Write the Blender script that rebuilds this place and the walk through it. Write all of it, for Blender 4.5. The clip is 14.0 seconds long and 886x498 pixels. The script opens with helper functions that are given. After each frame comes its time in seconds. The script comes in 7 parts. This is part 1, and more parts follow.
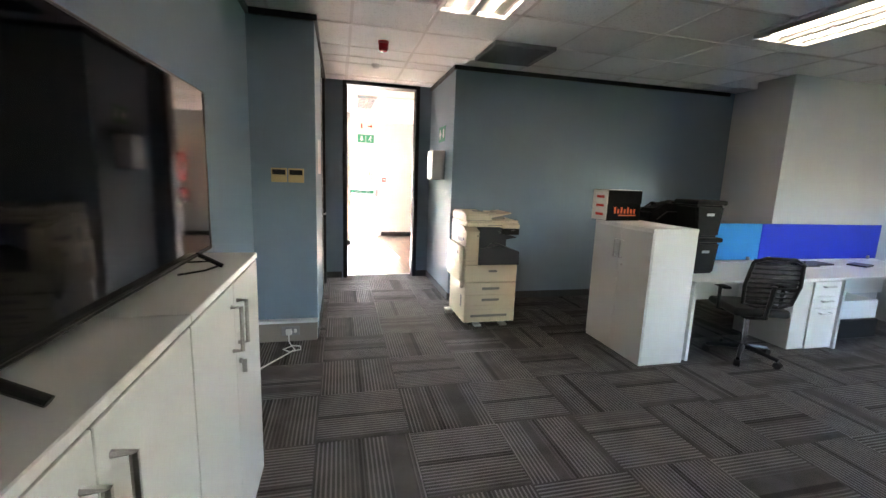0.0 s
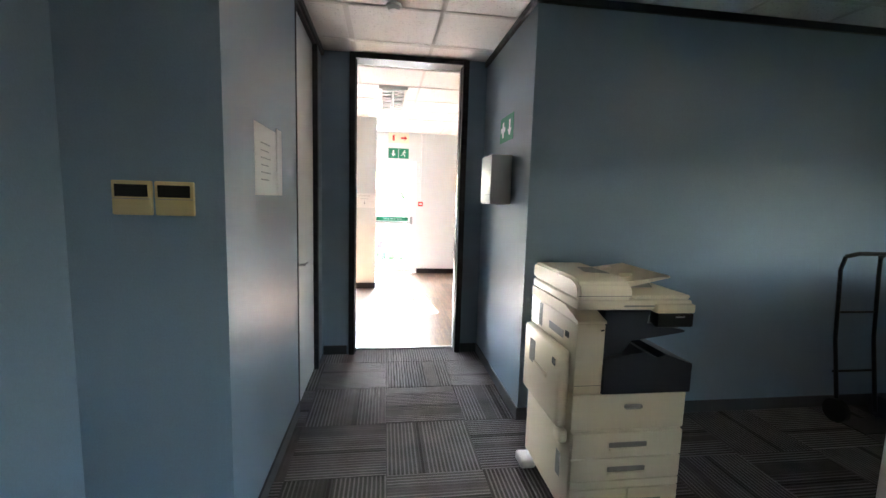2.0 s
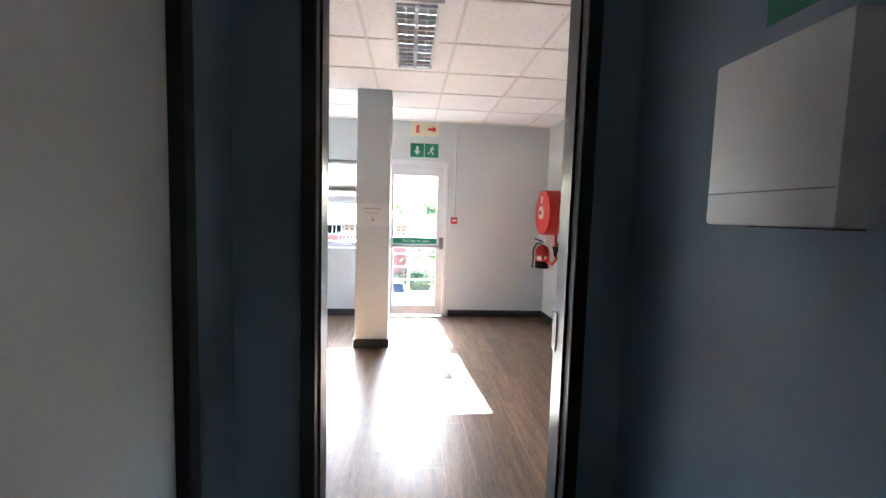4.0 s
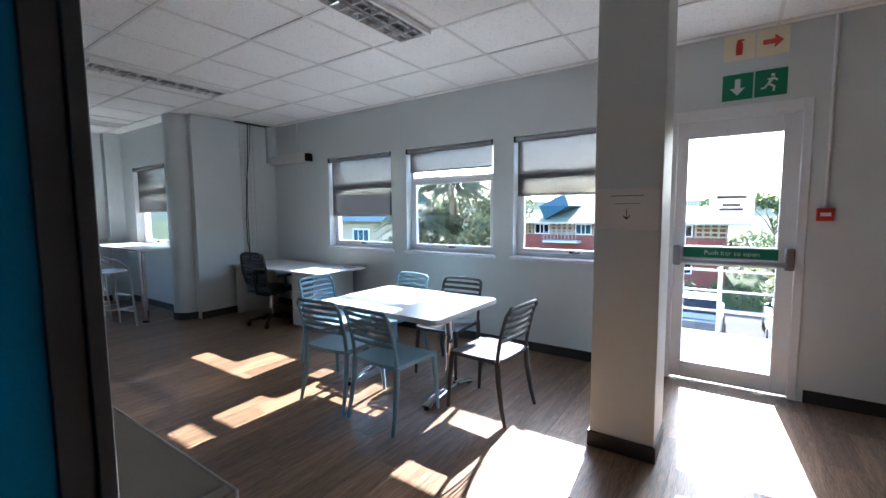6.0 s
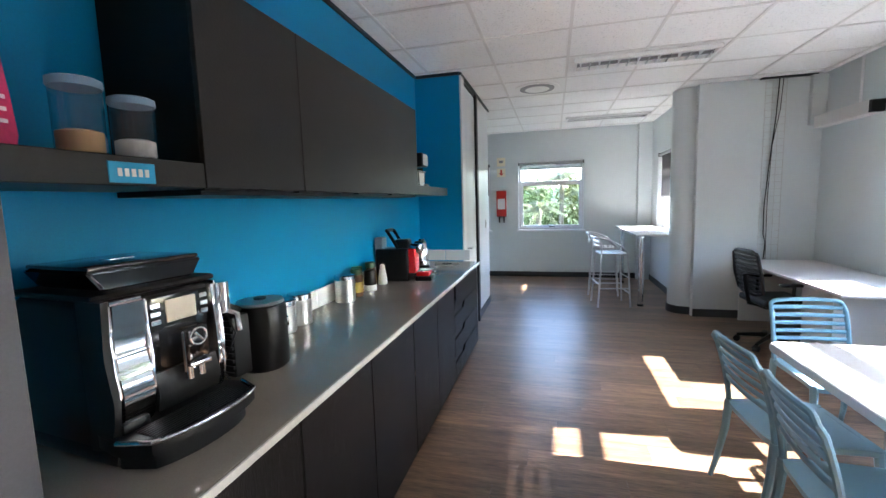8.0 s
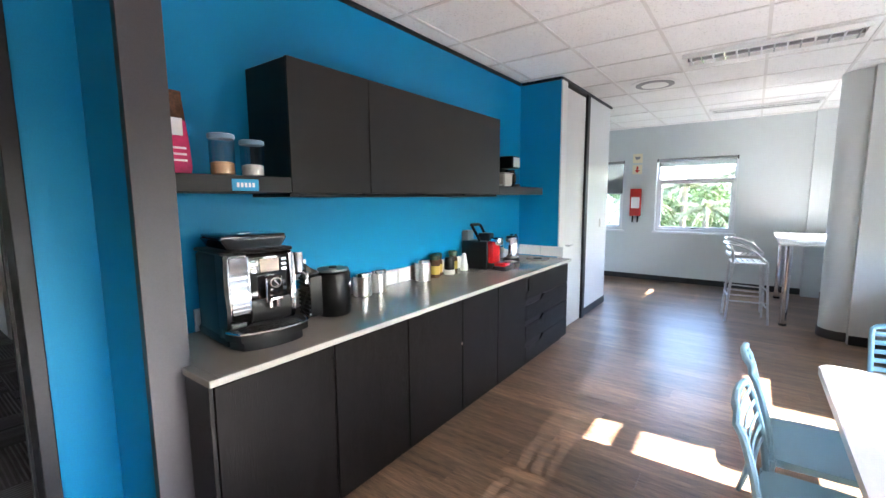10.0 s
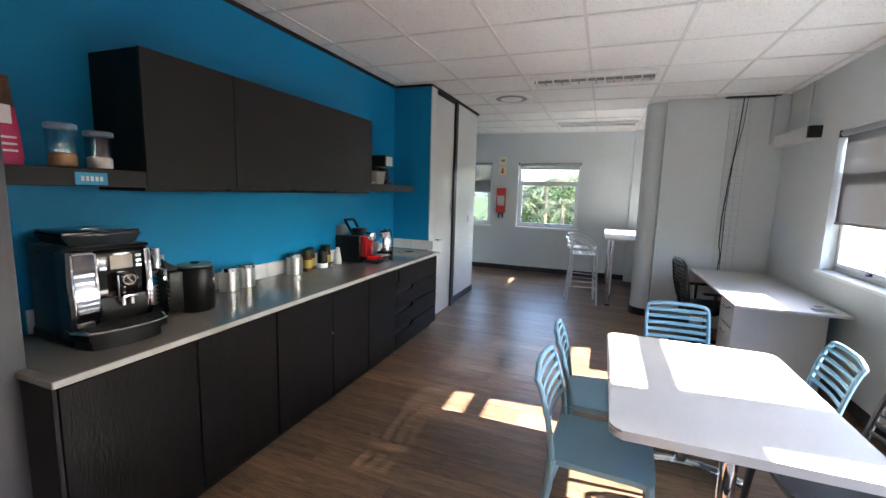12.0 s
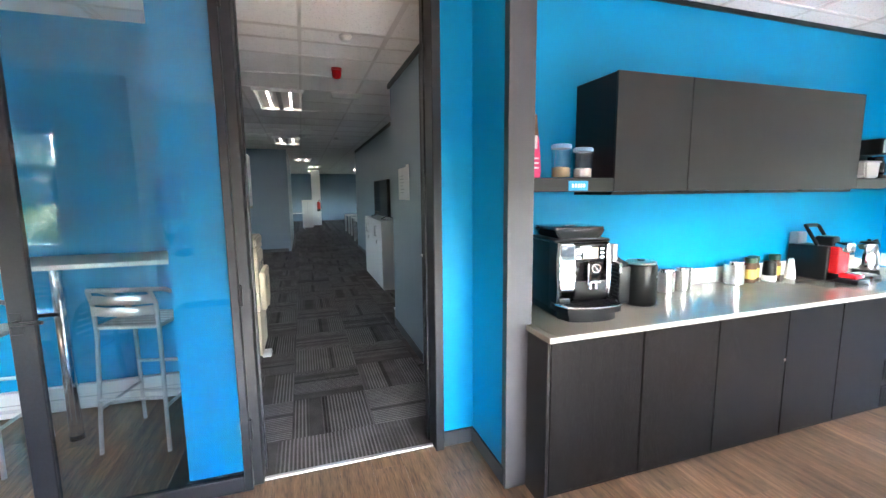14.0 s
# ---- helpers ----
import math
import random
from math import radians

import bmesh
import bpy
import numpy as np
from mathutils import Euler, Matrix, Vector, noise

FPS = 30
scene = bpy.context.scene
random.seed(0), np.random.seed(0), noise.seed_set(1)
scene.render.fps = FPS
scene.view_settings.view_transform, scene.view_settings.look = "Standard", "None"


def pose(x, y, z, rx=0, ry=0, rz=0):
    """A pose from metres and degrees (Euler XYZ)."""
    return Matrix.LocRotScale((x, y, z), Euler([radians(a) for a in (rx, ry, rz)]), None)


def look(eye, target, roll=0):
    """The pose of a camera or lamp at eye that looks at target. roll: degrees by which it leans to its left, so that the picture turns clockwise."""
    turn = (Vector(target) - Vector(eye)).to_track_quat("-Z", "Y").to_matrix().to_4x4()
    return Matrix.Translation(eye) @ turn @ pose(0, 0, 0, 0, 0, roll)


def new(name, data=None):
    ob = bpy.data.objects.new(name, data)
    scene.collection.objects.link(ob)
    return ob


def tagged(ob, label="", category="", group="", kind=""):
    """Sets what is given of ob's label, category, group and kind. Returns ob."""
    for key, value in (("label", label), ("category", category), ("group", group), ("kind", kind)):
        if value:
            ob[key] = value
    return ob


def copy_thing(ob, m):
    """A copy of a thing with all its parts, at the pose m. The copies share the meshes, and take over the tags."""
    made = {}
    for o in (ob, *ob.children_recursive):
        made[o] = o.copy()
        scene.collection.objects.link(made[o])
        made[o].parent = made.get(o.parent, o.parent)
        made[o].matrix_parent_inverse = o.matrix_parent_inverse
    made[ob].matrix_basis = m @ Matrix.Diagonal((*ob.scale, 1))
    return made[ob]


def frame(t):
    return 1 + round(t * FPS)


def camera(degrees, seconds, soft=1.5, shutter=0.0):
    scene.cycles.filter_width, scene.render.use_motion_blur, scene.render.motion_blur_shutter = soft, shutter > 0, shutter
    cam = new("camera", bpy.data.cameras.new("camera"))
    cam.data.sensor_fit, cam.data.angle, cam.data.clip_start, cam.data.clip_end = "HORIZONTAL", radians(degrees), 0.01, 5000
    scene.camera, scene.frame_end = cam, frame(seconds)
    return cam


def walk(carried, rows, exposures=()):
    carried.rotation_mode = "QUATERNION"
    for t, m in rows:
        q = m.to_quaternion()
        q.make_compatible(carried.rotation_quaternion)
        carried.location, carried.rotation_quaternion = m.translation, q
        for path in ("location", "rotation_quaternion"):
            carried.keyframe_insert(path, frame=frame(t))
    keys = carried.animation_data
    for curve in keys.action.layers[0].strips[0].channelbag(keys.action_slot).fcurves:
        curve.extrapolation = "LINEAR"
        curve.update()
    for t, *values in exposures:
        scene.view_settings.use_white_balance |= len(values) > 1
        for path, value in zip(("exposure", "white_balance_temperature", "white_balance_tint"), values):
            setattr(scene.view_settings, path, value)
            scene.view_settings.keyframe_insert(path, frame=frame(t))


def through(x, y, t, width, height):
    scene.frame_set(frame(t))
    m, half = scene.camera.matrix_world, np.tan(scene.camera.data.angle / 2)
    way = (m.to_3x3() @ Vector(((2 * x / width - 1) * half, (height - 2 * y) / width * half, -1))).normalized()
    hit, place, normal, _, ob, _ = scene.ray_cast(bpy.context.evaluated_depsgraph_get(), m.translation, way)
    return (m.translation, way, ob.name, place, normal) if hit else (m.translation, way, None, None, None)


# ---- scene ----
cam = camera(93.0, 14.0)
PATH = [
    (0, (0.37, -0.617, 1.549), (0.847, 1.297, 1.217), 2.1),
    (0.5, (0.44, -0.105, 1.56), (0.889, 1.819, 1.249), 1.8),
    (1, (0.553, 0.472, 1.56), (0.968, 2.407, 1.269), 2.2),
    (1.5, (0.644, 1.077, 1.559), (1.026, 3.023, 1.297), 2.0),
    (2, (0.756, 1.708, 1.55), (1.033, 3.675, 1.318), 1.7),
    (2.5, (0.794, 2.311, 1.549), (1.036, 4.288, 1.36), 1.5),
    (2.7, (0.788, 2.543, 1.579), (1.023, 4.521, 1.391), 1.6),
    (4.8, (0.927, 5.204, 1.512), (0.887, 7.198, 1.358), 1.7),
    (5, (0.968, 5.43, 1.522), (0.794, 7.415, 1.361), 1.4),
    (5.5, (0.963, 5.884, 1.494), (0.249, 7.745, 1.333), 0.0),
    (6, (0.936, 6.286, 1.491), (-0.197, 7.925, 1.317), -0.5),
    (6.5, (0.860, 6.620, 1.540), (-0.656, 7.905, 1.325), -1.3),
    (7, (0.85, 6.992, 1.53), (-1.043, 7.6, 1.315), -0.8),
    (7.5, (0.743, 7.28, 1.553), (-1.244, 7.26, 1.323), -1.6),
    (8, (0.621, 7.47, 1.547), (-1.3, 6.961, 1.326), -1.7),
    (8.5, (0.549, 7.716, 1.555), (-1.154, 6.69, 1.339), -1.6),
    (8.7, (0.547, 7.815, 1.54), (-1.06, 6.646, 1.317), -0.9),
    (11, (0.944, 8.464, 1.62), (-0.664, 7.303, 1.366), 0.2),
    (11.5, (0.945, 8.505, 1.63), (-0.822, 7.606, 1.365), 1.3),
    (12, (0.946, 8.502, 1.636), (-0.909, 7.805, 1.364), 1.7),
    (12.5, (0.951, 8.477, 1.636), (-0.915, 7.812, 1.361), 1.8),
    (13, (0.991, 8.449, 1.618), (-0.632, 7.313, 1.341), 0.2),
    (13.5, (1.067, 8.425, 1.605), (-0.048, 6.787, 1.333), -0.4),
    (14, (1.196, 8.389, 1.612), (0.571, 6.508, 1.349), -0.6),
]
EXPOSURES = [(0.0, 7.3, 6750, 18), (0.5, 7.35, 6600, 17), (1.5, 7.15, 6300, 16), (2.0, 6.7, 6100, 14), (2.5, 6.5, 5900, 13), (5.0, 4.15, 5800, 12), (5.5, 3.65, 5600, 11), (6.5, 3.6, 5600, 13), (7.0, 4.2, 5900, 14), (7.5, 4.45, 5900, 14), (8.0, 4.7, 5950, 14), (8.5, 5.2, 6050, 15), (11.0, 5.25, 6100, 16), (11.5, 4.7, 6300, 16), (12.5, 4.25, 6300, 15), (13.0, 4.4, 6150, 14), (13.5, 5.55, 6050, 13), (14.0, 6.4, 5950, 13)]
walk(cam, [(t, look(eye, target, roll)) for t, eye, target, roll in PATH], EXPOSURES)

# ---- world and sun ----
world = bpy.data.worlds.new("sky")
world.use_nodes = True
scene.world = world
_sky = world.node_tree.nodes.new("ShaderNodeTexSky")
_sky.sky_type = "NISHITA"
_sky.sun_disc = False
_sky.sun_elevation = radians(33.2)
_sky.sun_rotation = radians(-4.9)
_sky.air_density, _sky.dust_density, _sky.ozone_density = 1.0, 1.0, 1.0
world.node_tree.nodes["Background"].inputs["Strength"].default_value = 0.145
world.node_tree.links.new(_sky.outputs["Color"], world.node_tree.nodes["Background"].inputs["Color"])

SUN_DIR = Vector((0.086, -1.0, -0.657)).normalized()
sun_data = bpy.data.lights.new("sun", "SUN")
sun_data.energy, sun_data.angle, sun_data.color = 3.6, radians(0.5), (1.0, 0.94, 0.85)
sun = new("sun", sun_data)
sun.matrix_world = look((0, 30, 20), Vector((0, 30, 20)) + SUN_DIR)


# ---- materials ----
def surf(name, color, rough=0.5, metal=0.0, var=0.08, scale=6.0, fine=90.0, bump=0.03, spec=0.5, stretch=(1, 1, 1), rand=0.0, coat=0.0):
    """A surface with stains at one scale, grain at another and a fine relief."""
    m = bpy.data.materials.new(name)
    m.use_nodes = True
    n, l = m.node_tree.nodes, m.node_tree.links
    b = n["Principled BSDF"]
    b.inputs["Roughness"].default_value = rough
    b.inputs["Metallic"].default_value = metal
    b.inputs["Specular IOR Level"].default_value = spec
    b.inputs["Coat Weight"].default_value = coat
    tc = n.new("ShaderNodeTexCoord")
    mp = n.new("ShaderNodeMapping")
    mp.inputs["Scale"].default_value = stretch
    l.new(tc.outputs["Object"], mp.inputs["Vector"])
    big = n.new("ShaderNodeTexNoise")
    big.inputs["Scale"].default_value, big.inputs["Detail"].default_value = scale * 0.35, 4
    small = n.new("ShaderNodeTexNoise")
    small.inputs["Scale"].default_value, small.inputs["Detail"].default_value = fine, 2
    l.new(mp.outputs[0], big.inputs["Vector"])
    l.new(mp.outputs[0], small.inputs["Vector"])
    add = n.new("ShaderNodeMath")
    add.operation = "ADD"
    l.new(big.outputs["Fac"], add.inputs[0])
    l.new(small.outputs["Fac"], add.inputs[1])
    ramp = n.new("ShaderNodeMapRange")
    ramp.inputs["From Min"].default_value, ramp.inputs["From Max"].default_value = 0.7, 1.3
    ramp.inputs["To Min"].default_value, ramp.inputs["To Max"].default_value = 1 - var, 1 + var
    l.new(add.outputs[0], ramp.inputs["Value"])
    val = ramp.outputs[0]
    if rand:
        info = n.new("ShaderNodeObjectInfo")
        rr = n.new("ShaderNodeMapRange")
        rr.inputs["To Min"].default_value, rr.inputs["To Max"].default_value = 1 - rand, 1 + rand
        l.new(info.outputs["Random"], rr.inputs["Value"])
        mul = n.new("ShaderNodeMath")
        mul.operation = "MULTIPLY"
        l.new(val, mul.inputs[0])
        l.new(rr.outputs[0], mul.inputs[1])
        val = mul.outputs[0]
    sc = n.new("ShaderNodeVectorMath")
    sc.operation = "SCALE"
    sc.inputs[0].default_value = color
    l.new(val, sc.inputs["Scale"])
    l.new(sc.outputs[0], b.inputs["Base Color"])
    if bump:
        bp = n.new("ShaderNodeBump")
        bp.inputs["Strength"].default_value, bp.inputs["Distance"].default_value = min(1, bump * 8), 0.002
        l.new(small.outputs["Fac"], bp.inputs["Height"])
        l.new(bp.outputs[0], b.inputs["Normal"])
        rv = n.new("ShaderNodeMapRange")
        rv.inputs["To Min"].default_value, rv.inputs["To Max"].default_value = max(0, rough - 0.06), min(1, rough + 0.06)
        l.new(big.outputs["Fac"], rv.inputs["Value"])
        l.new(rv.outputs[0], b.inputs["Roughness"])
    return m


def plank_material():
    """Wood-look vinyl: long grain along y, boards of differing tone."""
    m = surf("vinyl_plank", (0.190, 0.116, 0.068), 0.36, var=0.62, scale=9, fine=22, bump=0.03, stretch=(8, 0.55, 1), rand=0.26)
    return m


def carpet_material():
    """Ribbed loop-pile carpet tile: pale ribs in groups and a darker ground."""
    m = surf("carpet_tile", (0.078, 0.073, 0.070), 0.95, var=0.42, scale=14, fine=260, bump=0.1, spec=0.1, rand=0.22)
    n, l = m.node_tree.nodes, m.node_tree.links
    b = n["Principled BSDF"]
    base = b.inputs["Base Color"].links[0].from_socket
    tc = n.new("ShaderNodeTexCoord")
    sep = n.new("ShaderNodeSeparateXYZ")
    l.new(tc.outputs["Object"], sep.inputs[0])
    rib = n.new("ShaderNodeMath")
    rib.operation = "MULTIPLY"
    rib.inputs[1].default_value = 2 * math.pi / 0.024
    l.new(sep.outputs["X"], rib.inputs[0])
    sn = n.new("ShaderNodeMath")
    sn.operation = "SINE"
    l.new(rib.outputs[0], sn.inputs[0])
    band = n.new("ShaderNodeTexNoise")
    band.noise_dimensions = "2D"
    band.inputs["Scale"].default_value, band.inputs["Detail"].default_value = 1.0, 1.0
    info = n.new("ShaderNodeObjectInfo")
    comb = n.new("ShaderNodeCombineXYZ")
    wide = n.new("ShaderNodeMath")
    wide.operation = "MULTIPLY"
    wide.inputs[1].default_value = 5.0
    l.new(sep.outputs["X"], wide.inputs[0])
    l.new(wide.outputs[0], comb.inputs["X"])
    sh = n.new("ShaderNodeMath")
    sh.operation = "MULTIPLY"
    sh.inputs[1].default_value = 40.0
    l.new(info.outputs["Random"], sh.inputs[0])
    l.new(sh.outputs[0], comb.inputs["Y"])
    l.new(comb.outputs[0], band.inputs["Vector"])
    fac = n.new("ShaderNodeMapRange")
    fac.inputs["From Min"].default_value, fac.inputs["From Max"].default_value = 0.32, 0.46
    l.new(band.outputs["Fac"], fac.inputs["Value"])
    mr = n.new("ShaderNodeMapRange")
    mr.inputs["From Min"].default_value, mr.inputs["From Max"].default_value = 0.0, 0.6
    l.new(sn.outputs[0], mr.inputs["Value"])
    mul = n.new("ShaderNodeMath")
    mul.operation = "MULTIPLY"
    l.new(fac.outputs[0], mul.inputs[0])
    l.new(mr.outputs[0], mul.inputs[1])
    relief = n.new("ShaderNodeBump")
    relief.inputs["Strength"].default_value, relief.inputs["Distance"].default_value = 1.0, 0.006
    l.new(mul.outputs[0], relief.inputs["Height"])
    l.new(b.inputs["Normal"].links[0].from_socket, relief.inputs["Normal"])
    l.new(relief.outputs[0], b.inputs["Normal"])
    g = n.new("ShaderNodeVectorMath")
    g.operation = "SCALE"
    g.inputs[0].default_value = (0.118, 0.115, 0.115)
    l.new(mul.outputs[0], g.inputs["Scale"])
    plus = n.new("ShaderNodeVectorMath")
    plus.operation = "ADD"
    l.new(base, plus.inputs[0])
    l.new(g.outputs[0], plus.inputs[1])
    mid = n.new("ShaderNodeMapRange")
    mid.inputs["To Min"].default_value, mid.inputs["To Max"].default_value = -0.07, 0.07
    l.new(info.outputs["Random"], mid.inputs["Value"])
    gap = n.new("ShaderNodeMath")
    gap.operation = "SUBTRACT"
    l.new(sep.outputs["X"], gap.inputs[0])
    l.new(mid.outputs[0], gap.inputs[1])
    away = n.new("ShaderNodeMath")
    away.operation = "ABSOLUTE"
    l.new(gap.outputs[0], away.inputs[0])
    inlay = n.new("ShaderNodeMapRange")
    inlay.inputs["From Min"].default_value, inlay.inputs["From Max"].default_value = 0.016, 0.022
    inlay.inputs["To Min"].default_value, inlay.inputs["To Max"].default_value = 0.5, 1.0
    l.new(away.outputs[0], inlay.inputs["Value"])
    dark = n.new("ShaderNodeVectorMath")
    dark.operation = "SCALE"
    l.new(plus.outputs[0], dark.inputs[0])
    l.new(inlay.outputs[0], dark.inputs["Scale"])
    l.new(dark.outputs[0], b.inputs["Base Color"])
    return m


def ceiling_material():
    """Mineral-fibre tile: white, finely pitted."""
    m = surf("ceiling_tile", (0.90, 0.895, 0.88), 0.9, var=0.04, scale=3, fine=170, bump=0.12, spec=0.2)
    n, l = m.node_tree.nodes, m.node_tree.links
    b = n["Principled BSDF"]
    base = b.inputs["Base Color"].links[0].from_socket
    tc = n.new("ShaderNodeTexCoord")
    pits = n.new("ShaderNodeTexNoise")
    pits.inputs["Scale"].default_value, pits.inputs["Detail"].default_value = 75, 4
    l.new(tc.outputs["Object"], pits.inputs["Vector"])
    f = n.new("ShaderNodeMapRange")
    f.inputs["From Min"].default_value, f.inputs["From Max"].default_value = 0.30, 0.42
    f.inputs["To Min"].default_value, f.inputs["To Max"].default_value = 0.72, 1.0
    l.new(pits.outputs["Fac"], f.inputs["Value"])
    sc = n.new("ShaderNodeVectorMath")
    sc.operation = "SCALE"
    l.new(base, sc.inputs[0])
    l.new(f.outputs[0], sc.inputs["Scale"])
    l.new(sc.outputs[0], b.inputs["Base Color"])
    return m


def glass_material(name, tint=(0.97, 0.985, 0.98), ior=1.45):
    m = bpy.data.materials.new(name)
    m.use_nodes = True
    n, l = m.node_tree.nodes, m.node_tree.links
    n.remove(n["Principled BSDF"])
    tr = n.new("ShaderNodeBsdfTransparent")
    tr.inputs["Color"].default_value = (*tint, 1)
    gl = n.new("ShaderNodeBsdfGlossy")
    gl.inputs["Roughness"].default_value = 0.01
    lw = n.new("ShaderNodeLayerWeight")
    lw.inputs["Blend"].default_value = 0.5
    pw = n.new("ShaderNodeMath")
    pw.operation = "POWER"
    pw.inputs[1].default_value = 5.0
    l.new(lw.outputs["Facing"], pw.inputs[0])
    fr = n.new("ShaderNodeMapRange")
    fr.inputs["To Min"].default_value = ((ior - 1) / (ior + 1)) ** 2
    l.new(pw.outputs[0], fr.inputs["Value"])
    mx = n.new("ShaderNodeMixShader")
    l.new(fr.outputs[0], mx.inputs[0])
    l.new(tr.outputs[0], mx.inputs[1])
    l.new(gl.outputs[0], mx.inputs[2])
    l.new(mx.outputs[0], n["Material Output"].inputs["Surface"])
    return m


def screen_fabric(name, color, see=0.25, glow=0.35):
    """Sun-screen roller fabric: part open weave, part translucent."""
    m = surf(name, color, 0.85, var=0.06, scale=20, fine=400, bump=0.05)
    n, l = m.node_tree.nodes, m.node_tree.links
    b = n["Principled BSDF"]
    col = b.inputs["Base Color"].links[0].from_socket
    tl = n.new("ShaderNodeBsdfTranslucent")
    l.new(col, tl.inputs["Color"])
    tr = n.new("ShaderNodeBsdfTransparent")
    a, c = n.new("ShaderNodeMixShader"), n.new("ShaderNodeMixShader")
    a.inputs[0].default_value, c.inputs[0].default_value = glow, see
    l.new(b.outputs[0], a.inputs[1])
    l.new(tl.outputs[0], a.inputs[2])
    l.new(a.outputs[0], c.inputs[1])
    l.new(tr.outputs[0], c.inputs[2])
    l.new(c.outputs[0], n["Material Output"].inputs["Surface"])
    return m


def leaf_material(name, color, through=0.4):
    """Leaf: matt surface that lets part of the light through."""
    m = surf(name, color, 0.5, var=0.4, scale=5, fine=20, bump=0, spec=0.3)
    n, l = m.node_tree.nodes, m.node_tree.links
    b = n["Principled BSDF"]
    tl = n.new("ShaderNodeBsdfTranslucent")
    l.new(b.inputs["Base Color"].links[0].from_socket, tl.inputs["Color"])
    mx = n.new("ShaderNodeMixShader")
    mx.inputs[0].default_value = through
    l.new(b.outputs[0], mx.inputs[1])
    l.new(tl.outputs[0], mx.inputs[2])
    l.new(mx.outputs[0], n["Material Output"].inputs["Surface"])
    return m


def lamp_material(name, color, strength):
    m = bpy.data.materials.new(name)
    m.use_nodes = True
    b = m.node_tree.nodes["Principled BSDF"]
    b.inputs["Base Color"].default_value = (0.8, 0.8, 0.8, 1)
    b.inputs["Emission Color"].default_value = (*color, 1)
    b.inputs["Emission Strength"].default_value = strength
    return m


M_OFFICE = surf("slate_blue_paint", (0.175, 0.240, 0.300), 0.42, var=0.05, scale=3, fine=140, bump=0.03, spec=0.4)
M_BLUE = surf("bright_blue_paint", (0.004, 0.235, 0.460), 0.46, var=0.05, scale=3, fine=140, bump=0.03, spec=0.22)
M_KITCHEN = surf("pale_grey_paint", (0.62, 0.66, 0.66), 0.55, var=0.04, scale=3, fine=140, bump=0.04, spec=0.3)
M_WHITEWALL = surf("white_wall_paint", (0.70, 0.71, 0.72), 0.4, var=0.03, scale=3, fine=140, bump=0.03, spec=0.35)
M_LIGHTWALL = surf("light_grey_paint", (0.50, 0.51, 0.52), 0.6, var=0.04, scale=3, fine=140, bump=0.04, spec=0.3)
M_CEIL = ceiling_material()
# Grid bars toned darker than M_TBAR to paint shadow lines between tiles.
M_GRID = surf("shadow_gap_grid_bar", (0.74, 0.725, 0.70), 0.6, var=0.06, bump=0)
M_TBAR = surf("white_t_bar", (0.84, 0.84, 0.82), 0.5, var=0.03, bump=0)
M_CHAR = surf("charcoal_aluminium", (0.018, 0.019, 0.023), 0.42, metal=0.1, var=0.12, bump=0.01, spec=0.32)
M_NIB = surf("satin_grey_aluminium", (0.065, 0.065, 0.072), 0.42, metal=0.3, var=0.08, fine=200, bump=0.01)
M_TABLETOP = surf("white_laminate_tabletop", (0.54, 0.54, 0.54), 0.34, var=0.04, fine=160, bump=0.01)
M_SKIRT = surf("charcoal_skirting", (0.030, 0.032, 0.036), 0.5, var=0.12, bump=0.01)
M_SILVER = surf("brushed_aluminium", (0.56, 0.56, 0.57), 0.33, metal=0.9, var=0.06, fine=200, bump=0.01)
M_CHROME = surf("chrome", (0.72, 0.72, 0.74), 0.10, metal=1.0, var=0.02, bump=0)
M_WHITE = surf("white_melamine", (0.68, 0.675, 0.66), 0.38, var=0.03, fine=160, bump=0.01)
M_WHITEFRAME = surf("white_powder_coat", (0.74, 0.75, 0.76), 0.35, var=0.04, bump=0.01)
M_CREAM = surf("cream_plastic", (0.69, 0.60, 0.44), 0.42, var=0.04, fine=220, bump=0.02)
M_BLACK = surf("black_plastic", (0.0065, 0.0065, 0.007), 0.36, var=0.15, fine=260, bump=0.02, spec=0.25)
M_GLOSSBLACK = surf("gloss_black", (0.006, 0.006, 0.007), 0.07, var=0.05, bump=0)
M_NAVY = surf("dark_navy_plastic", (0.005, 0.007, 0.016), 0.4, var=0.1, bump=0.02)
M_GREYPL = surf("grey_plastic", (0.25, 0.25, 0.26), 0.45, var=0.08, bump=0.02)
M_VINYL = plank_material()
M_CARPET = carpet_material()
M_GLASS = glass_material("window_glass")
M_PARTGLASS = glass_material("partition_glass", (0.80, 0.87, 0.90), 1.60)
M_BLIND = screen_fabric("grey_screen_fabric", (0.115, 0.113, 0.115), 0.15, 0.17)
M_THINPAPER = screen_fabric("thin_white_paper", (0.80, 0.80, 0.79), 0.0, 0.30)
M_TAUPE = surf("taupe_stone_worktop", (0.225, 0.203, 0.172), 0.13, var=0.10, scale=8, fine=320, bump=0, spec=0.38)
M_TOPEDGE = surf("pale_worktop_edge", (0.42, 0.40, 0.36), 0.45, var=0.05, bump=0)
M_DARKWOOD = surf("dark_stained_woodgrain", (0.0055, 0.0048, 0.0047), 0.36, var=0.5, scale=6, fine=50, bump=0.08, spec=0.13, stretch=(9, 9, 0.5))
M_CABGREY = surf("charcoal_laminate", (0.0115, 0.0110, 0.0104), 0.42, var=0.15, scale=5, fine=120, bump=0.03, spec=0.35)
M_RED = surf("red_paint", (0.50, 0.022, 0.014), 0.35, var=0.07, bump=0.01)
M_REDPL = surf("red_plastic", (0.55, 0.012, 0.016), 0.22, var=0.05, bump=0)
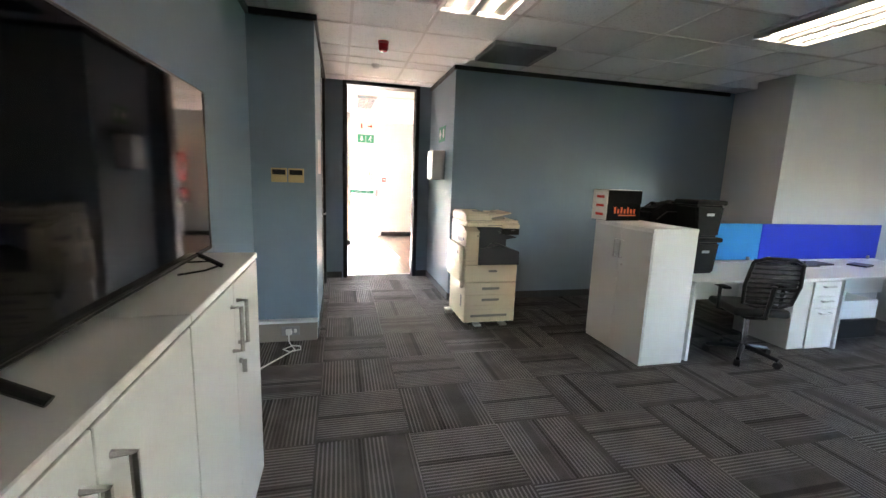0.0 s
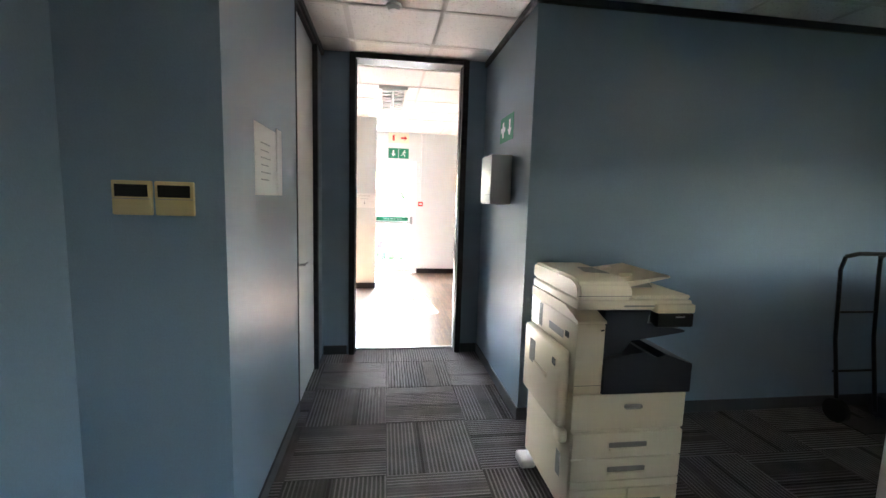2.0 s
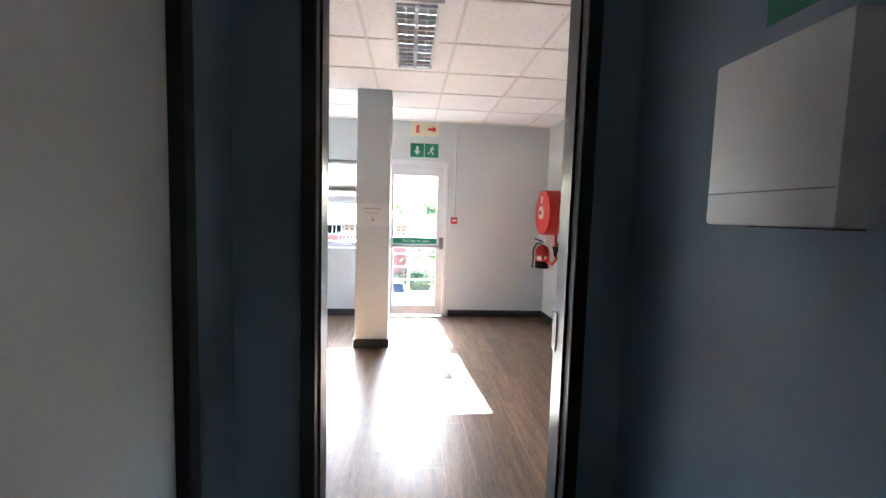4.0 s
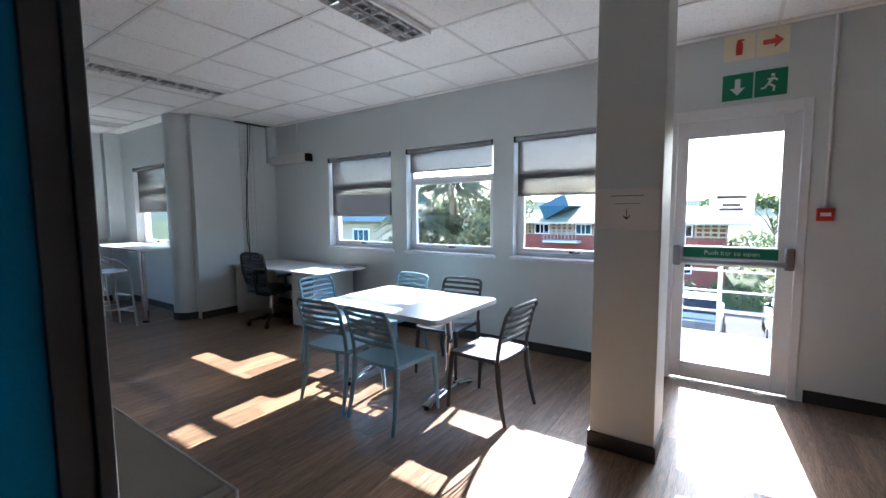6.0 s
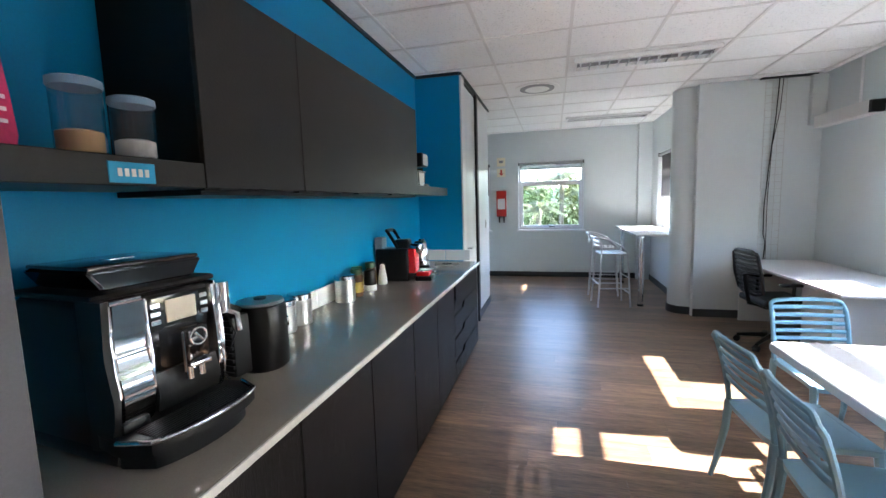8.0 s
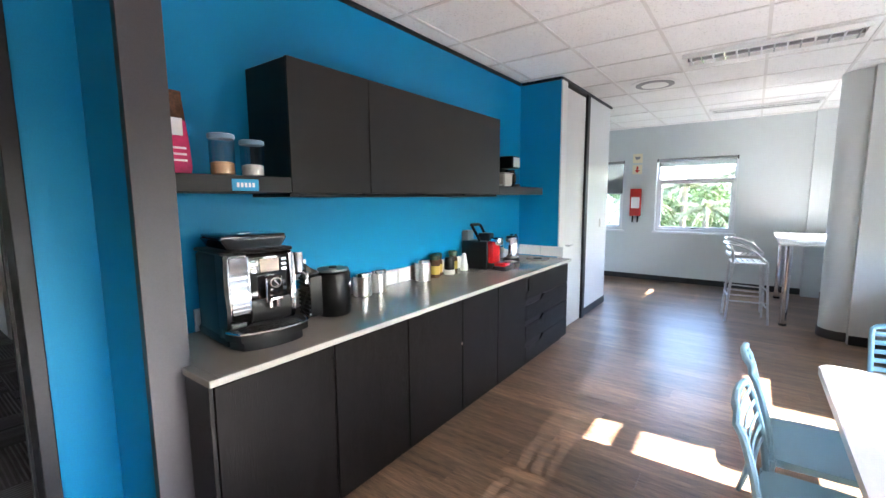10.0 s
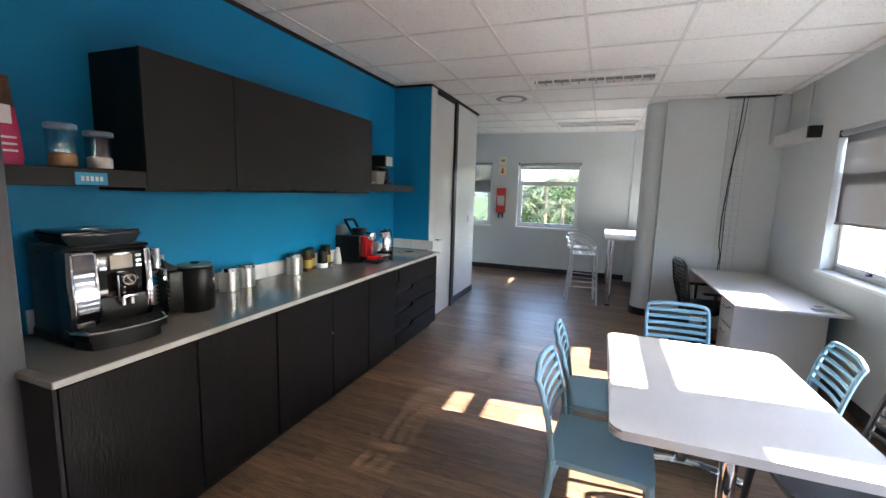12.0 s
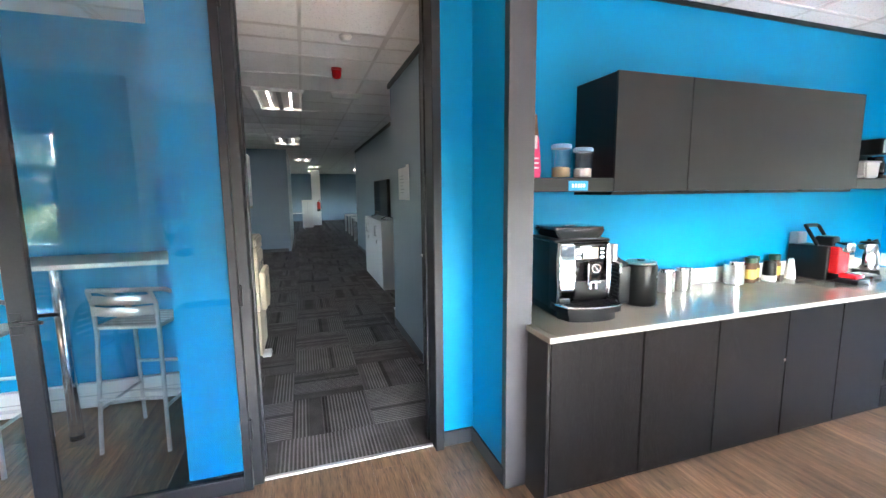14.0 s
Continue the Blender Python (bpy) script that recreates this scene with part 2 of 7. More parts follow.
M_PAPER = surf("white_paper", (0.76, 0.76, 0.75), 0.75, var=0.03, bump=0.01)
M_SIGNRED = surf("sign_red", (0.55, 0.03, 0.02), 0.5, var=0.03, bump=0)
M_SIGNGREEN = surf("sign_green", (0.005, 0.20, 0.10), 0.5, var=0.03, bump=0)
M_SIGNCREAM = surf("sign_cream", (0.80, 0.73, 0.54), 0.5, var=0.03, bump=0)
M_CHAIRBLUE = surf("pale_blue_resin", (0.20, 0.36, 0.45), 0.5, var=0.05, fine=240, bump=0.03)
M_CHAIRDARK = surf("anthracite_resin", (0.030, 0.030, 0.033), 0.5, var=0.08, fine=240, bump=0.03)
M_RUBBER = surf("black_rubber", (0.015, 0.015, 0.015), 0.7, var=0.1, bump=0.02)


# ---- mesh helpers ----
def finish(name, bm, material, parent=None, smooth=False):
    me = bpy.data.meshes.new(name)
    bmesh.ops.recalc_face_normals(bm, faces=bm.faces[:])
    bm.to_mesh(me)
    bm.free()
    me.materials.append(material)
    if smooth:
        me.shade_smooth()
        me.set_sharp_from_angle(angle=radians(35))
    ob = new(name, me)
    ob.parent = parent
    return ob


def part(name, bm, material, parent, label="", smooth=True):
    ob = finish(name, bm, material, parent, smooth)
    return tagged(ob, label)


def thing(name, label, category, m=None, group="", kind=""):
    ob = new(name)
    ob.empty_display_size = 0.1
    if m is not None:
        ob.matrix_basis = m
    return tagged(ob, label, category, group, kind)


def box(bm, x0, y0, z0, x1, y1, z1, bevel=0.0, seg=2):
    made = bmesh.ops.create_cube(bm, size=1.0, matrix=Matrix.Translation(((x0 + x1) / 2, (y0 + y1) / 2, (z0 + z1) / 2)) @ Matrix.Diagonal((abs(x1 - x0), abs(y1 - y0), abs(z1 - z0), 1)))
    if bevel:
        edges = list({e for v in made["verts"] for e in v.link_edges})
        bmesh.ops.bevel(bm, geom=edges, offset=bevel, segments=seg, profile=0.5, affect="EDGES")
    return bm


def cube(x0, y0, z0, x1, y1, z1, bevel=0.0, seg=2):
    return box(bmesh.new(), x0, y0, z0, x1, y1, z1, bevel, seg)


def rod(bm, a, b, r, r2=None, seg=14):
    a, b = Vector(a), Vector(b)
    d = b - a
    m = Matrix.Translation((a + b) / 2) @ d.to_track_quat("Z", "Y").to_matrix().to_4x4()
    bmesh.ops.create_cone(bm, cap_ends=True, segments=seg, radius1=r, radius2=r if r2 is None else r2, depth=d.length, matrix=m)
    return bm


def tube(bm, points, r, seg=8, closed=False, flat=1.0, radii=None):
    """A round or oval bar swept along points."""
    pts = [Vector(p) for p in points]
    n = len(pts)
    rings = []
    ref = None
    for i, p in enumerate(pts):
        if closed:
            t = (pts[(i + 1) % n] - pts[i - 1]).normalized()
        else:
            t = (pts[min(i + 1, n - 1)] - pts[max(i - 1, 0)]).normalized()
        if ref is None:
            ref = Vector((0, 0, 1)) if abs(t.z) < 0.9 else Vector((1, 0, 0))
        u = t.cross(ref).normalized()
        v = u.cross(t).normalized()
        ref = v
        rr = radii[i] if radii else r
        rings.append([bm.verts.new(p + u * (rr * math.cos(2 * math.pi * k / seg)) + v * (rr * flat * math.sin(2 * math.pi * k / seg))) for k in range(seg)])
    last = n if closed else n - 1
    for i in range(last):
        a, b = rings[i], rings[(i + 1) % n]
        for k in range(seg):
            bm.faces.new((a[k], a[(k + 1) % seg], b[(k + 1) % seg], b[k]))
    if not closed:
        bm.faces.new(rings[0][::-1])
        bm.faces.new(rings[-1])
    return bm


def prism(bm, outline, axis, a, b):
    """A flat outline drawn out along an axis. outline: pairs in the two other axes, in xyz order."""
    def at(p, h):
        q = list(p)
        q.insert("xyz".index(axis), h)
        return q
    lo = [bm.verts.new(at(p, a)) for p in outline]
    hi = [bm.verts.new(at(p, b)) for p in outline]
    bm.faces.new(lo)
    bm.faces.new(hi[::-1])
    for i in range(len(outline)):
        j = (i + 1) % len(outline)
        bm.faces.new((lo[i], lo[j], hi[j], hi[i]))
    return bm


def lathe(bm, profile, seg=24, at=(0, 0, 0)):
    """A turned body: (radius, height) pairs round z."""
    rings = []
    for r, z in profile:
        rings.append([bm.verts.new((at[0] + r * math.cos(2 * math.pi * k / seg), at[1] + r * math.sin(2 * math.pi * k / seg), at[2] + z)) for k in range(seg)])
    for a, b in zip(rings, rings[1:]):
        for k in range(seg):
            bm.faces.new((a[k], a[(k + 1) % seg], b[(k + 1) % seg], b[k]))
    bm.faces.new(rings[0][::-1])
    bm.faces.new(rings[-1])
    return bm


def arc(c, r, a0, a1, n, plane="xz", other=0.0):
    out = []
    for i in range(n + 1):
        a = radians(a0 + (a1 - a0) * i / n)
        p, q = c[0] + r * math.cos(a), c[1] + r * math.sin(a)
        out.append({"xz": (p, other, q), "yz": (other, p, q), "xy": (p, q, other)}[plane])
    return out


def words(name, text, size, material, parent, m, depth=0.001):
    """Lettering in the built-in font, as a mesh."""
    cu = bpy.data.curves.new(name, "FONT")
    cu.body, cu.size, cu.extrude = text, size, depth
    cu.align_x, cu.align_y = "CENTER", "CENTER"
    cu.resolution_u = 2
    tmp = bpy.data.objects.new(name, cu)
    me = bpy.data.meshes.new_from_object(tmp)
    bpy.data.objects.remove(tmp)
    me.name = name
    me.materials.clear()
    me.materials.append(material)
    ob = new(name, me)
    ob.parent = parent
    ob.matrix_basis = m
    return ob


# ---- setting: walls, floors, ceilings ----
CEIL = 2.87


def wall(name, axis, lo, hi, near, far, material, label, openings=(), top=CEIL + 0.1, base=0.0):
    """A wall along x or y from lo to hi, between near and far in the other axis, with openings (a, b, z0, z1)."""
    bm = bmesh.new()

    def slab(a, b, z0, z1):
        if b - a > 1e-4 and z1 - z0 > 1e-4:
            if axis == "x":
                box(bm, a, near, z0, b, far, z1)
            else:
                box(bm, near, a, z0, far, b, z1)
    pos = lo
    for a, b, z0, z1 in sorted(openings):
        slab(pos, a, base, top)
        slab(a, b, base, z0)
        slab(a, b, z1, top)
        pos = b
    slab(pos, hi, base, top)
    return tagged(finish(name, bm, material), label, "wall", kind="structure")


OFFICE_L = "slate blue painted office wall"
wall("wall_tv", "y", -4.6, 3.38, -0.51, -0.375, M_OFFICE, OFFICE_L)
wall("wall_jog", "x", -0.51, 0.165, 3.385, 3.505, M_OFFICE, OFFICE_L)
wall("wall_passage", "y", 3.505, 5.83, 0.04, 0.165, M_OFFICE, OFFICE_L, [(4.68, 5.52, 0, 2.80)])
wall("wall_passage_far", "y", 4.58, 5.83, 1.715, 1.78, M_OFFICE, OFFICE_L)
wall("wall_copier", "x", 1.715, 5.80, 4.46, 4.52, M_OFFICE, OFFICE_L)
wall("wall_copier_return", "y", 4.52, 4.58, 1.715, 1.78, M_OFFICE, OFFICE_L)
wall("wall_door_office", "x", 0.065, 1.78, 5.83, 5.91, M_OFFICE, OFFICE_L, [(0.42, 1.52, 0, 2.87)])
wall("wall_office_end", "y", 3.39, 4.58, 5.80, 5.98, M_LIGHTWALL, "light grey painted office wall")
wall("wall_office_pier", "y", 3.39, 3.85, 5.48, 5.80, M_LIGHTWALL, "light grey painted pier in the office")
wall("wall_office_north", "x", 5.98, 9.12, 3.39, 3.55, M_LIGHTWALL, "light grey painted office wall")
wall("wall_office_window", "y", -19.0, 3.39, 9.0, 9.2, M_LIGHTWALL, "light grey office wall with a strip of windows", [(-13.0, -10.0, 0.95, 2.3), (-2.3, -0.5, 1.10, 2.15)])
wall("wall_office_south", "x", -4.2, 9.2, -19.2, -19.0, M_OFFICE, OFFICE_L)
wall("wall_office_west", "y", -19.0, -4.6, -4.2, -4.0, M_OFFICE, OFFICE_L, [(-15.5, -14.0, 0.9, 2.3)])
wall("wall_office_nook", "x", -4.2, -0.375, -4.6, -4.46, M_OFFICE, OFFICE_L)
wall("wall_meeting_room_front", "x", 1.55, 4.6, -4.50, -4.38, M_OFFICE, "slate blue painted meeting room wall")
wall("wall_meeting_room_side", "y", -9.0, -4.50, 1.55, 1.67, M_OFFICE, "slate blue painted meeting room wall")

BLUE_L = "bright blue painted kitchen wall"
GREY_L = "pale grey painted kitchen wall"
wall("wall_door_kitchen", "x", 0.21, 1.78, 5.91, 6.00, M_BLUE, BLUE_L, [(0.42, 1.52, 0, 2.87)])
wall("wall_counter", "x", -3.89, 0.085, 5.91, 6.05, M_BLUE, BLUE_L)
wall("wall_nib", "y", 6.00, 6.47, 0.085, 0.21, M_BLUE, "bright blue painted wall nib beside the counter")
wall("wall_return", "y", 6.05, 6.53, -3.89, -3.77, M_BLUE, BLUE_L)
wall("wall_cupboard", "x", -5.72, -3.89, 6.44, 6.52, M_WHITEWALL, "white painted cupboard wall", [(-4.72, -3.92, 0, 2.87)])
wall("wall_cupboard_end", "y", 4.61, 6.44, -5.72, -5.60, M_KITCHEN, GREY_L)
wall("wall_recess_side", "y", 4.58, 6.00, 1.78, 1.84, M_BLUE, BLUE_L)
wall("wall_recess_back", "x", 1.78, 7.12, 4.52, 4.58, M_BLUE, BLUE_L)
W_OPEN = [(-3.97, -2.75, 1.01, 2.285), (-2.50, -1.265, 1.01, 2.285), (-1.02, 0.21, 1.01, 2.285)]
wall("wall_window", "x", -5.42, 3.065, 10.45, 10.67, M_KITCHEN, GREY_L, W_OPEN + [(0.495, 1.375, 0, 2.29)])
wall("wall_cable", "y", 9.18, 10.45, -5.42, -5.268, M_KITCHEN, GREY_L)
wall("wall_alcove", "x", -8.19, -5.42, 9.20, 9.42, M_KITCHEN, GREY_L, [(-7.37, -6.20, 1.0, 2.27)])
wall("wall_far", "y", 4.41, 9.20, -8.19, -7.976, M_KITCHEN, GREY_L, [(4.98, 6.22, 0.945, 2.28), (6.79, 8.035, 0.945, 2.28)])
wall("wall_far_pier", "y", 8.97, 9.20, -7.976, -7.83, M_KITCHEN, GREY_L)
wall("wall_lobby", "x", -7.976, -5.60, 4.41, 4.61, M_KITCHEN, GREY_L)
wall("wall_reel", "y", 9.33, 10.45, 2.885, 3.065, M_KITCHEN, GREY_L)
wall("wall_dining_window", "x", 2.885, 7.12, 9.11, 9.33, M_KITCHEN, GREY_L, [(3.58, 4.83, 1.03, 2.31)])
wall("wall_dining_end", "y", 4.58, 9.11, 7.0, 7.12, M_KITCHEN, GREY_L)
tagged(finish("column", cube(0.233, 8.93, 0, 0.603, 9.30, CEIL, 0.006), M_KITCHEN), "pale grey painted square column", "column", kind="structure")
tagged(finish("column_round", rod(bmesh.new(), (-5.56, 9.15, 0), (-5.56, 9.15, CEIL), 0.19, seg=40), M_KITCHEN, smooth=True), "pale grey painted round column against the wall", "column", kind="structure")


def trims(name, runs, material, label):
    bm = bmesh.new()
    for r in runs:
        box(bm, *r, 0.002, 1)
    return tagged(finish(name, bm, material), label, "trim", kind="structure")


def skirting(name, runs, h, material, label):
    """runs: (x0, y0, x1, y1) thin strips at the floor."""
    return trims(name, [(a, b, 0.0, c, d, h) for a, b, c, d in runs], material, label)


skirting("baseboard_office", [(-0.375, -4.4, -0.363, 3.29), (0.165, 3.39, 0.177, 4.65), (1.703, 4.448, 1.715, 5.82), (1.715, 4.448, 5.80, 4.46), (0.177, 5.818, 0.40, 5.83), (1.54, 5.818, 1.703, 5.83), (5.788, 3.86, 5.80, 4.448), (5.468, 3.38, 5.48, 3.85), (1.62, -4.38, 4.6, -4.368), (1.488, -9.0, 1.50, -4.37)], 0.09, M_SKIRT, "charcoal office skirting")
skirting("baseboard_kitchen", [(-7.96, 9.188, -5.76, 9.20), (-7.976, 4.62, -7.964, 9.19), (-5.268, 9.185, -5.256, 10.438), (-5.256, 10.438, 0.40, 10.45), (1.43, 10.438, 2.873, 10.45), (2.873, 9.098, 2.885, 10.45), (2.885, 9.098, 7.0, 9.11), (0.221, 8.918, 0.615, 8.93), (0.221, 8.93, 0.233, 9.30), (0.603, 8.93, 0.615, 9.30), (-5.72, 6.52, -4.74, 6.532), (-5.732, 4.62, -5.72, 6.53), (0.222, 6.00, 0.41, 6.012), (0.21, 6.00, 0.222, 6.46), (1.53, 6.00, 1.84, 6.012), (1.84, 4.59, 1.852, 6.00), (6.988, 4.62, 7.0, 9.095)], 0.10, M_SKIRT, "charcoal kitchen skirting")
tagged(finish("baseboard_column_round", rod(bmesh.new(), (-5.56, 9.15, 0), (-5.56, 9.15, 0.10), 0.203, seg=40), M_SKIRT, smooth=True), "charcoal skirting round the column", "trim", kind="structure")
trims("trim_ceiling_office", [(-0.375, -4.4, 2.82, -0.345, 3.36, 2.87), (-0.375, 3.355, 2.82, 0.165, 3.385, 2.87), (0.165, 3.355, 2.82, 0.19, 5.82, 2.87), (1.69, 4.435, 2.82, 1.715, 5.82, 2.87), (1.715, 4.435, 2.82, 5.70, 4.46, 2.87)], M_CHAR, "charcoal ceiling edge trim")
trims("trim_ceiling_kitchen", [(-3.74, 6.05, 2.84, 0.08, 6.07, 2.87), (-3.77, 6.07, 2.84, -3.75, 6.53, 2.87), (-5.72, 6.53, 2.84, -3.77, 6.55, 2.87)], M_CHAR, "charcoal ceiling edge trim")
trims("trim_nib_cap", [(0.075, 6.47, 0.0, 0.222, 6.492, 2.87), (0.21, 6.43, 0.101, 0.216, 6.47, 2.87)], M_NIB, "dark grey metal cap on the wall nib")
tagged(finish("trim_threshold", cube(0.474, 5.955, 0.0, 1.478, 5.985, 0.012, 0.004), M_SILVER), "aluminium threshold strip", "trim", kind="structure")


def ceiling(name, x0, y0, x1, y1, ox, oy, step, label):
    """Lay-in ceiling: tiles with a slight bow and white T-bars toned down as shadow gaps, in one mesh."""
    bm = bmesh.new()
    xs = [x0] + [ox + i * step for i in range(-60, 60) if x0 + 0.02 < ox + i * step < x1 - 0.02] + [x1]
    ys = [y0] + [oy + i * step for i in range(-60, 60) if y0 + 0.02 < oy + i * step < y1 - 0.02] + [y1]
    rnd = random.Random(3)
    for xa, xb in zip(xs, xs[1:]):
        for ya, yb in zip(ys, ys[1:]):
            z = CEIL + rnd.uniform(0.001, 0.006)
            box(bm, xa + 0.012, ya + 0.012, z, xb - 0.012, yb - 0.012, z + 0.02)
    ob = finish(name, bm, M_CEIL)
    bm = bmesh.new()
    for x in xs:
        box(bm, x - 0.0125, y0, CEIL - 0.002, x + 0.0125, y1, CEIL + 0.03)
    for y in ys:
        box(bm, x0, y - 0.0125, CEIL - 0.0035, x1, y + 0.0125, CEIL + 0.029)
    grid = finish("ceiling_grid", bm, M_GRID, ob)
    return tagged(ob, label, "ceiling", kind="structure")


ceiling("ceiling_office", -4.1, -19.1, 9.1, 5.92, 0.475, 3.49, 0.67, "white mineral tile ceiling of the office")
ceiling("ceiling_kitchen", -8.1, 4.55, 7.05, 10.6, -2.30, 6.91, 0.69, "white mineral tile ceiling of the kitchen")
tagged(finish("ceiling_slab", cube(-8.4, -19.3, 3.05, 9.3, 10.8, 3.2), M_LIGHTWALL), "concrete slab over the ceiling", "ceiling", kind="structure")


# ---- windows, blinds and doors ----
def bars(bm, x0, z0, x1, z1, w, y0, y1, bev=0.004):
    """A rectangular frame of four bars in the xz plane."""
    box(bm, x0, y0, z0, x1, y1, z0 + w, bev, 1)
    box(bm, x0, y0, z1 - w, x1, y1, z1, bev, 1)
    box(bm, x0, y0 + 0.001, z0 + w, x0 + w, y1 - 0.001, z1 - w, bev, 1)
    box(bm, x1 - w, y0 + 0.001, z0 + w, x1, y1 - 0.001, z1 - w, bev, 1)
    return bm


def pane(name, x0, z0, x1, z1, y, parent, material=None):
    ob = part(name, cube(x0, y, z0, x1, y + 0.006, z1), material or M_GLASS, parent, smooth=False)
    ob.visible_shadow = False
    return ob


def window(index, m, w, h):
    """Aluminium window: fixed light above a top-hung sash. Local x along the wall, y outwards, origin at the inner lower corner."""
    win = tagged(new("window_%d" % index), "white aluminium window with an upper and a lower pane", "window", kind="structure")
    win.matrix_basis = m
    t = h * 0.70
    bm = bars(bmesh.new(), 0, 0, w, h, 0.045, 0.10, 0.16)
    box(bm, 0.045, 0.101, t - 0.022, w - 0.045, 0.159, t + 0.022, 0.004, 1)
    part("window_frame", bm, M_WHITEFRAME, win)
    part("sash", bars(bmesh.new(), 0.047, 0.047, w - 0.047, t - 0.024, 0.038, 0.09, 0.13), M_WHITEFRAME, win)
    pane("pane", 0.08, 0.08, w - 0.08, t - 0.06, 0.112, win)
    pane("pane", 0.045, t + 0.022, w - 0.045, h - 0.045, 0.125, win)
    part("window_sill", cube(-0.03, -0.03, -0.035, w + 0.03, 0.10, -0.002, 0.006), M_WHITEFRAME, win)
    bm = cube(w / 2 - 0.03, 0.075, 0.05, w / 2 + 0.03, 0.09, 0.075, 0.004)
    tube(bm, [(w / 2, 0.08, 0.065), (w / 2 + 0.03, 0.05, 0.06), (w / 2 + 0.09, 0.045, 0.066)], 0.008, 8)
    part("window_handle", bm, M_BLACK, win)
    return win


def roller_blind(m, w, drop, label, chain=True):
    """Roller blind under the head of a window: tube, fabric, bottom bar and bead chain. Origin at the upper inner corner."""
    bl = thing("roller_blind", label, "blind", m, "roller blinds")
    part("roller", rod(bmesh.new(), (0.02, 0.025, -0.03), (w - 0.02, 0.025, -0.03), 0.026, seg=20), M_GREYPL, bl)
    for x in (0.0, w - 0.02):
        part("bracket", cube(x, -0.006, -0.065, x + 0.02, 0.055, -0.002, 0.004), M_BLACK, bl)
    bm = bmesh.new()
    n = 12
    rows = [[bm.verts.new((0.03 + (w - 0.06) * s, 0.049 + 0.003 * math.sin(3.1 * i / n + s), -0.035 - (drop - 0.035) * i / n)) for s in (0, 0.5, 1)] for i in range(n + 1)]
    back = [[bm.verts.new((v.co.x, v.co.y + 0.0008, v.co.z)) for v in r] for r in rows]
    for g, flip in ((rows, 1), (back, -1)):
        for a, b in zip(g, g[1:]):
            for k in range(2):
                bm.faces.new((a[k], a[k + 1], b[k + 1], b[k])[::flip])
    me_ob = part("fabric", bm, M_BLIND, bl)
    part("bottom_bar", cube(0.03, 0.040, -drop - 0.022, w - 0.03, 0.060, -drop, 0.006), M_GREYPL, bl)
    if chain:
        loop = [(0.012, 0.0, -0.05)] + [(0.012, -0.004, -0.05 - 0.1 * i) for i in range(1, 9)]
        loop += [(0.012, 0.02 + 0.024 * math.cos(a), -0.88 + 0.03 * math.sin(a)) for a in (math.pi * 1.25, math.pi * 1.5, math.pi * 1.75)]
        loop += [(0.012, 0.044, -0.85 + 0.1 * i) for i in range(0, 9)]
        part("bead_chain", tube(bmesh.new(), loop, 0.0022, 6), M_WHITEFRAME, bl)
    return bl


BLIND_L = "grey sun-screen roller blind, %s, at a window"
for i, ((a, b, z0, z1), drop, state) in enumerate(zip(W_OPEN, (0.82, 0.275, 0.61), ("mostly drawn", "nearly rolled up", "drawn half down"))):
    window(i + 1, pose(a, 10.45, z0), b - a, z1 - z0)
    roller_blind(pose(a, 10.45, z1), b - a, drop, BLIND_L % state)
for i, (a, b, z0, z1, drop, state) in enumerate(((4.98, 6.22, 0.945, 2.28, 0.62, "drawn half down"), (6.79, 8.035, 0.945, 2.28, 0.13, "rolled up"))):
    window(i + 4, pose(-7.976, a, z0, 0, 0, 90), b - a, z1 - z0)
    roller_blind(pose(-7.976, a, z1, 0, 0, 90), b - a, drop, BLIND_L % state, chain=False)
window(6, pose(-7.37, 9.20, 1.0), 1.17, 1.27)
roller_blind(pose(-7.37, 9.20, 2.27), 1.17, 0.72, BLIND_L % "drawn past the middle", chain=False)
window(7, pose(3.58, 9.11, 1.03), 1.25, 1.28)
roller_blind(pose(3.58, 9.11, 2.31), 1.25, 0.745, BLIND_L % "drawn half down", chain=False)

# emergency exit door, white aluminium with a full glass panel and a push bar
exit_door = tagged(new("door_exit"), "white aluminium glazed exit door with a push bar, closed", "door", kind="structure")
exit_door.matrix_basis = pose(0.47, 10.45, 0)
bm = bmesh.new()
box(bm, 0.006, -0.012, 0, 0.042, 0.13, 2.315, 0.004, 1)
box(bm, 0.862, -0.012, 0, 0.92, 0.13, 2.315, 0.004, 1)
box(bm, 0.042, -0.011, 2.225, 0.862, 0.129, 2.315, 0.004, 1)
part("door_frame", bm, M_WHITEFRAME, exit_door)
bm = bmesh.new()
box(bm, 0.037, 0.03, 0.01, 0.125, 0.075, 2.228, 0.005, 1)
box(bm, 0.755, 0.03, 0.01, 0.867, 0.075, 2.228, 0.005, 1)
box(bm, 0.125, 0.031, 2.09, 0.755, 0.074, 2.228, 0.005, 1)
box(bm, 0.125, 0.031, 0.01, 0.755, 0.074, 0.16, 0.005, 1)
box(bm, 0.125, 0.033, 1.02, 0.755, 0.072, 1.185, 0.005, 1)
leaf = part("door_leaf", bm, M_WHITEFRAME, exit_door)
pane("pane", 0.125, 0.16, 0.755, 1.02, 0.05, exit_door)
pane("pane", 0.125, 1.185, 0.755, 2.09, 0.05, exit_door)
bar = part("push_bar", rod(bmesh.new(), (0.06, -0.03, 1.06), (0.84, -0.03, 1.06), 0.019, seg=16), M_GREYPL, exit_door)
for x in (0.045, 0.80):
    part("bar_bracket", cube(x, -0.055, 1.02, x + 0.06, 0.03, 1.19, 0.012, 3), M_GREYPL, bar)
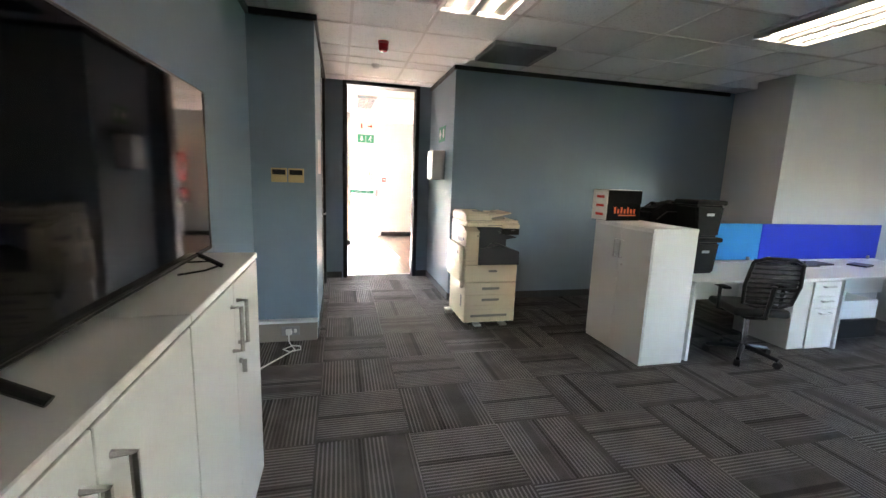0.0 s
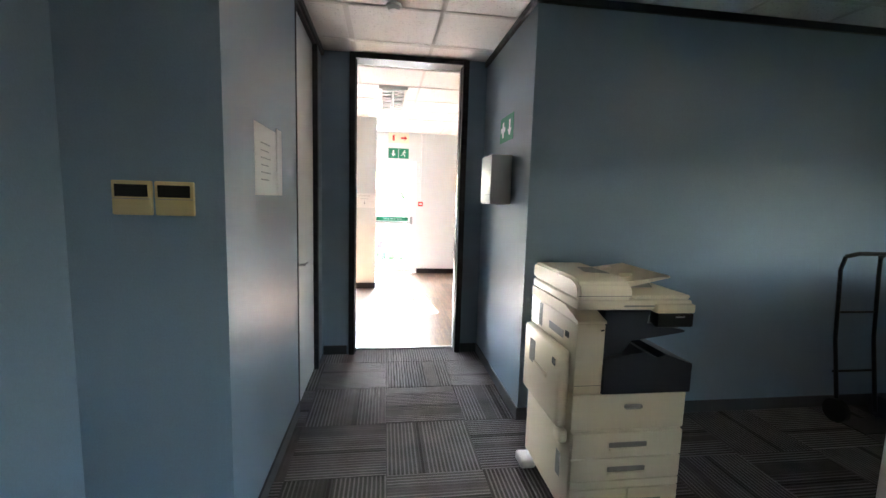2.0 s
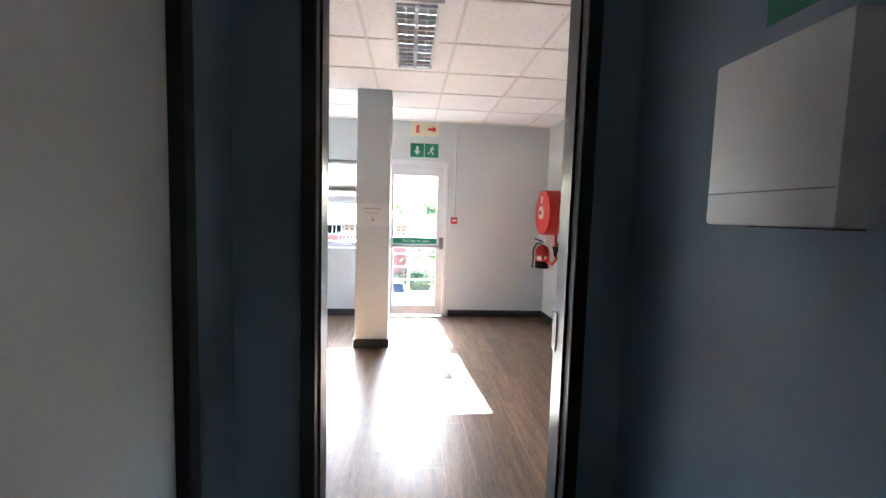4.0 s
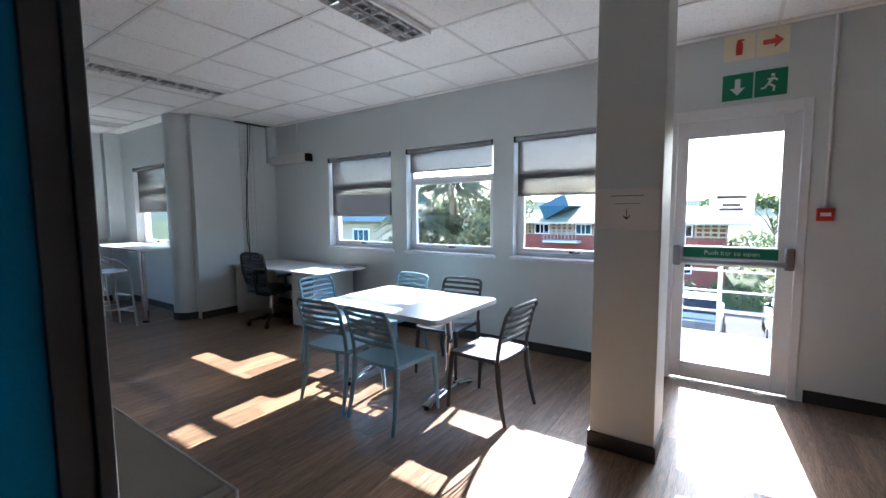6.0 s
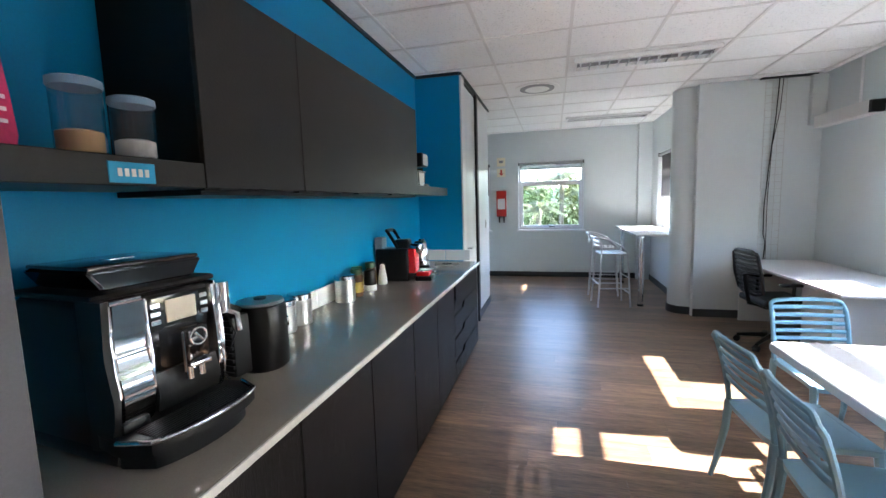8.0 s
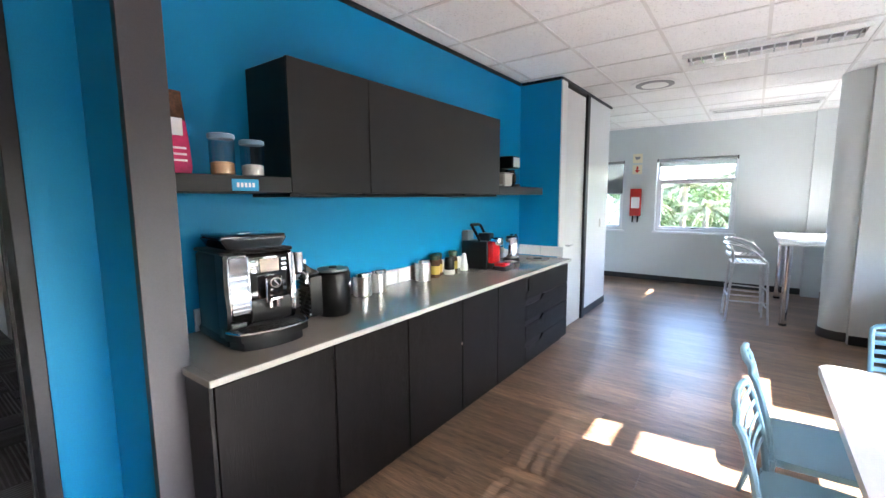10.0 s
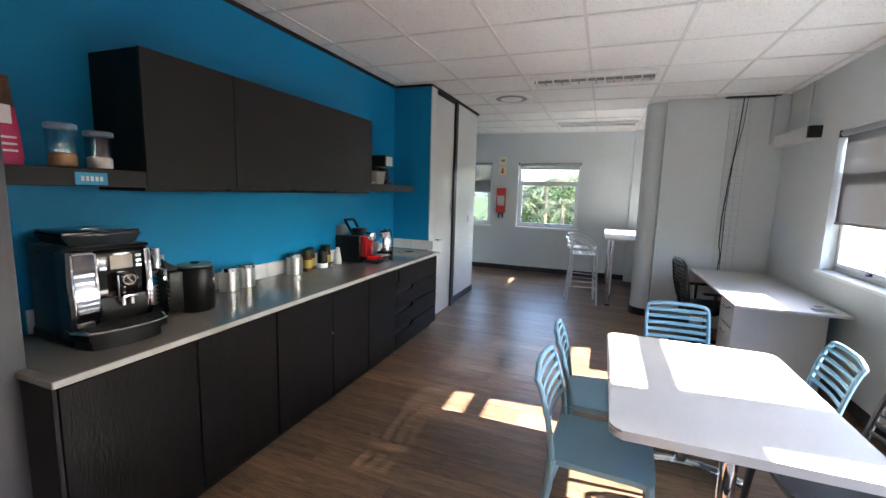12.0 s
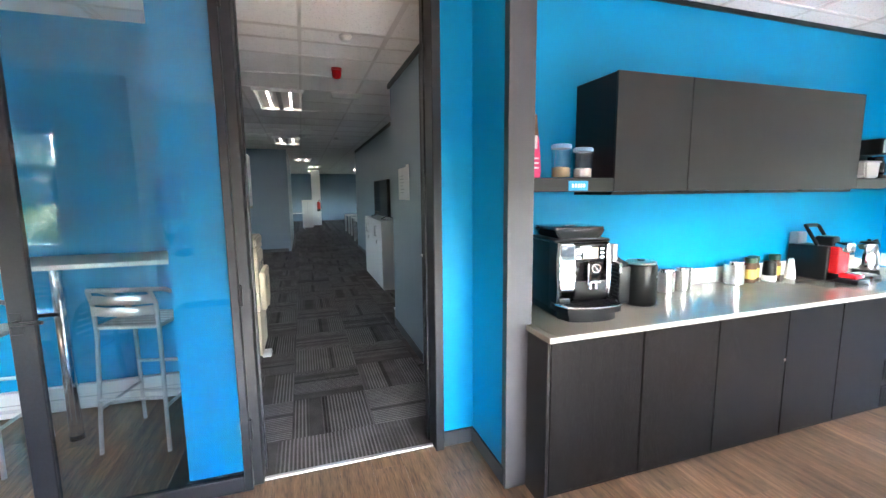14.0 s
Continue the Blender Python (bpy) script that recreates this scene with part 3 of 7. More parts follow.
strip = part("push_sign", cube(0.115, 0.024, 1.09, 0.765, 0.0335, 1.172, 0.001, 1), M_SIGNGREEN, exit_door, "green push bar to open strip")
words("lettering", "Push bar to open", 0.055, M_PAPER, strip, pose(0.46, 0.0232, 1.131, 90, 0, 0))
notice = thing("door_notice", "white paper notice taped to the glazed exit door", "notice", pose(0.914, 10.485, 1.54))
part("sheet", cube(-0.155, -0.0010, -0.10, 0.155, 0.001, 0.10), M_THINPAPER, notice)
for k, (w, z) in enumerate(((0.20, 0.045), (0.12, -0.02), (0.16, -0.055))):
    part("print_line", cube(-w / 2, -0.0025, z, w / 2, -0.0015, z + 0.018), M_GREYPL, notice)

# passage door frame in charcoal aluminium, and its glass leaf swung into the kitchen
doorway = tagged(new("door_passage_frame"), "charcoal aluminium full-height door frame", "door frame", kind="structure")
bm = bmesh.new()
for x0, x1, y1 in ((0.42, 0.474, 6.045), (1.478, 1.536, 6.004)):
    box(bm, x0, 5.80, 0, x1, y1, 2.87, 0.004, 1)
box(bm, 0.474, 5.80, 2.82, 1.478, 6.015, 2.87, 0.004, 1)
part("jamb_frame", bm, M_CHAR, doorway)
bm = bmesh.new()
box(bm, 0.474, 5.86, 0, 0.484, 5.90, 2.82)
box(bm, 1.468, 5.86, 0, 1.478, 5.90, 2.82)
part("door_stop", bm, M_CHAR, doorway)
part("hinge_plate", cube(1.473, 5.965, 0.95, 1.478, 6.01, 1.12, 0.001, 1), M_SKIRT, doorway)

leaf_m = pose(1.528, 6.018, 0)
glass_door = tagged(new("door_glass"), "charcoal framed glass door standing wide open against the wall end", "door", kind="structure")
glass_door.matrix_basis = leaf_m
bm = bmesh.new()
box(bm, 0.0, 0.0, 0.008, 0.042, 0.036, 2.80, 0.004, 1)
box(bm, 0.845, 0.0, 0.008, 0.94, 0.036, 2.80, 0.004, 1)
box(bm, 0.042, 0.001, 2.71, 0.845, 0.035, 2.80, 0.004, 1)
box(bm, 0.042, 0.001, 0.008, 0.845, 0.035, 0.10, 0.004, 1)
part("leaf_frame", bm, M_CHAR, glass_door)
part("pane", cube(0.042, 0.014, 0.10, 0.845, 0.022, 2.71), M_PARTGLASS, glass_door, smooth=False)
for y in (-0.001, 0.037):
    s = 1 if y > 0 else -1
    bm = cube(0.885, min(y, y + 0.006 * s), 1.00, 0.93, max(y, y + 0.006 * s), 1.10, 0.002, 1)
    tube(bm, [(0.905, y, 1.06), (0.905, y + 0.045 * s, 1.06), (0.89, y + 0.05 * s, 1.06), (0.79, y + 0.05 * s, 1.06)], 0.009, 10)
    part("door_handle", bm, M_CHAR, glass_door)
for z in (0.3, 1.04, 2.5):
    part("hinge", cube(-0.012, 0.006, z, 0.012, 0.03, z + 0.11, 0.003, 1), M_CHAR, glass_door)

# flush white door in the passage wall
side_door = tagged(new("door_passage_side"), "flush white door in a charcoal frame, closed", "door", kind="structure")
part("door_leaf", cube(0.10, 4.71, 0.01, 0.147, 5.45, 2.79, 0.003), M_WHITE, side_door)
bm = bmesh.new()
box(bm, 0.035, 4.68, 0, 0.171, 4.70, 2.80)
box(bm, 0.035, 5.46, 0, 0.185, 5.52, 2.80, 0.003, 1)
box(bm, 0.035, 4.70, 2.795, 0.171, 5.46, 2.82)
part("door_frame", bm, M_CHAR, side_door)
bm = rod(bmesh.new(), (0.147, 4.77, 1.06), (0.20, 4.77, 1.06), 0.009)
rod(bm, (0.197, 4.765, 1.06), (0.197, 4.88, 1.06), 0.009)
part("door_handle", bm, M_SILVER, side_door)

# tall store door beside the counter
store_door = tagged(new("door_store"), "flush white store door in a charcoal frame, closed", "door", kind="structure")
part("door_leaf", cube(-4.61, 6.47, 0.01, -3.955, 6.525, 2.80, 0.003), M_WHITE, store_door)
part("door_frame", bars(bmesh.new(), -4.72, -0.1, -3.925, 2.845, 0.03, 6.44, 6.535), M_CHAR, store_door)
part("mullion", cube(-4.72, 6.42, 0, -4.62, 6.55, 2.84, 0.003, 1), M_CHAR, store_door)
bm = rod(bmesh.new(), (-4.03, 6.52, 1.02), (-4.03, 6.575, 1.02), 0.009)
rod(bm, (-4.025, 6.572, 1.02), (-4.15, 6.572, 1.02), 0.009)
part("door_handle", bm, M_SILVER, store_door)
tagged(finish("trim_return_end", cube(-3.92, 6.53, 0, -3.77, 6.548, 2.84, 0.002, 1), M_WHITE), "white edge trim", "trim", kind="structure")
for z, h in ((1.24, 0.09),):
    sw = thing("light_switch", "white light switch plate on the cupboard wall", "switch", pose(-5.40, 6.52, 1.22))
    part("plate", cube(-0.04, 0.0, -0.06, 0.04, 0.012, 0.06, 0.004), M_WHITE, sw)
    part("rocker", cube(-0.012, 0.012, -0.025, 0.012, 0.018, 0.025, 0.002), M_WHITEFRAME, sw)


# ---- kitchen furniture ----
def slatted_chair(material, tone):
    """Stackable resin chair: solid seat, six-slat back in a hoop, tapering legs. Faces +y, origin on the floor under the seat."""
    ch = thing("dining_chair", tone, "chair", group="chairs round the tables")
    w, d = 0.225, 0.225
    bm = bmesh.new()
    n = 10
    top, bot = [], []
    for i in range(n + 1):
        row, rowb = [], []
        for j in range(n + 1):
            u, v = -1 + 2 * i / n, -1 + 2 * j / n
            r = 1 - 0.06 * (abs(u) ** 6) * (abs(v) ** 6)
            z = 0.455 - 0.012 * (1 - u * u) * (1 - (v * 0.8) ** 2) - 0.014 * max(0, v - 0.6) / 0.4
            row.append(bm.verts.new((u * w * r * (1 - 0.05 * (v < 0) * -v), v * d * r, z)))
            rowb.append(bm.verts.new((u * w * r * 0.98, v * d * r * 0.98, z - 0.028)))
        top.append(row)
        bot.append(rowb)
    for i in range(n):
        for j in range(n):
            bm.faces.new((top[i][j], top[i + 1][j], top[i + 1][j + 1], top[i][j + 1]))
            bm.faces.new((bot[i][j], bot[i][j + 1], bot[i + 1][j + 1], bot[i + 1][j]))
    for i in range(n):
        bm.faces.new((top[i][0], bot[i][0], bot[i + 1][0], top[i + 1][0]))
        bm.faces.new((top[i][n], top[i + 1][n], bot[i + 1][n], bot[i][n]))
        bm.faces.new((top[0][i], top[0][i + 1], bot[0][i + 1], bot[0][i]))
        bm.faces.new((top[n][i], bot[n][i], bot[n][i + 1], top[n][i + 1]))
    part("seat", bm, material, ch)
    # back hoop: rises from the rear legs, leans back and curves
    def back_y(z):
        k = (z - 0.45) / 0.38
        return -0.205 - 0.035 * k - 0.055 * k * k
    hoop = []
    for z in (0.40, 0.48, 0.56, 0.64, 0.72, 0.775):
        hoop.append((-0.212 + 0.006 * (z - 0.4), back_y(z), z))
    for a in (150, 120, 95):
        hoop.append((-0.165 + 0.045 * math.cos(radians(a)), back_y(0.82) - 0.004, 0.785 + 0.045 * math.sin(radians(a))))
    for x in (-0.09, 0.0):
        hoop.append((x, back_y(0.835) - 0.016 * (1 - (x / 0.2) ** 2), 0.834))
    hoop += [(-x, y, z) for x, y, z in hoop[:-1][::-1]]
    part("back_frame", tube(bmesh.new(), hoop, 0.014, 8), material, ch)
    for i in range(5):
        z = 0.590 + 0.049 * i
        bm = bmesh.new()
        pts = []
        for s in range(9):
            x = -0.208 + 0.416 * s / 8
            pts.append((x, back_y(z) - 0.016 * (1 - (x / 0.208) ** 2), z))
        tube(bm, pts, 0.0055, 8, flat=2.5)
        part("slat", bm, material, ch)
    for sx in (-1, 1):
        part("leg", tube(bmesh.new(), [(sx * 0.212, back_y(0.45), 0.45), (sx * 0.214, -0.215, 0.30), (sx * 0.222, -0.245, 0.12), (sx * 0.228, -0.275, 0.0)], 0.017, 8, radii=(0.021, 0.019, 0.016, 0.013)), material, ch)
        part("leg", tube(bmesh.new(), [(sx * 0.200, 0.195, 0.445), (sx * 0.207, 0.215, 0.25), (sx * 0.214, 0.232, 0.0)], 0.017, 8, radii=(0.022, 0.018, 0.013)), material, ch)
    for sx in (-1, 1):
        part("side_rail", tube(bmesh.new(), [(sx * 0.205, -0.205, 0.43), (sx * 0.203, 0.195, 0.43)], 0.013, 8), material, ch)
    part("front_rail", tube(bmesh.new(), [(-0.2, 0.195, 0.43), (0.2, 0.195, 0.43)], 0.012, 8), material, ch)
    return ch


BLUE_CHAIR = "pale blue resin dining chair with slatted back at a table"
DARK_CHAIR = "anthracite resin dining chair with slatted back at a table"
blue_chair = slatted_chair(M_CHAIRBLUE, BLUE_CHAIR)
dark_chair = slatted_chair(M_CHAIRDARK, DARK_CHAIR)
blue_chair.matrix_basis = pose(-1.09, 8.585, 0, 0, 0, -3)
dark_chair.matrix_basis = pose(-0.57, 9.07, 0, 0, 0, 86)
for m in (pose(-1.65, 8.60, 0, 0, 0, 4), pose(-1.91, 9.51, 0, 0, 0, 176), pose(-2.33, 9.10, 0, 0, 0, -88), pose(3.63, 8.14, 0, 0, 0, 178)):
    copy_thing(blue_chair, m)
for m in (pose(-1.25, 9.52, 0, 0, 0, 183), pose(2.985, 7.62, 0, 0, 0, -72)):
    copy_thing(dark_chair, m)


def cafe_table(m, w, d, label):
    """White top with rounded corners on two chrome pedestals with arched feet."""
    tb = thing("cafe_table", label, "table", m, "white cafe tables")
    bm = bmesh.new()
    out = []
    r = 0.045
    for cx, cy, a0 in ((w / 2 - r, d / 2 - r, 0), (-w / 2 + r, d / 2 - r, 90), (-w / 2 + r, -d / 2 + r, 180), (w / 2 - r, -d / 2 + r, 270)):
        out += [(cx + r * math.cos(radians(a0 + 15 * k)), cy + r * math.sin(radians(a0 + 15 * k))) for k in range(7)]
    prism(bm, out, "z", 0.685, 0.722)
    rim = [e for e in bm.edges if abs(e.verts[0].co.z - e.verts[1].co.z) < 1e-6]
    bmesh.ops.bevel(bm, geom=rim, offset=0.008, segments=2, affect="EDGES")
    part("tabletop", bm, M_TABLETOP, tb)
    for x in (-0.42, 0.42):
        part("pedestal", rod(bmesh.new(), (x, 0, 0.05), (x, 0, 0.685), 0.032, seg=24), M_CHROME, tb)
        bm = bmesh.new()
        pts = [(x, y, 0.018 + 0.055 * (1 - (y / 0.32) ** 2)) for y in [-0.32 + 0.04 * k for k in range(17)]]
        tube(bm, pts, 0.038, 12, flat=0.45)
        part("foot", bm, M_CHROME, tb)
        for y in (-0.31, 0.31):
            part("glide", rod(bmesh.new(), (x, y, 0), (x, y, 0.018), 0.022), M_RUBBER, tb)
        part("top_plate", cube(x - 0.05, -0.25, 0.672, x + 0.05, 0.25, 0.684, 0.003, 1), M_GREYPL, tb)
    return tb


cafe_table(pose(-1.343, 9.05, 0) @ Matrix.Diagonal((1, 1, 1.03, 1)), 1.25, 0.92, "white rectangular cafe table on two chrome pedestals, in sunlight")
cafe_table(pose(3.78, 7.45, 0), 1.30, 0.80, "white rectangular cafe table on two chrome pedestals, in shade")


def bar_stool(m):
    """Aluminium bar stool: tube frame, slatted seat, looped back and foot rails. Faces +y."""
    st = thing("bar_stool", "polished aluminium bar stool with a slatted seat, at a high table", "stool", m, "aluminium bar stools")
    for sx in (-1, 1):
        part("front_leg", tube(bmesh.new(), [(sx * 0.205, 0.215, 0), (sx * 0.185, 0.175, 0.76)], 0.013, 10), M_SILVER, st)
        part("rear_leg", tube(bmesh.new(), [(sx * 0.205, -0.225, 0), (sx * 0.185, -0.175, 0.72), (sx * 0.185, -0.185, 0.90), (sx * 0.175, -0.225, 0.985)], 0.013, 10), M_SILVER, st)
        part("arm", tube(bmesh.new(), [(sx * 0.175, -0.225, 0.985), (sx * 0.205, -0.12, 0.965), (sx * 0.21, 0.04, 0.90), (sx * 0.195, 0.15, 0.80), (sx * 0.185, 0.175, 0.76)], 0.012, 10), M_SILVER, st)
        part("side_rail", tube(bmesh.new(), [(sx * 0.198, 0.20, 0.27), (sx * 0.198, -0.205, 0.27)], 0.010, 8), M_SILVER, st)
    part("back_rail", tube(bmesh.new(), [(-0.175, -0.225, 0.985), (-0.09, -0.255, 0.99), (0.09, -0.255, 0.99), (0.175, -0.225, 0.985)], 0.013, 10), M_SILVER, st)
    for z in (0.86, 0.925):
        part("back_slat", tube(bmesh.new(), [(-0.18, -0.20, z), (-0.08, -0.232, z), (0.08, -0.232, z), (0.18, -0.20, z)], 0.006, 8, flat=4.5), M_SILVER, st)
    for y, z in ((0.205, 0.20), (-0.21, 0.33), (0.19, 0.42)):
        part("foot_rail", tube(bmesh.new(), [(-0.2, y, z), (0.2, y, z)], 0.011, 8), M_SILVER, st)
    part("seat_frame", tube(bmesh.new(), [(-0.185, -0.175, 0.755), (0.185, -0.175, 0.755), (0.185, 0.175, 0.755), (-0.185, 0.175, 0.755)], 0.011, 8, closed=True), M_SILVER, st)
    for k in range(6):
        y = -0.15 + 0.06 * k
        part("seat_slat", cube(-0.185, y - 0.022, 0.76, 0.185, y + 0.022, 0.768, 0.003, 1), M_SILVER, st)
    return st


first_stool = bar_stool(pose(-5.80, 8.27, 0, 0, 0, 8))
copy_thing(first_stool, pose(-6.55, 8.25, 0, 0, 0, -6))
TALLER = Matrix.Diagonal((1, 1, 1.07, 1))
copy_thing(first_stool, pose(2.22, 5.20, 0, 0, 0, 166) @ TALLER)
copy_thing(first_stool, pose(3.10, 5.22, 0, 0, 0, 176) @ TALLER)


def high_table(m, w, d, z, label, legs=None, ly=0.10):
    tb = thing("high_table", label, "table", m, "high tables")
    part("tabletop", cube(0, 0, z - 0.032, w, d, z, 0.006), M_WHITE, tb)
    part("edge_band", cube(-0.002, -0.002, z - 0.026, w + 0.002, 0.0, z - 0.006), M_SKIRT, tb)
    for x in legs or (0.14, w - 0.14):
        leg = part("leg", rod(bmesh.new(), (x, ly, 0.03), (x, ly, z - 0.032), 0.038, seg=20), M_CHROME, tb)
        part("foot_cup", rod(bmesh.new(), (x, ly, 0), (x, ly, 0.03), 0.042, seg=20), M_BLACK, leg)
    return tb


high_table(pose(-7.62, 8.56, 0), 2.02, 0.60, 1.03, "white high table on chrome legs below an alcove window")
high_table(pose(1.98, 4.64, 0), 2.6, 0.52, 1.19, "white high table on chrome legs along a blue wall", (0.73, 2.35), 0.46)
low_duct = thing("wall_trunking", "white cable trunking along the foot of a blue wall", "trunking")
part("channel", cube(1.87, 4.584, 0.001, 4.70, 4.630, 0.19, 0.004, 1), M_WHITE, low_duct)
part("cover_line", cube(1.87, 4.6295, 0.095, 4.70, 4.6315, 0.099), M_GREYPL, low_duct)


# ---- base run of the kitchen counter ----
XS = [0.085, -0.485, -1.025, -1.60, -2.11, -2.625, -3.67]
for k in range(6):
    x1, x0 = XS[k], XS[k + 1]
    drawers = k == 5
    cab = thing("base_cabinet", "dark woodgrain base cabinet with %s under the counter" % ("four drawers" if drawers else "a flush door"), "cabinet", pose(0, 0, 0), "base cabinets of the counter")
    part("body", cube(x0 + 0.002, 6.06, 0.10, x1 - 0.002, 6.672, 0.885), M_DARKWOOD, cab, smooth=False)
    part("plinth", cube(x0 + 0.004, 6.10, 0.0, x1 - 0.004, 6.62, 0.10), M_BLACK, cab, smooth=False)
    if not drawers:
        part("door", cube(x0 + 0.004, 6.673, 0.075, x1 - 0.004, 6.692, 0.878, 0.0025, 1), M_DARKWOOD, cab)
        if k == 2:
            part("lock", rod(bmesh.new(), (-1.58, 6.692, 0.572), (-1.58, 6.70, 0.572), 0.011), M_CHROME, cab)
    else:
        zs = [0.075, 0.27, 0.47, 0.665, 0.878]
        for i in range(4):
            bm = bmesh.new()
            lo, hi = zs[i] + 0.004, zs[i + 1] - 0.006
            if i < 3:
                out = [(x0 + 0.004, lo), (x1 - 0.004, lo), (x1 - 0.004, hi - 0.045), (x1 - 0.34, hi - 0.045), (x1 - 0.40, hi), (x0 + 0.004, hi)]
                groove = (x1 - 0.38, hi - 0.046, x1 - 0.006, hi + 0.002)
            else:
                out = [(x0 + 0.004, lo), (x1 - 0.004, lo), (x1 - 0.004, hi - 0.15), (x1 - 0.06, hi - 0.13), (x1 - 0.06, hi - 0.02), (x1 - 0.004, hi), (x0 + 0.004, hi)]
                groove = (x1 - 0.065, hi - 0.145, x1 - 0.006, hi - 0.006)
            prism(bm, out, "y", 6.673, 6.692)
            dr = part("drawer_front", bm, M_DARKWOOD, cab, smooth=False)
            part("finger_groove", cube(groove[0], 6.668, groove[1], groove[2], 6.676, groove[3]), M_BLACK, dr, smooth=False)
end_panel = thing("end_panel", "dark end panel closing the kitchen counter", "panel")
part("panel", cube(0.086, 6.50, 0.0, 0.103, 6.692, 0.886, 0.002, 1), M_BLACK, end_panel)
worktop = thing("worktop", "glossy taupe stone worktop with a pale front edge", "worktop")
part("slab", cube(-3.685, 6.055, 0.89, 0.07, 6.7175, 0.921, 0.003, 1), M_TAUPE, worktop)
part("slab_end", cube(0.072, 6.494, 0.89, 0.110, 6.7175, 0.921, 0.003, 1), M_TAUPE, worktop)
part("front_edge", cube(-3.685, 6.7182, 0.894, 0.110, 6.7245, 0.9205, 0.002, 1), M_TOPEDGE, worktop, "pale stone front edge")
upstand = thing("upstand", "white tiled upstand along the back of the worktop", "splashback")
for k in range(12):
    x = -3.73 + 0.30 * k
    part("tile", cube(x + 0.001, 6.052, 0.922, min(x + 0.299, -0.09), 6.064, 1.035, 0.002, 1), M_WHITE, upstand)
for k in range(2):
    part("tile", cube(-3.758, 6.07 + 0.27 * k, 0.922, -3.746, 6.335 + 0.27 * k, 1.035, 0.002, 1), M_WHITE, upstand)

wallcab = thing("wall_cabinet", "charcoal wall cabinet with two flush doors on a blue wall", "cabinet")
part("body", cube(-2.598, 6.052, 1.614, -0.477, 6.405, 2.266, 0.002, 1), M_BLACK, wallcab)
for x0, x1 in ((-1.01, -0.475), (-2.60, -1.014)):
    d = part("door", cube(x0, 6.406, 1.612, x1, 6.426, 2.268, 0.002, 1), M_CABGREY, wallcab)
    for x in ((x0 + x1) / 2 - 0.25, (x0 + x1) / 2 + 0.25):
        part("finger_pull", cube(x - 0.03, 6.400, 1.604, x + 0.03, 6.428, 1.6115), M_BLACK, d)
shelf_label = "charcoal floating shelf on a blue wall"
for x0, x1 in ((-0.473, 0.084), (-3.57, -2.602)):
    sh = thing("floating_shelf", shelf_label, "shelf", group="floating shelves")
    part("board", cube(x0, 6.052, 1.612, x1, 6.425, 1.688, 0.003, 1), M_CABGREY, sh)
under = thing("light_pelmet", "charcoal strip under the wall cabinet", "trim")
part("strip", cube(-2.598, 6.052, 1.592, -0.478, 6.398, 1.6115, 0.002, 1), M_BLACK, under)


# ---- things on the counter ----
Z0 = 0.9215
M_STEEL = surf("brushed_steel", (0.50, 0.49, 0.47), 0.33, metal=1.0, var=0.08, fine=240, bump=0.01)
M_DISPLAY = surf("pale_display", (0.55, 0.50, 0.40), 0.2, var=0.05, bump=0)
M_CLEAR = glass_material("clear_plastic", (0.90, 0.92, 0.94), 1.75)
M_LID = surf("blue_lid", (0.20, 0.33, 0.47), 0.35, var=0.05, bump=0)
M_SUGAR = surf("brown_sugar", (0.50, 0.31, 0.14), 0.9, var=0.15, fine=300, bump=0.1)
M_SALT = surf("white_sachets", (0.66, 0.62, 0.58), 0.8, var=0.15, fine=60, bump=0.1)
M_COFFEE = surf("instant_coffee", (0.085, 0.040, 0.018), 0.9, var=0.4, fine=260, bump=0.1)
M_GREEN = surf("dark_green_lid", (0.010, 0.050, 0.022), 0.35, var=0.08, bump=0)
M_LABEL = surf("yellow_label", (0.46, 0.34, 0.055), 0.5, var=0.1, bump=0)
M_PINK = surf("pink_foil", (0.55, 0.03, 0.13), 0.35, var=0.12, bump=0.02)
M_BROWN = surf("coffee_bean_print", (0.10, 0.045, 0.02), 0.5, var=0.6, scale=60, fine=90, bump=0)



def lathe_ring(x, y, z, r=0.022):
    """A flat badge: a ring with a bar across it, facing +y."""
    bm = tube(bmesh.new(), [(x + r * math.cos(2 * math.pi * k / 20), y, z + r * math.sin(2 * math.pi * k / 20)) for k in range(20)], 0.003, 6, closed=True)
    return tube(bm, [(x - 0.010, y, z - 0.012), (x - 0.001, y, z), (x + 0.010, y, z + 0.013)], 0.003, 6)


cm = thing("coffee_machine", "black bean-to-cup coffee machine with chrome front on the counter", "coffee machine", pose(-0.29, 6.29, Z0, 0, 0, -6) @ Matrix.Diagonal((1.14, 1.06, 1.05, 1)))
part("body", cube(-0.148, -0.18, 0.02, 0.148, 0.125, 0.392, 0.020, 3), M_BLACK, cm)
part("base", cube(-0.152, -0.185, 0.0, 0.152, 0.165, 0.045, 0.014, 2), M_BLACK, cm)
part("front_panel", cube(-0.125, 0.11, 0.09, 0.06, 0.150, 0.388, 0.015, 3), M_GLOSSBLACK, cm)
for x0, x1 in ((0.052, 0.136), (-0.140, -0.118)):
    bm = bmesh.new()
    prism(bm, [(0.10, 0.045), (0.150, 0.075), (0.168, 0.11), (0.174, 0.16), (0.166, 0.215), (0.156, 0.26), (0.160, 0.32), (0.166, 0.39), (0.10, 0.394)], "x", x0, x1)
    bmesh.ops.bevel(bm, geom=bm.edges[:], offset=0.009, segments=3, affect="EDGES")
    part("chrome_column", bm, M_CHROME, cm, "polished chrome side column")
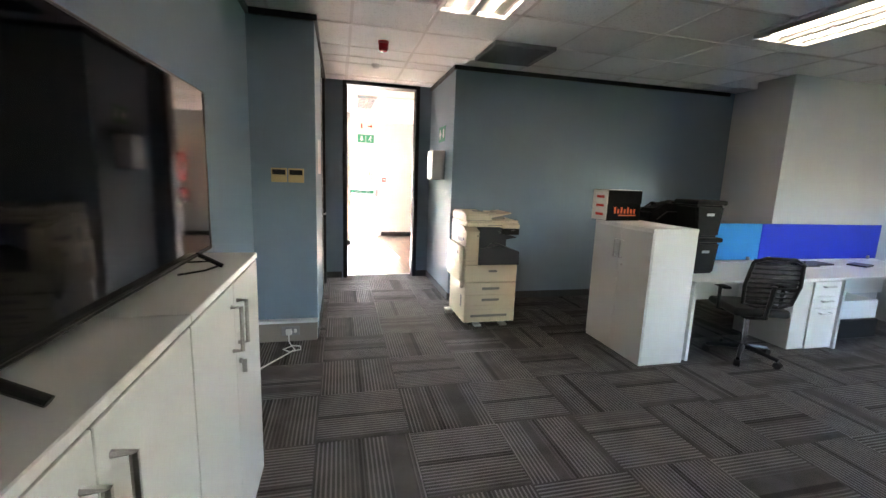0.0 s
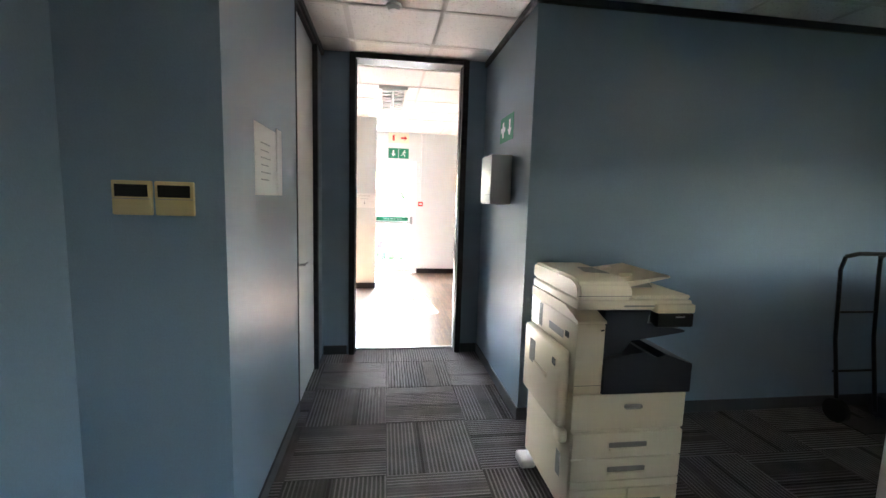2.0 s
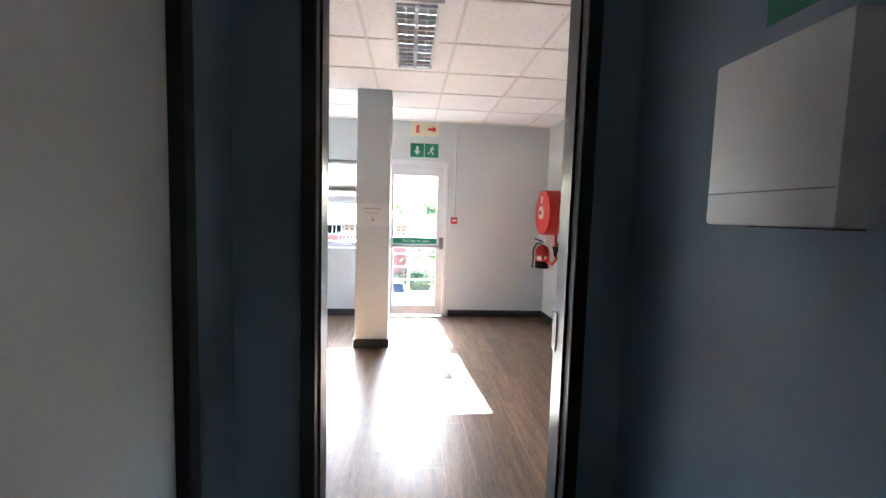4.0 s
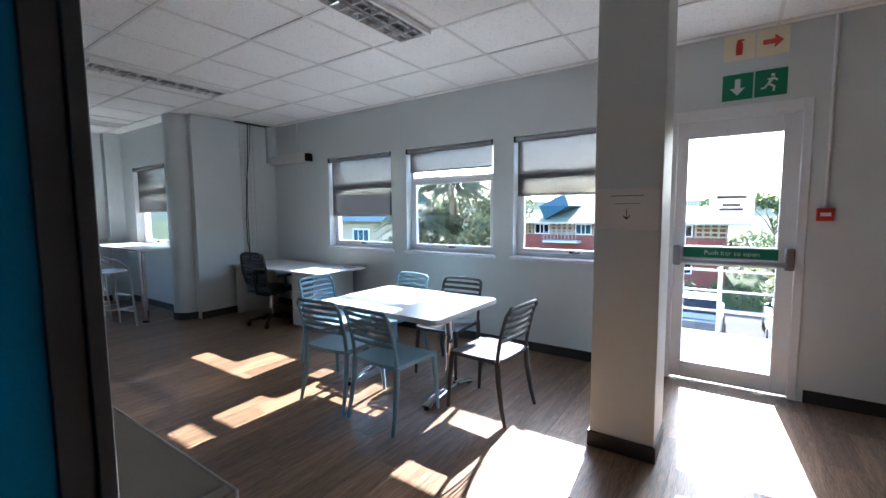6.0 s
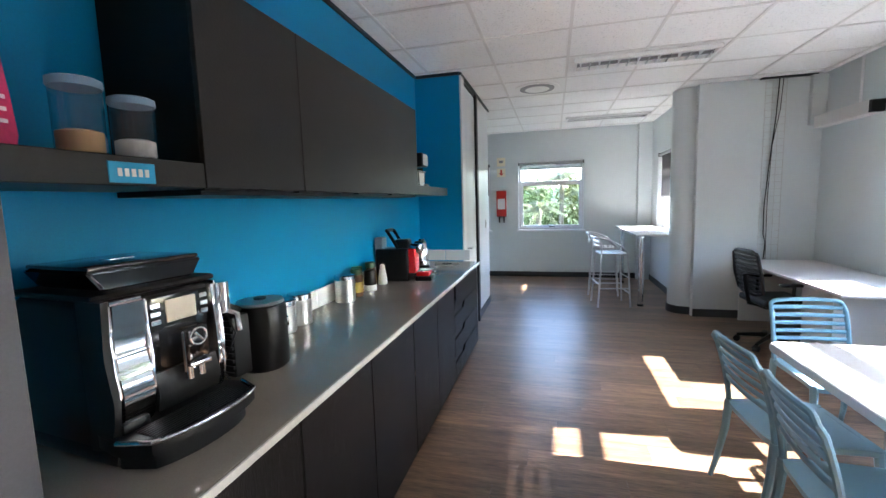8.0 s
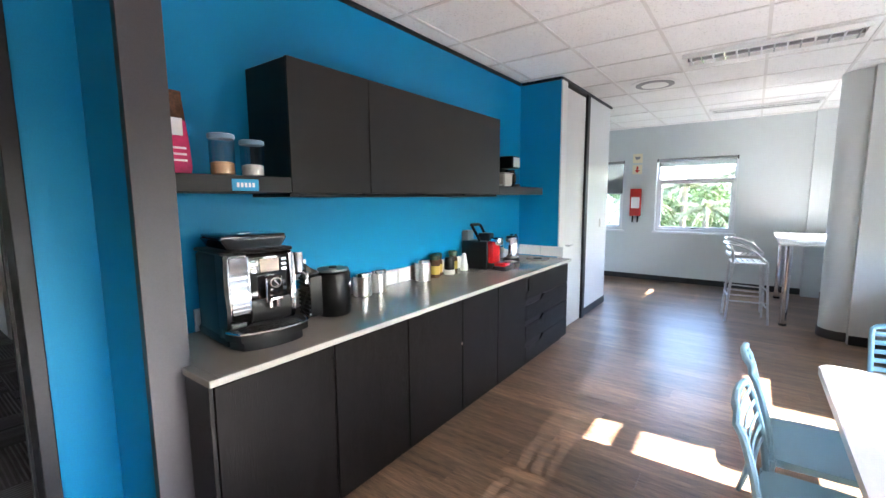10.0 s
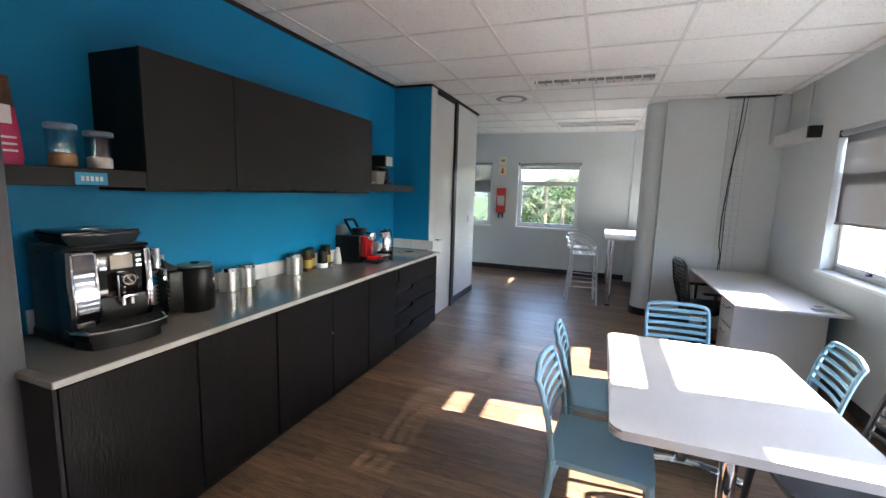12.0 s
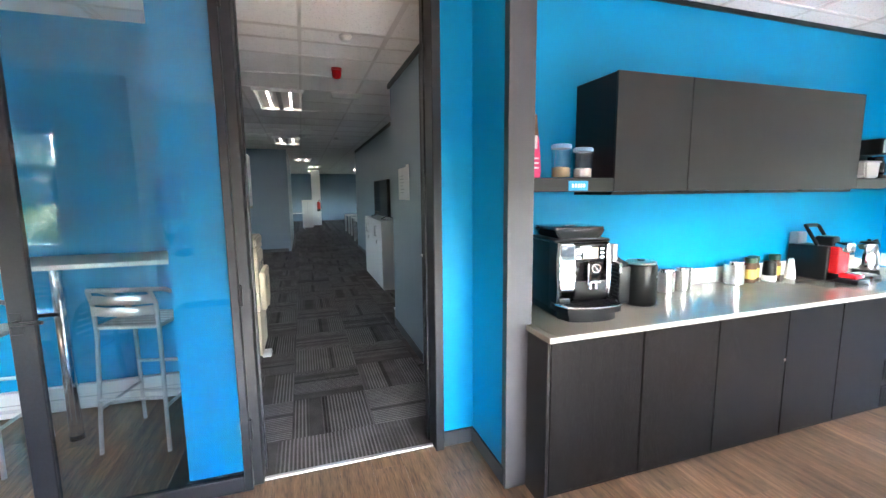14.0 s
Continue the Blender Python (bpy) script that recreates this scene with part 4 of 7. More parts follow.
part("side_cheek", prism(bmesh.new(), [(0.08, 0.03), (0.150, 0.045), (0.172, 0.11), (0.178, 0.16), (0.160, 0.26), (0.170, 0.395), (0.08, 0.395)], "x", 0.1365, 0.151), M_BLACK, cm)
part("column_inlay", cube(0.075, 0.150, 0.07, 0.135, 0.171, 0.10, 0.006, 2), M_BLACK, cm)
part("top_deck", cube(-0.152, -0.183, 0.391, 0.152, 0.135, 0.408, 0.009, 2), M_BLACK, cm)
bm = bmesh.new()
prism(bm, [(-0.115, 0.408), (0.105, 0.408), (0.135, 0.458), (-0.145, 0.458)], "y", -0.155, 0.10)
bmesh.ops.bevel(bm, geom=bm.edges[:], offset=0.006, segments=2, affect="EDGES")
hop = part("bean_hopper", bm, M_GLOSSBLACK, cm)
part("hopper_lid", cube(-0.138, -0.150, 0.458, 0.128, 0.095, 0.470, 0.005, 2), M_GLOSSBLACK, hop)
part("lid_grip", cube(-0.03, -0.05, 0.470, 0.03, 0.0, 0.474, 0.003, 2), M_CHROME, hop)
part("display", cube(-0.075, 0.1495, 0.305, 0.005, 0.153, 0.365, 0.002, 1), M_DISPLAY, cm, "lit menu display")
for k in range(3):
    part("button", cube(0.018, 0.1495, 0.305 + 0.022 * k, 0.042, 0.1545, 0.319 + 0.022 * k, 0.002, 1), M_CHROME, cm)
    part("button", cube(-0.108, 0.1495, 0.305 + 0.022 * k, -0.086, 0.1545, 0.319 + 0.022 * k, 0.002, 1), M_CHROME, cm)
part("belly_panel", prism(bmesh.new(), [(0.10, 0.085), (0.160, 0.088), (0.170, 0.13), (0.158, 0.185), (0.10, 0.19)], "x", -0.115, 0.05), M_BLACK, cm)
sp = part("spout", cube(-0.068, 0.145, 0.195, -0.002, 0.205, 0.290, 0.012, 3), M_GLOSSBLACK, cm)
part("spout_trim", cube(-0.002, 0.150, 0.175, 0.006, 0.204, 0.285, 0.003, 1), M_CHROME, sp)
part("badge", lathe_ring(-0.035, 0.206, 0.262), M_CHROME, sp)
part("spout_lip", cube(-0.06, 0.16, 0.185, -0.008, 0.215, 0.198, 0.004, 2), M_CHROME, sp)
for x in (-0.050, -0.018):
    part("nozzle", rod(bmesh.new(), (x, 0.185, 0.15), (x, 0.185, 0.187), 0.009), M_CHROME, sp)
bm = bmesh.new()
out = [(-0.150, 0.10)] + [(-0.165 + 0.33 * k / 12, 0.19 + 0.105 * max(0.0, math.sin(math.pi * k / 12)) ** 0.25) for k in range(13)] + [(0.150, 0.10)]
prism(bm, [(x * 0.88, y - 0.02 if y > 0.15 else y) for x, y in out], "z", 0.0, 0.045)
tray = part("drip_tray", bm, M_BLACK, cm)
part("tray_top", prism(bmesh.new(), out, "z", 0.045, 0.076), M_BLACK, tray)
bm = bmesh.new()
rim = [(x * 0.99, y + 0.001, 0.078) for x, y in out[1:-1]]
tube(bm, rim, 0.006, 8)
part("tray_rim", bm, M_CHROME, tray)
for k in range(10):
    y = 0.180 + 0.010 * k
    part("grate_bar", cube(-0.12, y, 0.076, 0.12, y + 0.004, 0.081), M_BLACK, tray)
frother = part("milk_frother", cube(-0.195, 0.055, 0.265, -0.152, 0.13, 0.345, 0.014, 3), M_BLACK, cm)
part("frother_knob", rod(bmesh.new(), (-0.182, 0.115, 0.28), (-0.182, 0.115, 0.375), 0.021, seg=20), M_CHROME, frother)
part("steam_pipe", tube(bmesh.new(), [(-0.185, 0.12, 0.285), (-0.20, 0.15, 0.27), (-0.20, 0.155, 0.22)], 0.010, 8), M_CHROME, frother)
part("milk_tube", tube(bmesh.new(), [(-0.19, 0.12, 0.27), (-0.25, 0.08, 0.19), (-0.235, 0.02, 0.06), (-0.28, 0.0, 0.004)], 0.004, 6), M_BLACK, cm)

cool = thing("milk_cooler", "small black milk cooler with a ribbed back beside the coffee machine", "milk cooler", pose(-0.765, 6.35, Z0, 0, 0, -7) @ Matrix.Diagonal((1.05, 1.05, 1.14, 1)))
bm = bmesh.new()
lathe(bm, [(0.085, 0.0), (0.092, 0.01), (0.092, 0.205), (0.086, 0.218), (0.05, 0.222)], 32)
body = part("body", bm, M_BLACK, cool)
part("lid", lathe(bmesh.new(), [(0.082, 0.221), (0.086, 0.224), (0.082, 0.232), (0.02, 0.235)], 32), M_STEEL, cool)
part("lid_knob", rod(bmesh.new(), (0, 0, 0.234), (0, 0, 0.242), 0.022), M_BLACK, cool)
part("badge", rod(bmesh.new(), (-0.055, 0.072, 0.15), (-0.059, 0.076, 0.15), 0.018, seg=18), M_CHROME, cool)
part("cooling_block", cube(0.03, -0.085, 0.01, 0.155, 0.03, 0.21, 0.010, 2), M_BLACK, cool)
for k in range(9):
    part("fin", cube(0.148, -0.08, 0.02 + 0.021 * k, 0.162, 0.025, 0.030 + 0.021 * k), M_BLACK, cool)
bm = prism(bmesh.new(), [(0.06, 0.215), (0.15, 0.215), (0.165, 0.275), (0.135, 0.25)], "y", -0.06, 0.0)
part("spout_flap", bm, M_BLACK, cool)
cord = thing("power_cord", "black power cord lying on the worktop", "cable")
part("cable", tube(bmesh.new(), [(-0.52, 6.12, Z0 + 0.006), (-0.50, 6.22, Z0 + 0.006), (-0.54, 6.30, Z0 + 0.006), (-0.50, 6.33, Z0 + 0.006), (-0.47, 6.24, Z0 + 0.010), (-0.55, 6.15, Z0 + 0.03), (-0.62, 6.08, 1.06), (-0.66, 6.072, 1.17)], 0.005, 6), M_BLACK, cord)

socket = thing("wall_socket", "white double wall socket on a blue wall", "socket", pose(-0.72, 6.05, 1.15))
part("plate", cube(-0.075, 0, -0.06, 0.075, 0.012, 0.06, 0.004), M_WHITE, socket)
for x in (-0.04, 0.04):
    part("rocker", cube(x - 0.008, 0.012, 0.018, x + 0.008, 0.018, 0.042, 0.002), M_WHITEFRAME, socket)
    for dx, dz in ((0, 0.002), (-0.012, -0.02), (0.012, -0.02)):
        part("pin_hole", rod(bmesh.new(), (x + dx, 0.0115, dz), (x + dx, 0.0125, dz), 0.004, seg=8), M_BLACK, socket)


def canister(m, h=0.155, r=0.048):
    c = thing("canister", "brushed steel canister on the worktop", "canister", m, "steel canisters")
    part("body", lathe(bmesh.new(), [(r - 0.004, 0), (r, 0.005), (r, h - 0.03), (r - 0.002, h - 0.028)], 28), M_STEEL, c)
    part("lid", lathe(bmesh.new(), [(r + 0.0015, h - 0.029), (r + 0.0015, h - 0.004), (r - 0.004, h)], 28), M_CHROME, c)
    return c


for x, y in ((-1.17, 6.155), (-1.32, 6.15)):
    canister(pose(x, y, Z0), 0.165, 0.062)
canister(pose(-1.83, 6.15, Z0), 0.175, 0.066)


def coffee_jar(m):
    j = thing("coffee_jar", "glass coffee jar with a yellow label and dark green lid", "jar", m, "coffee jars")
    glass = part("jar", lathe(bmesh.new(), [(0.036, 0), (0.042, 0.006), (0.042, 0.12), (0.033, 0.137), (0.033, 0.15)], 20), M_COFFEE, j)
    part("label", lathe(bmesh.new(), [(0.0428, 0.03), (0.0435, 0.031), (0.0435, 0.10), (0.0428, 0.101)], 20), M_LABEL, j)
    part("lid", lathe(bmesh.new(), [(0.036, 0.15), (0.039, 0.153), (0.039, 0.185), (0.034, 0.19)], 20), M_GREEN, j)
    return j


for x, y in ((-1.98, 6.16), (-2.07, 6.12), (-2.30, 6.12)):
    coffee_jar(pose(x, y, Z0))
tub = thing("creamer_tub", "black tub with a white base on the worktop", "tub", pose(-2.175, 6.17, Z0))
part("base", lathe(bmesh.new(), [(0.044, 0), (0.048, 0.004), (0.048, 0.04), (0.046, 0.043)], 20), M_WHITE, tub)
part("body", lathe(bmesh.new(), [(0.045, 0.043), (0.046, 0.05), (0.044, 0.12), (0.04, 0.145), (0.034, 0.15)], 20), M_BLACK, tub)
shaker = thing("sweetener_bottle", "white sweetener bottle on the worktop", "bottle", pose(-2.41, 6.17, Z0))
part("bottle", lathe(bmesh.new(), [(0.033, 0), (0.036, 0.006), (0.034, 0.05), (0.020, 0.13), (0.019, 0.15), (0.012, 0.158)], 20), M_WHITE, shaker)

pod = thing("capsule_machine", "black and red capsule coffee machine with its lever raised", "coffee machine", pose(-2.62, 6.235, Z0, 0, 0, 4) @ Matrix.Diagonal((1, 1, 1.22, 1)))
part("body", cube(-0.10, -0.17, 0.0, 0.10, 0.10, 0.215, 0.012, 3), M_BLACK, pod)
part("front", cube(-0.075, 0.09, 0.05, 0.075, 0.155, 0.215, 0.012, 3), M_REDPL, pod, "red front panel")
part("head", cube(-0.05, 0.10, 0.18, 0.05, 0.20, 0.245, 0.018, 3), M_CHROME, pod)
part("drip_tray", cube(-0.085, 0.15, 0.0, 0.085, 0.285, 0.03, 0.008, 2), M_BLACK, pod)
part("cup_stand", cube(-0.06, 0.155, 0.03, 0.06, 0.26, 0.055, 0.006, 2), M_REDPL, pod)
part("lever", tube(bmesh.new(), [(-0.08, 0.02, 0.215), (-0.085, -0.06, 0.325), (-0.075, -0.075, 0.335), (0.075, -0.075, 0.335), (0.085, -0.06, 0.325), (0.08, 0.02, 0.215)], 0.013, 8), M_BLACK, pod)
part("water_tank", cube(-0.06, -0.19, 0.02, 0.06, -0.12, 0.29, 0.012, 2), M_GREYPL, pod)
part("capsule_lid", cube(-0.055, -0.02, 0.215, 0.055, 0.10, 0.275, 0.015, 3), M_BLACK, pod)

ket = thing("kettle", "stainless steel kettle with black handle on its base", "kettle", pose(-3.27, 6.21, Z0) @ Matrix.Diagonal((1.15, 1.15, 1.2, 1)))
part("base", lathe(bmesh.new(), [(0.075, 0), (0.078, 0.005), (0.07, 0.02)], 28), M_BLACK, ket)
part("body", lathe(bmesh.new(), [(0.072, 0.021), (0.074, 0.03), (0.068, 0.12), (0.055, 0.19), (0.05, 0.20)], 28), M_CHROME, ket)
part("lid", lathe(bmesh.new(), [(0.05, 0.20), (0.045, 0.212), (0.012, 0.218), (0.010, 0.23)], 24), M_BLACK, ket)
part("handle", tube(bmesh.new(), [(-0.045, 0, 0.205), (-0.085, 0, 0.215), (-0.115, 0, 0.18), (-0.11, 0, 0.10), (-0.068, 0, 0.05)], 0.012, 8), M_BLACK, ket)
part("spout", prism(bmesh.new(), [(0.05, 0.15), (0.095, 0.195), (0.05, 0.198)], "y", -0.018, 0.018), M_CHROME, ket)
tray2 = thing("drying_tray", "small dark tray with cups on the worktop", "tray", pose(-2.91, 6.36, Z0))
part("tray", cube(-0.11, -0.08, 0.0, 0.11, 0.08, 0.028, 0.008, 2), M_BLACK, tray2)
part("insert", cube(-0.09, -0.06, 0.0285, 0.09, 0.06, 0.034, 0.003, 1), M_STEEL, tray2)
part("knob", rod(bmesh.new(), (0.03, 0.08, 0.014), (0.03, 0.094, 0.014), 0.018, seg=16), M_CHROME, tray2)
sink = thing("prep_sink", "round steel prep bowl let into the worktop", "sink", pose(-3.48, 6.42, Z0))
part("rim", lathe(bmesh.new(), [(0.12, 0.0), (0.128, 0.004), (0.11, 0.006), (0.10, 0.002)], 32), M_STEEL, sink)
part("drain", rod(bmesh.new(), (0, 0, 0.001), (0, 0, 0.007), 0.05, seg=20), M_BLACK, sink)


def storage_jar(m, fill, h, level):
    j = thing("storage_jar", "clear storage jar with blue lid, part full", "jar", m, "storage jars")
    r = 0.052
    part("contents", lathe(bmesh.new(), [(r - 0.006, 0.006), (r - 0.004, 0.01), (r - 0.004, level), (r - 0.02, level + 0.006)], 24), fill, j)
    g = part("glass", lathe(bmesh.new(), [(r - 0.004, 0.001), (r, 0.006), (r, h), (r - 0.002, h + 0.002)], 28), M_CLEAR, j)
    g.visible_shadow = False
    part("lid", lathe(bmesh.new(), [(r + 0.002, h - 0.004), (r + 0.004, h), (r + 0.003, h + 0.015), (r - 0.006, h + 0.019)], 28), M_LID, j)
    return j


storage_jar(pose(-0.182, 6.34, 1.6885), M_SUGAR, 0.165, 0.055)
storage_jar(pose(-0.325, 6.34, 1.6885), M_SALT, 0.15, 0.05)
bag = thing("coffee_bag", "pink foil coffee bag with a bean print, standing on the shelf", "bag", pose(0.03, 6.33, 1.6885, 0, 0, 8))
secs = [(0.0, 0.075, 0.040), (0.03, 0.080, 0.042), (0.12, 0.076, 0.036), (0.22, 0.070, 0.024), (0.30, 0.066, 0.010), (0.34, 0.066, 0.004)]


def bag_band(z0, z1):
    bm = bmesh.new()
    rings = []
    for z, w, d in secs:
        if z0 - 1e-6 <= z <= z1 + 1e-6:
            rings.append([bm.verts.new((sx * w * (1 if abs(sy) < 1 else 0.86), sy * d, z)) for sx, sy in ((-1, -0.6), (-0.6, -1), (0.6, -1), (1, -0.6), (1, 0.6), (0.6, 1), (-0.6, 1), (-1, 0.6))])
    for a, b in zip(rings, rings[1:]):
        for k in range(8):
            bm.faces.new((a[k], a[(k + 1) % 8], b[(k + 1) % 8], b[k]))
    bm.faces.new(rings[0][::-1])
    bm.faces.new(rings[-1])
    return bm


part("pouch", bag_band(0.0, 0.22), M_PINK, bag)
part("printed_top", bag_band(0.22, 0.34), M_BROWN, bag, "brown coffee bean print")
part("white_panel", cube(-0.045, 0.030, 0.155, 0.05, 0.036, 0.225, 0.002, 1), M_PAPER, bag)
for k in range(3):
    part("print_line", cube(-0.05, 0.0385, 0.05 + 0.025 * k, 0.05 - 0.02 * (k % 2), 0.0425, 0.058 + 0.025 * k), M_PAPER, bag)
tag = thing("shelf_tag", "small bright blue tag with white lettering on the shelf edge", "tag", pose(-0.235, 6.426, 1.645))
part("plate", cube(-0.062, 0, -0.026, 0.062, 0.004, 0.026, 0.001, 1), surf("tag_blue", (0.02, 0.30, 0.55), 0.35, var=0.03, bump=0), tag)
for k in range(5):
    part("letter_bar", cube(-0.042 + 0.018 * k, 0.004, -0.010, -0.031 + 0.018 * k, 0.0055, 0.010), M_PAPER, tag)

filt = thing("filter_machine", "black and white filter coffee maker on the shelf", "coffee machine", pose(-3.10, 6.24, 1.6885))
part("base", cube(-0.085, -0.09, 0, 0.085, 0.11, 0.03, 0.008, 2), M_BLACK, filt)
part("column", cube(-0.085, -0.11, 0.0, 0.085, -0.03, 0.30, 0.010, 2), M_BLACK, filt)
part("head", cube(-0.085, -0.11, 0.185, 0.085, 0.10, 0.305, 0.014, 3), M_BLACK, filt)
part("front_plate", cube(-0.068, 0.100, 0.195, 0.068, 0.106, 0.292, 0.004, 1), M_WHITE, filt)
part("jug", lathe(bmesh.new(), [(0.05, 0.031), (0.062, 0.05), (0.062, 0.11), (0.045, 0.155), (0.048, 0.17)], 24, (0, 0.03, 0)), M_GLOSSBLACK, filt)
tubw = thing("plastic_container", "frosted plastic container on the shelf", "container", pose(-2.86, 6.31, 1.6885))
bm = prism(bmesh.new(), [(-0.075, 0.0), (0.075, 0.0), (0.09, 0.125), (-0.09, 0.125)], "y", -0.07, 0.07)
bmesh.ops.bevel(bm, geom=bm.edges[:], offset=0.01, segments=2, affect="EDGES")
part("tub", bm, surf("frosted_plastic", (0.42, 0.41, 0.39), 0.35, var=0.06, bump=0.01), tubw)
part("rim", cube(-0.096, -0.077, 0.118, 0.096, 0.077, 0.130, 0.005, 2), M_GREYPL, tubw)
dish = thing("white_dish", "small white dish on the shelf", "dish", pose(-2.70, 6.33, 1.6885))
part("dish", lathe(bmesh.new(), [(0.04, 0), (0.06, 0.008), (0.075, 0.02), (0.07, 0.02)], 24), M_WHITE, dish)


# ---- kitchen: corner desk, services and fire equipment ----
M_MESH = screen_fabric("black_chair_mesh", (0.008, 0.008, 0.008), 0.14, 0.05)


def task_chair(m, label):
    """Black mesh task chair on a five-star base. Faces +y."""
    ch = thing("task_chair", label, "chair", m, "task chairs")
    for k in range(5):
        a = 2 * math.pi * k / 5 + 0.3
        c, s = math.cos(a), math.sin(a)
        leg = part("base_leg", tube(bmesh.new(), [(0.03 * c, 0.03 * s, 0.11), (0.16 * c, 0.16 * s, 0.095), (0.29 * c, 0.29 * s, 0.07)], 0.02, 8, radii=(0.026, 0.021, 0.016)), M_BLACK, ch)
        bm = rod(bmesh.new(), (0.29 * c - 0.024 * s, 0.29 * s + 0.024 * c, 0.03), (0.29 * c + 0.024 * s, 0.29 * s - 0.024 * c, 0.03), 0.03, seg=16)
        part("castor", bm, M_RUBBER, leg)
    part("gas_lift", rod(bmesh.new(), (0, 0, 0.10), (0, 0, 0.42), 0.026), M_CHROME, ch)
    part("mechanism", cube(-0.09, -0.13, 0.40, 0.09, 0.10, 0.445, 0.01, 2), M_BLACK, ch)
    bm = cube(-0.235, -0.21, 0.445, 0.235, 0.25, 0.52, 0.032, 4)
    part("seat", bm, M_BLACK, ch)
    bm = bmesh.new()
    loop = [(-0.20, -0.22, 0.58), (-0.225, -0.255, 0.75), (-0.20, -0.285, 0.95), (-0.12, -0.295, 0.985), (0.12, -0.295, 0.985), (0.20, -0.285, 0.95), (0.225, -0.255, 0.75), (0.20, -0.22, 0.58), (0.10, -0.225, 0.55), (-0.10, -0.225, 0.55)]
    part("back_frame", tube(bm, loop, 0.016, 8, closed=True), M_BLACK, ch)
    for k in range(9):
        z = 0.60 + 0.042 * k
        y = -0.225 - 0.065 * (z - 0.58) / 0.4
        part("back_rib", tube(bmesh.new(), [(-0.205, y, z), (0, y - 0.02, z), (0.205, y, z)], 0.004, 6, flat=2.2), M_BLACK, ch)
    bm = bmesh.new()
    grid = [[bm.verts.new((sx * 0.205 / 3, -0.225 - 0.065 * (0.57 + 0.41 * i / 6 - 0.58) / 0.4 - 0.016 * (1 - (sx / 3) ** 2) + 0.004, 0.57 + 0.41 * i / 6)) for sx in range(-3, 4)] for i in range(7)]
    for ra, rb in zip(grid, grid[1:]):
        for k in range(6):
            bm.faces.new((ra[k], ra[k + 1], rb[k + 1], rb[k]))
    part("back_mesh", bm, M_MESH, ch, "black see-through mesh")
    part("back_stem", tube(bmesh.new(), [(0, -0.10, 0.42), (0, -0.23, 0.45), (0, -0.262, 0.60), (0, -0.285, 0.75)], 0.02, 8), M_BLACK, ch)
    for sx in (-1, 1):
        arm = part("armrest", cube(sx * 0.275 - 0.035, -0.12, 0.665, sx * 0.275 + 0.035, 0.13, 0.692, 0.012, 2), M_BLACK, ch)
        part("arm_post", tube(bmesh.new(), [(sx * 0.18, 0, 0.44), (sx * 0.27, 0, 0.46), (sx * 0.275, 0, 0.665)], 0.015, 8), M_BLACK, arm)
    return ch


corner_desk = thing("corner_desk", "white office desk with a side pedestal, under the windows", "desk", pose(0, 0, 0))
part("desktop", cube(-5.20, 9.62, 0.72, -3.23, 10.43, 0.745, 0.003, 1), M_WHITE, corner_desk)
part("end_panel", cube(-3.42, 9.66, 0.0, -3.395, 10.34, 0.719, 0.002, 1), M_WHITE, corner_desk)
part("end_panel", cube(-5.18, 9.66, 0.0, -5.155, 10.34, 0.719, 0.002, 1), M_WHITE, corner_desk)
part("modesty_panel", cube(-5.155, 10.30, 0.30, -3.42, 10.318, 0.719, 0.002, 1), M_WHITE, corner_desk)
part("cable_port", rod(bmesh.new(), (-3.5, 10.30, 0.745), (-3.5, 10.30, 0.748), 0.035, seg=20), M_GREYPL, corner_desk)
part("cable_flap", cube(-3.40, 10.20, 0.7455, -3.30, 10.34, 0.749, 0.001, 1), M_GREYPL, corner_desk)
ped = thing("drawer_pedestal", "white three-drawer pedestal under the corner desk", "drawer unit", pose(-3.83, 9.66, 0))
part("body", cube(0, 0.02, 0.02, 0.405, 0.60, 0.715, 0.003, 1), M_WHITE, ped)
for k in range(3):
    dr = part("drawer_front", cube(0.003, 0.0, 0.03 + 0.23 * k, 0.402, 0.019, 0.25 + 0.225 * k, 0.002, 1), M_WHITE, ped)
    part("handle", tube(bmesh.new(), [(0.14, 0.0, 0.18 + 0.228 * k), (0.14, -0.022, 0.18 + 0.228 * k), (0.265, -0.022, 0.18 + 0.228 * k), (0.265, 0.0, 0.18 + 0.228 * k)], 0.005, 6), M_STEEL, dr)
part("key", rod(bmesh.new(), (0.34, -0.03, 0.66), (0.34, 0.0, 0.66), 0.008), M_STEEL, ped)
task_chair(pose(-4.20, 9.60, 0, 0, 0, 8), "black mesh-backed task chair at the white corner desk")

ladder = thing("cable_ladder", "wire cable basket with black cables running up the wall", "cable tray")
for y in (9.86, 9.93, 10.0, 10.07):
    part("wire", rod(bmesh.new(), (-5.245, y, 0.72), (-5.245, y, 2.86), 0.0025, seg=6), M_STEEL, ladder)
for k in range(26):
    z = 0.76 + 0.083 * k
    part("rung", tube(bmesh.new(), [(-5.266, 9.86, z), (-5.243, 9.862, z), (-5.243, 10.068, z), (-5.266, 10.07, z)], 0.0022, 6), M_STEEL, ladder)
part("cable", tube(bmesh.new(), [(-5.232, 9.99, 2.86), (-5.230, 9.97, 2.4), (-5.232, 9.93, 1.9), (-5.230, 9.90, 1.4), (-5.232, 9.905, 1.05), (-5.23, 9.93, 0.95), (-5.232, 9.92, 0.75)], 0.006, 6), M_BLACK, ladder)
part("cable", tube(bmesh.new(), [(-5.234, 10.03, 2.86), (-5.232, 10.01, 2.5), (-5.234, 9.95, 2.1), (-5.232, 9.93, 1.5), (-5.234, 9.94, 0.75)], 0.004, 6), M_BLACK, ladder)
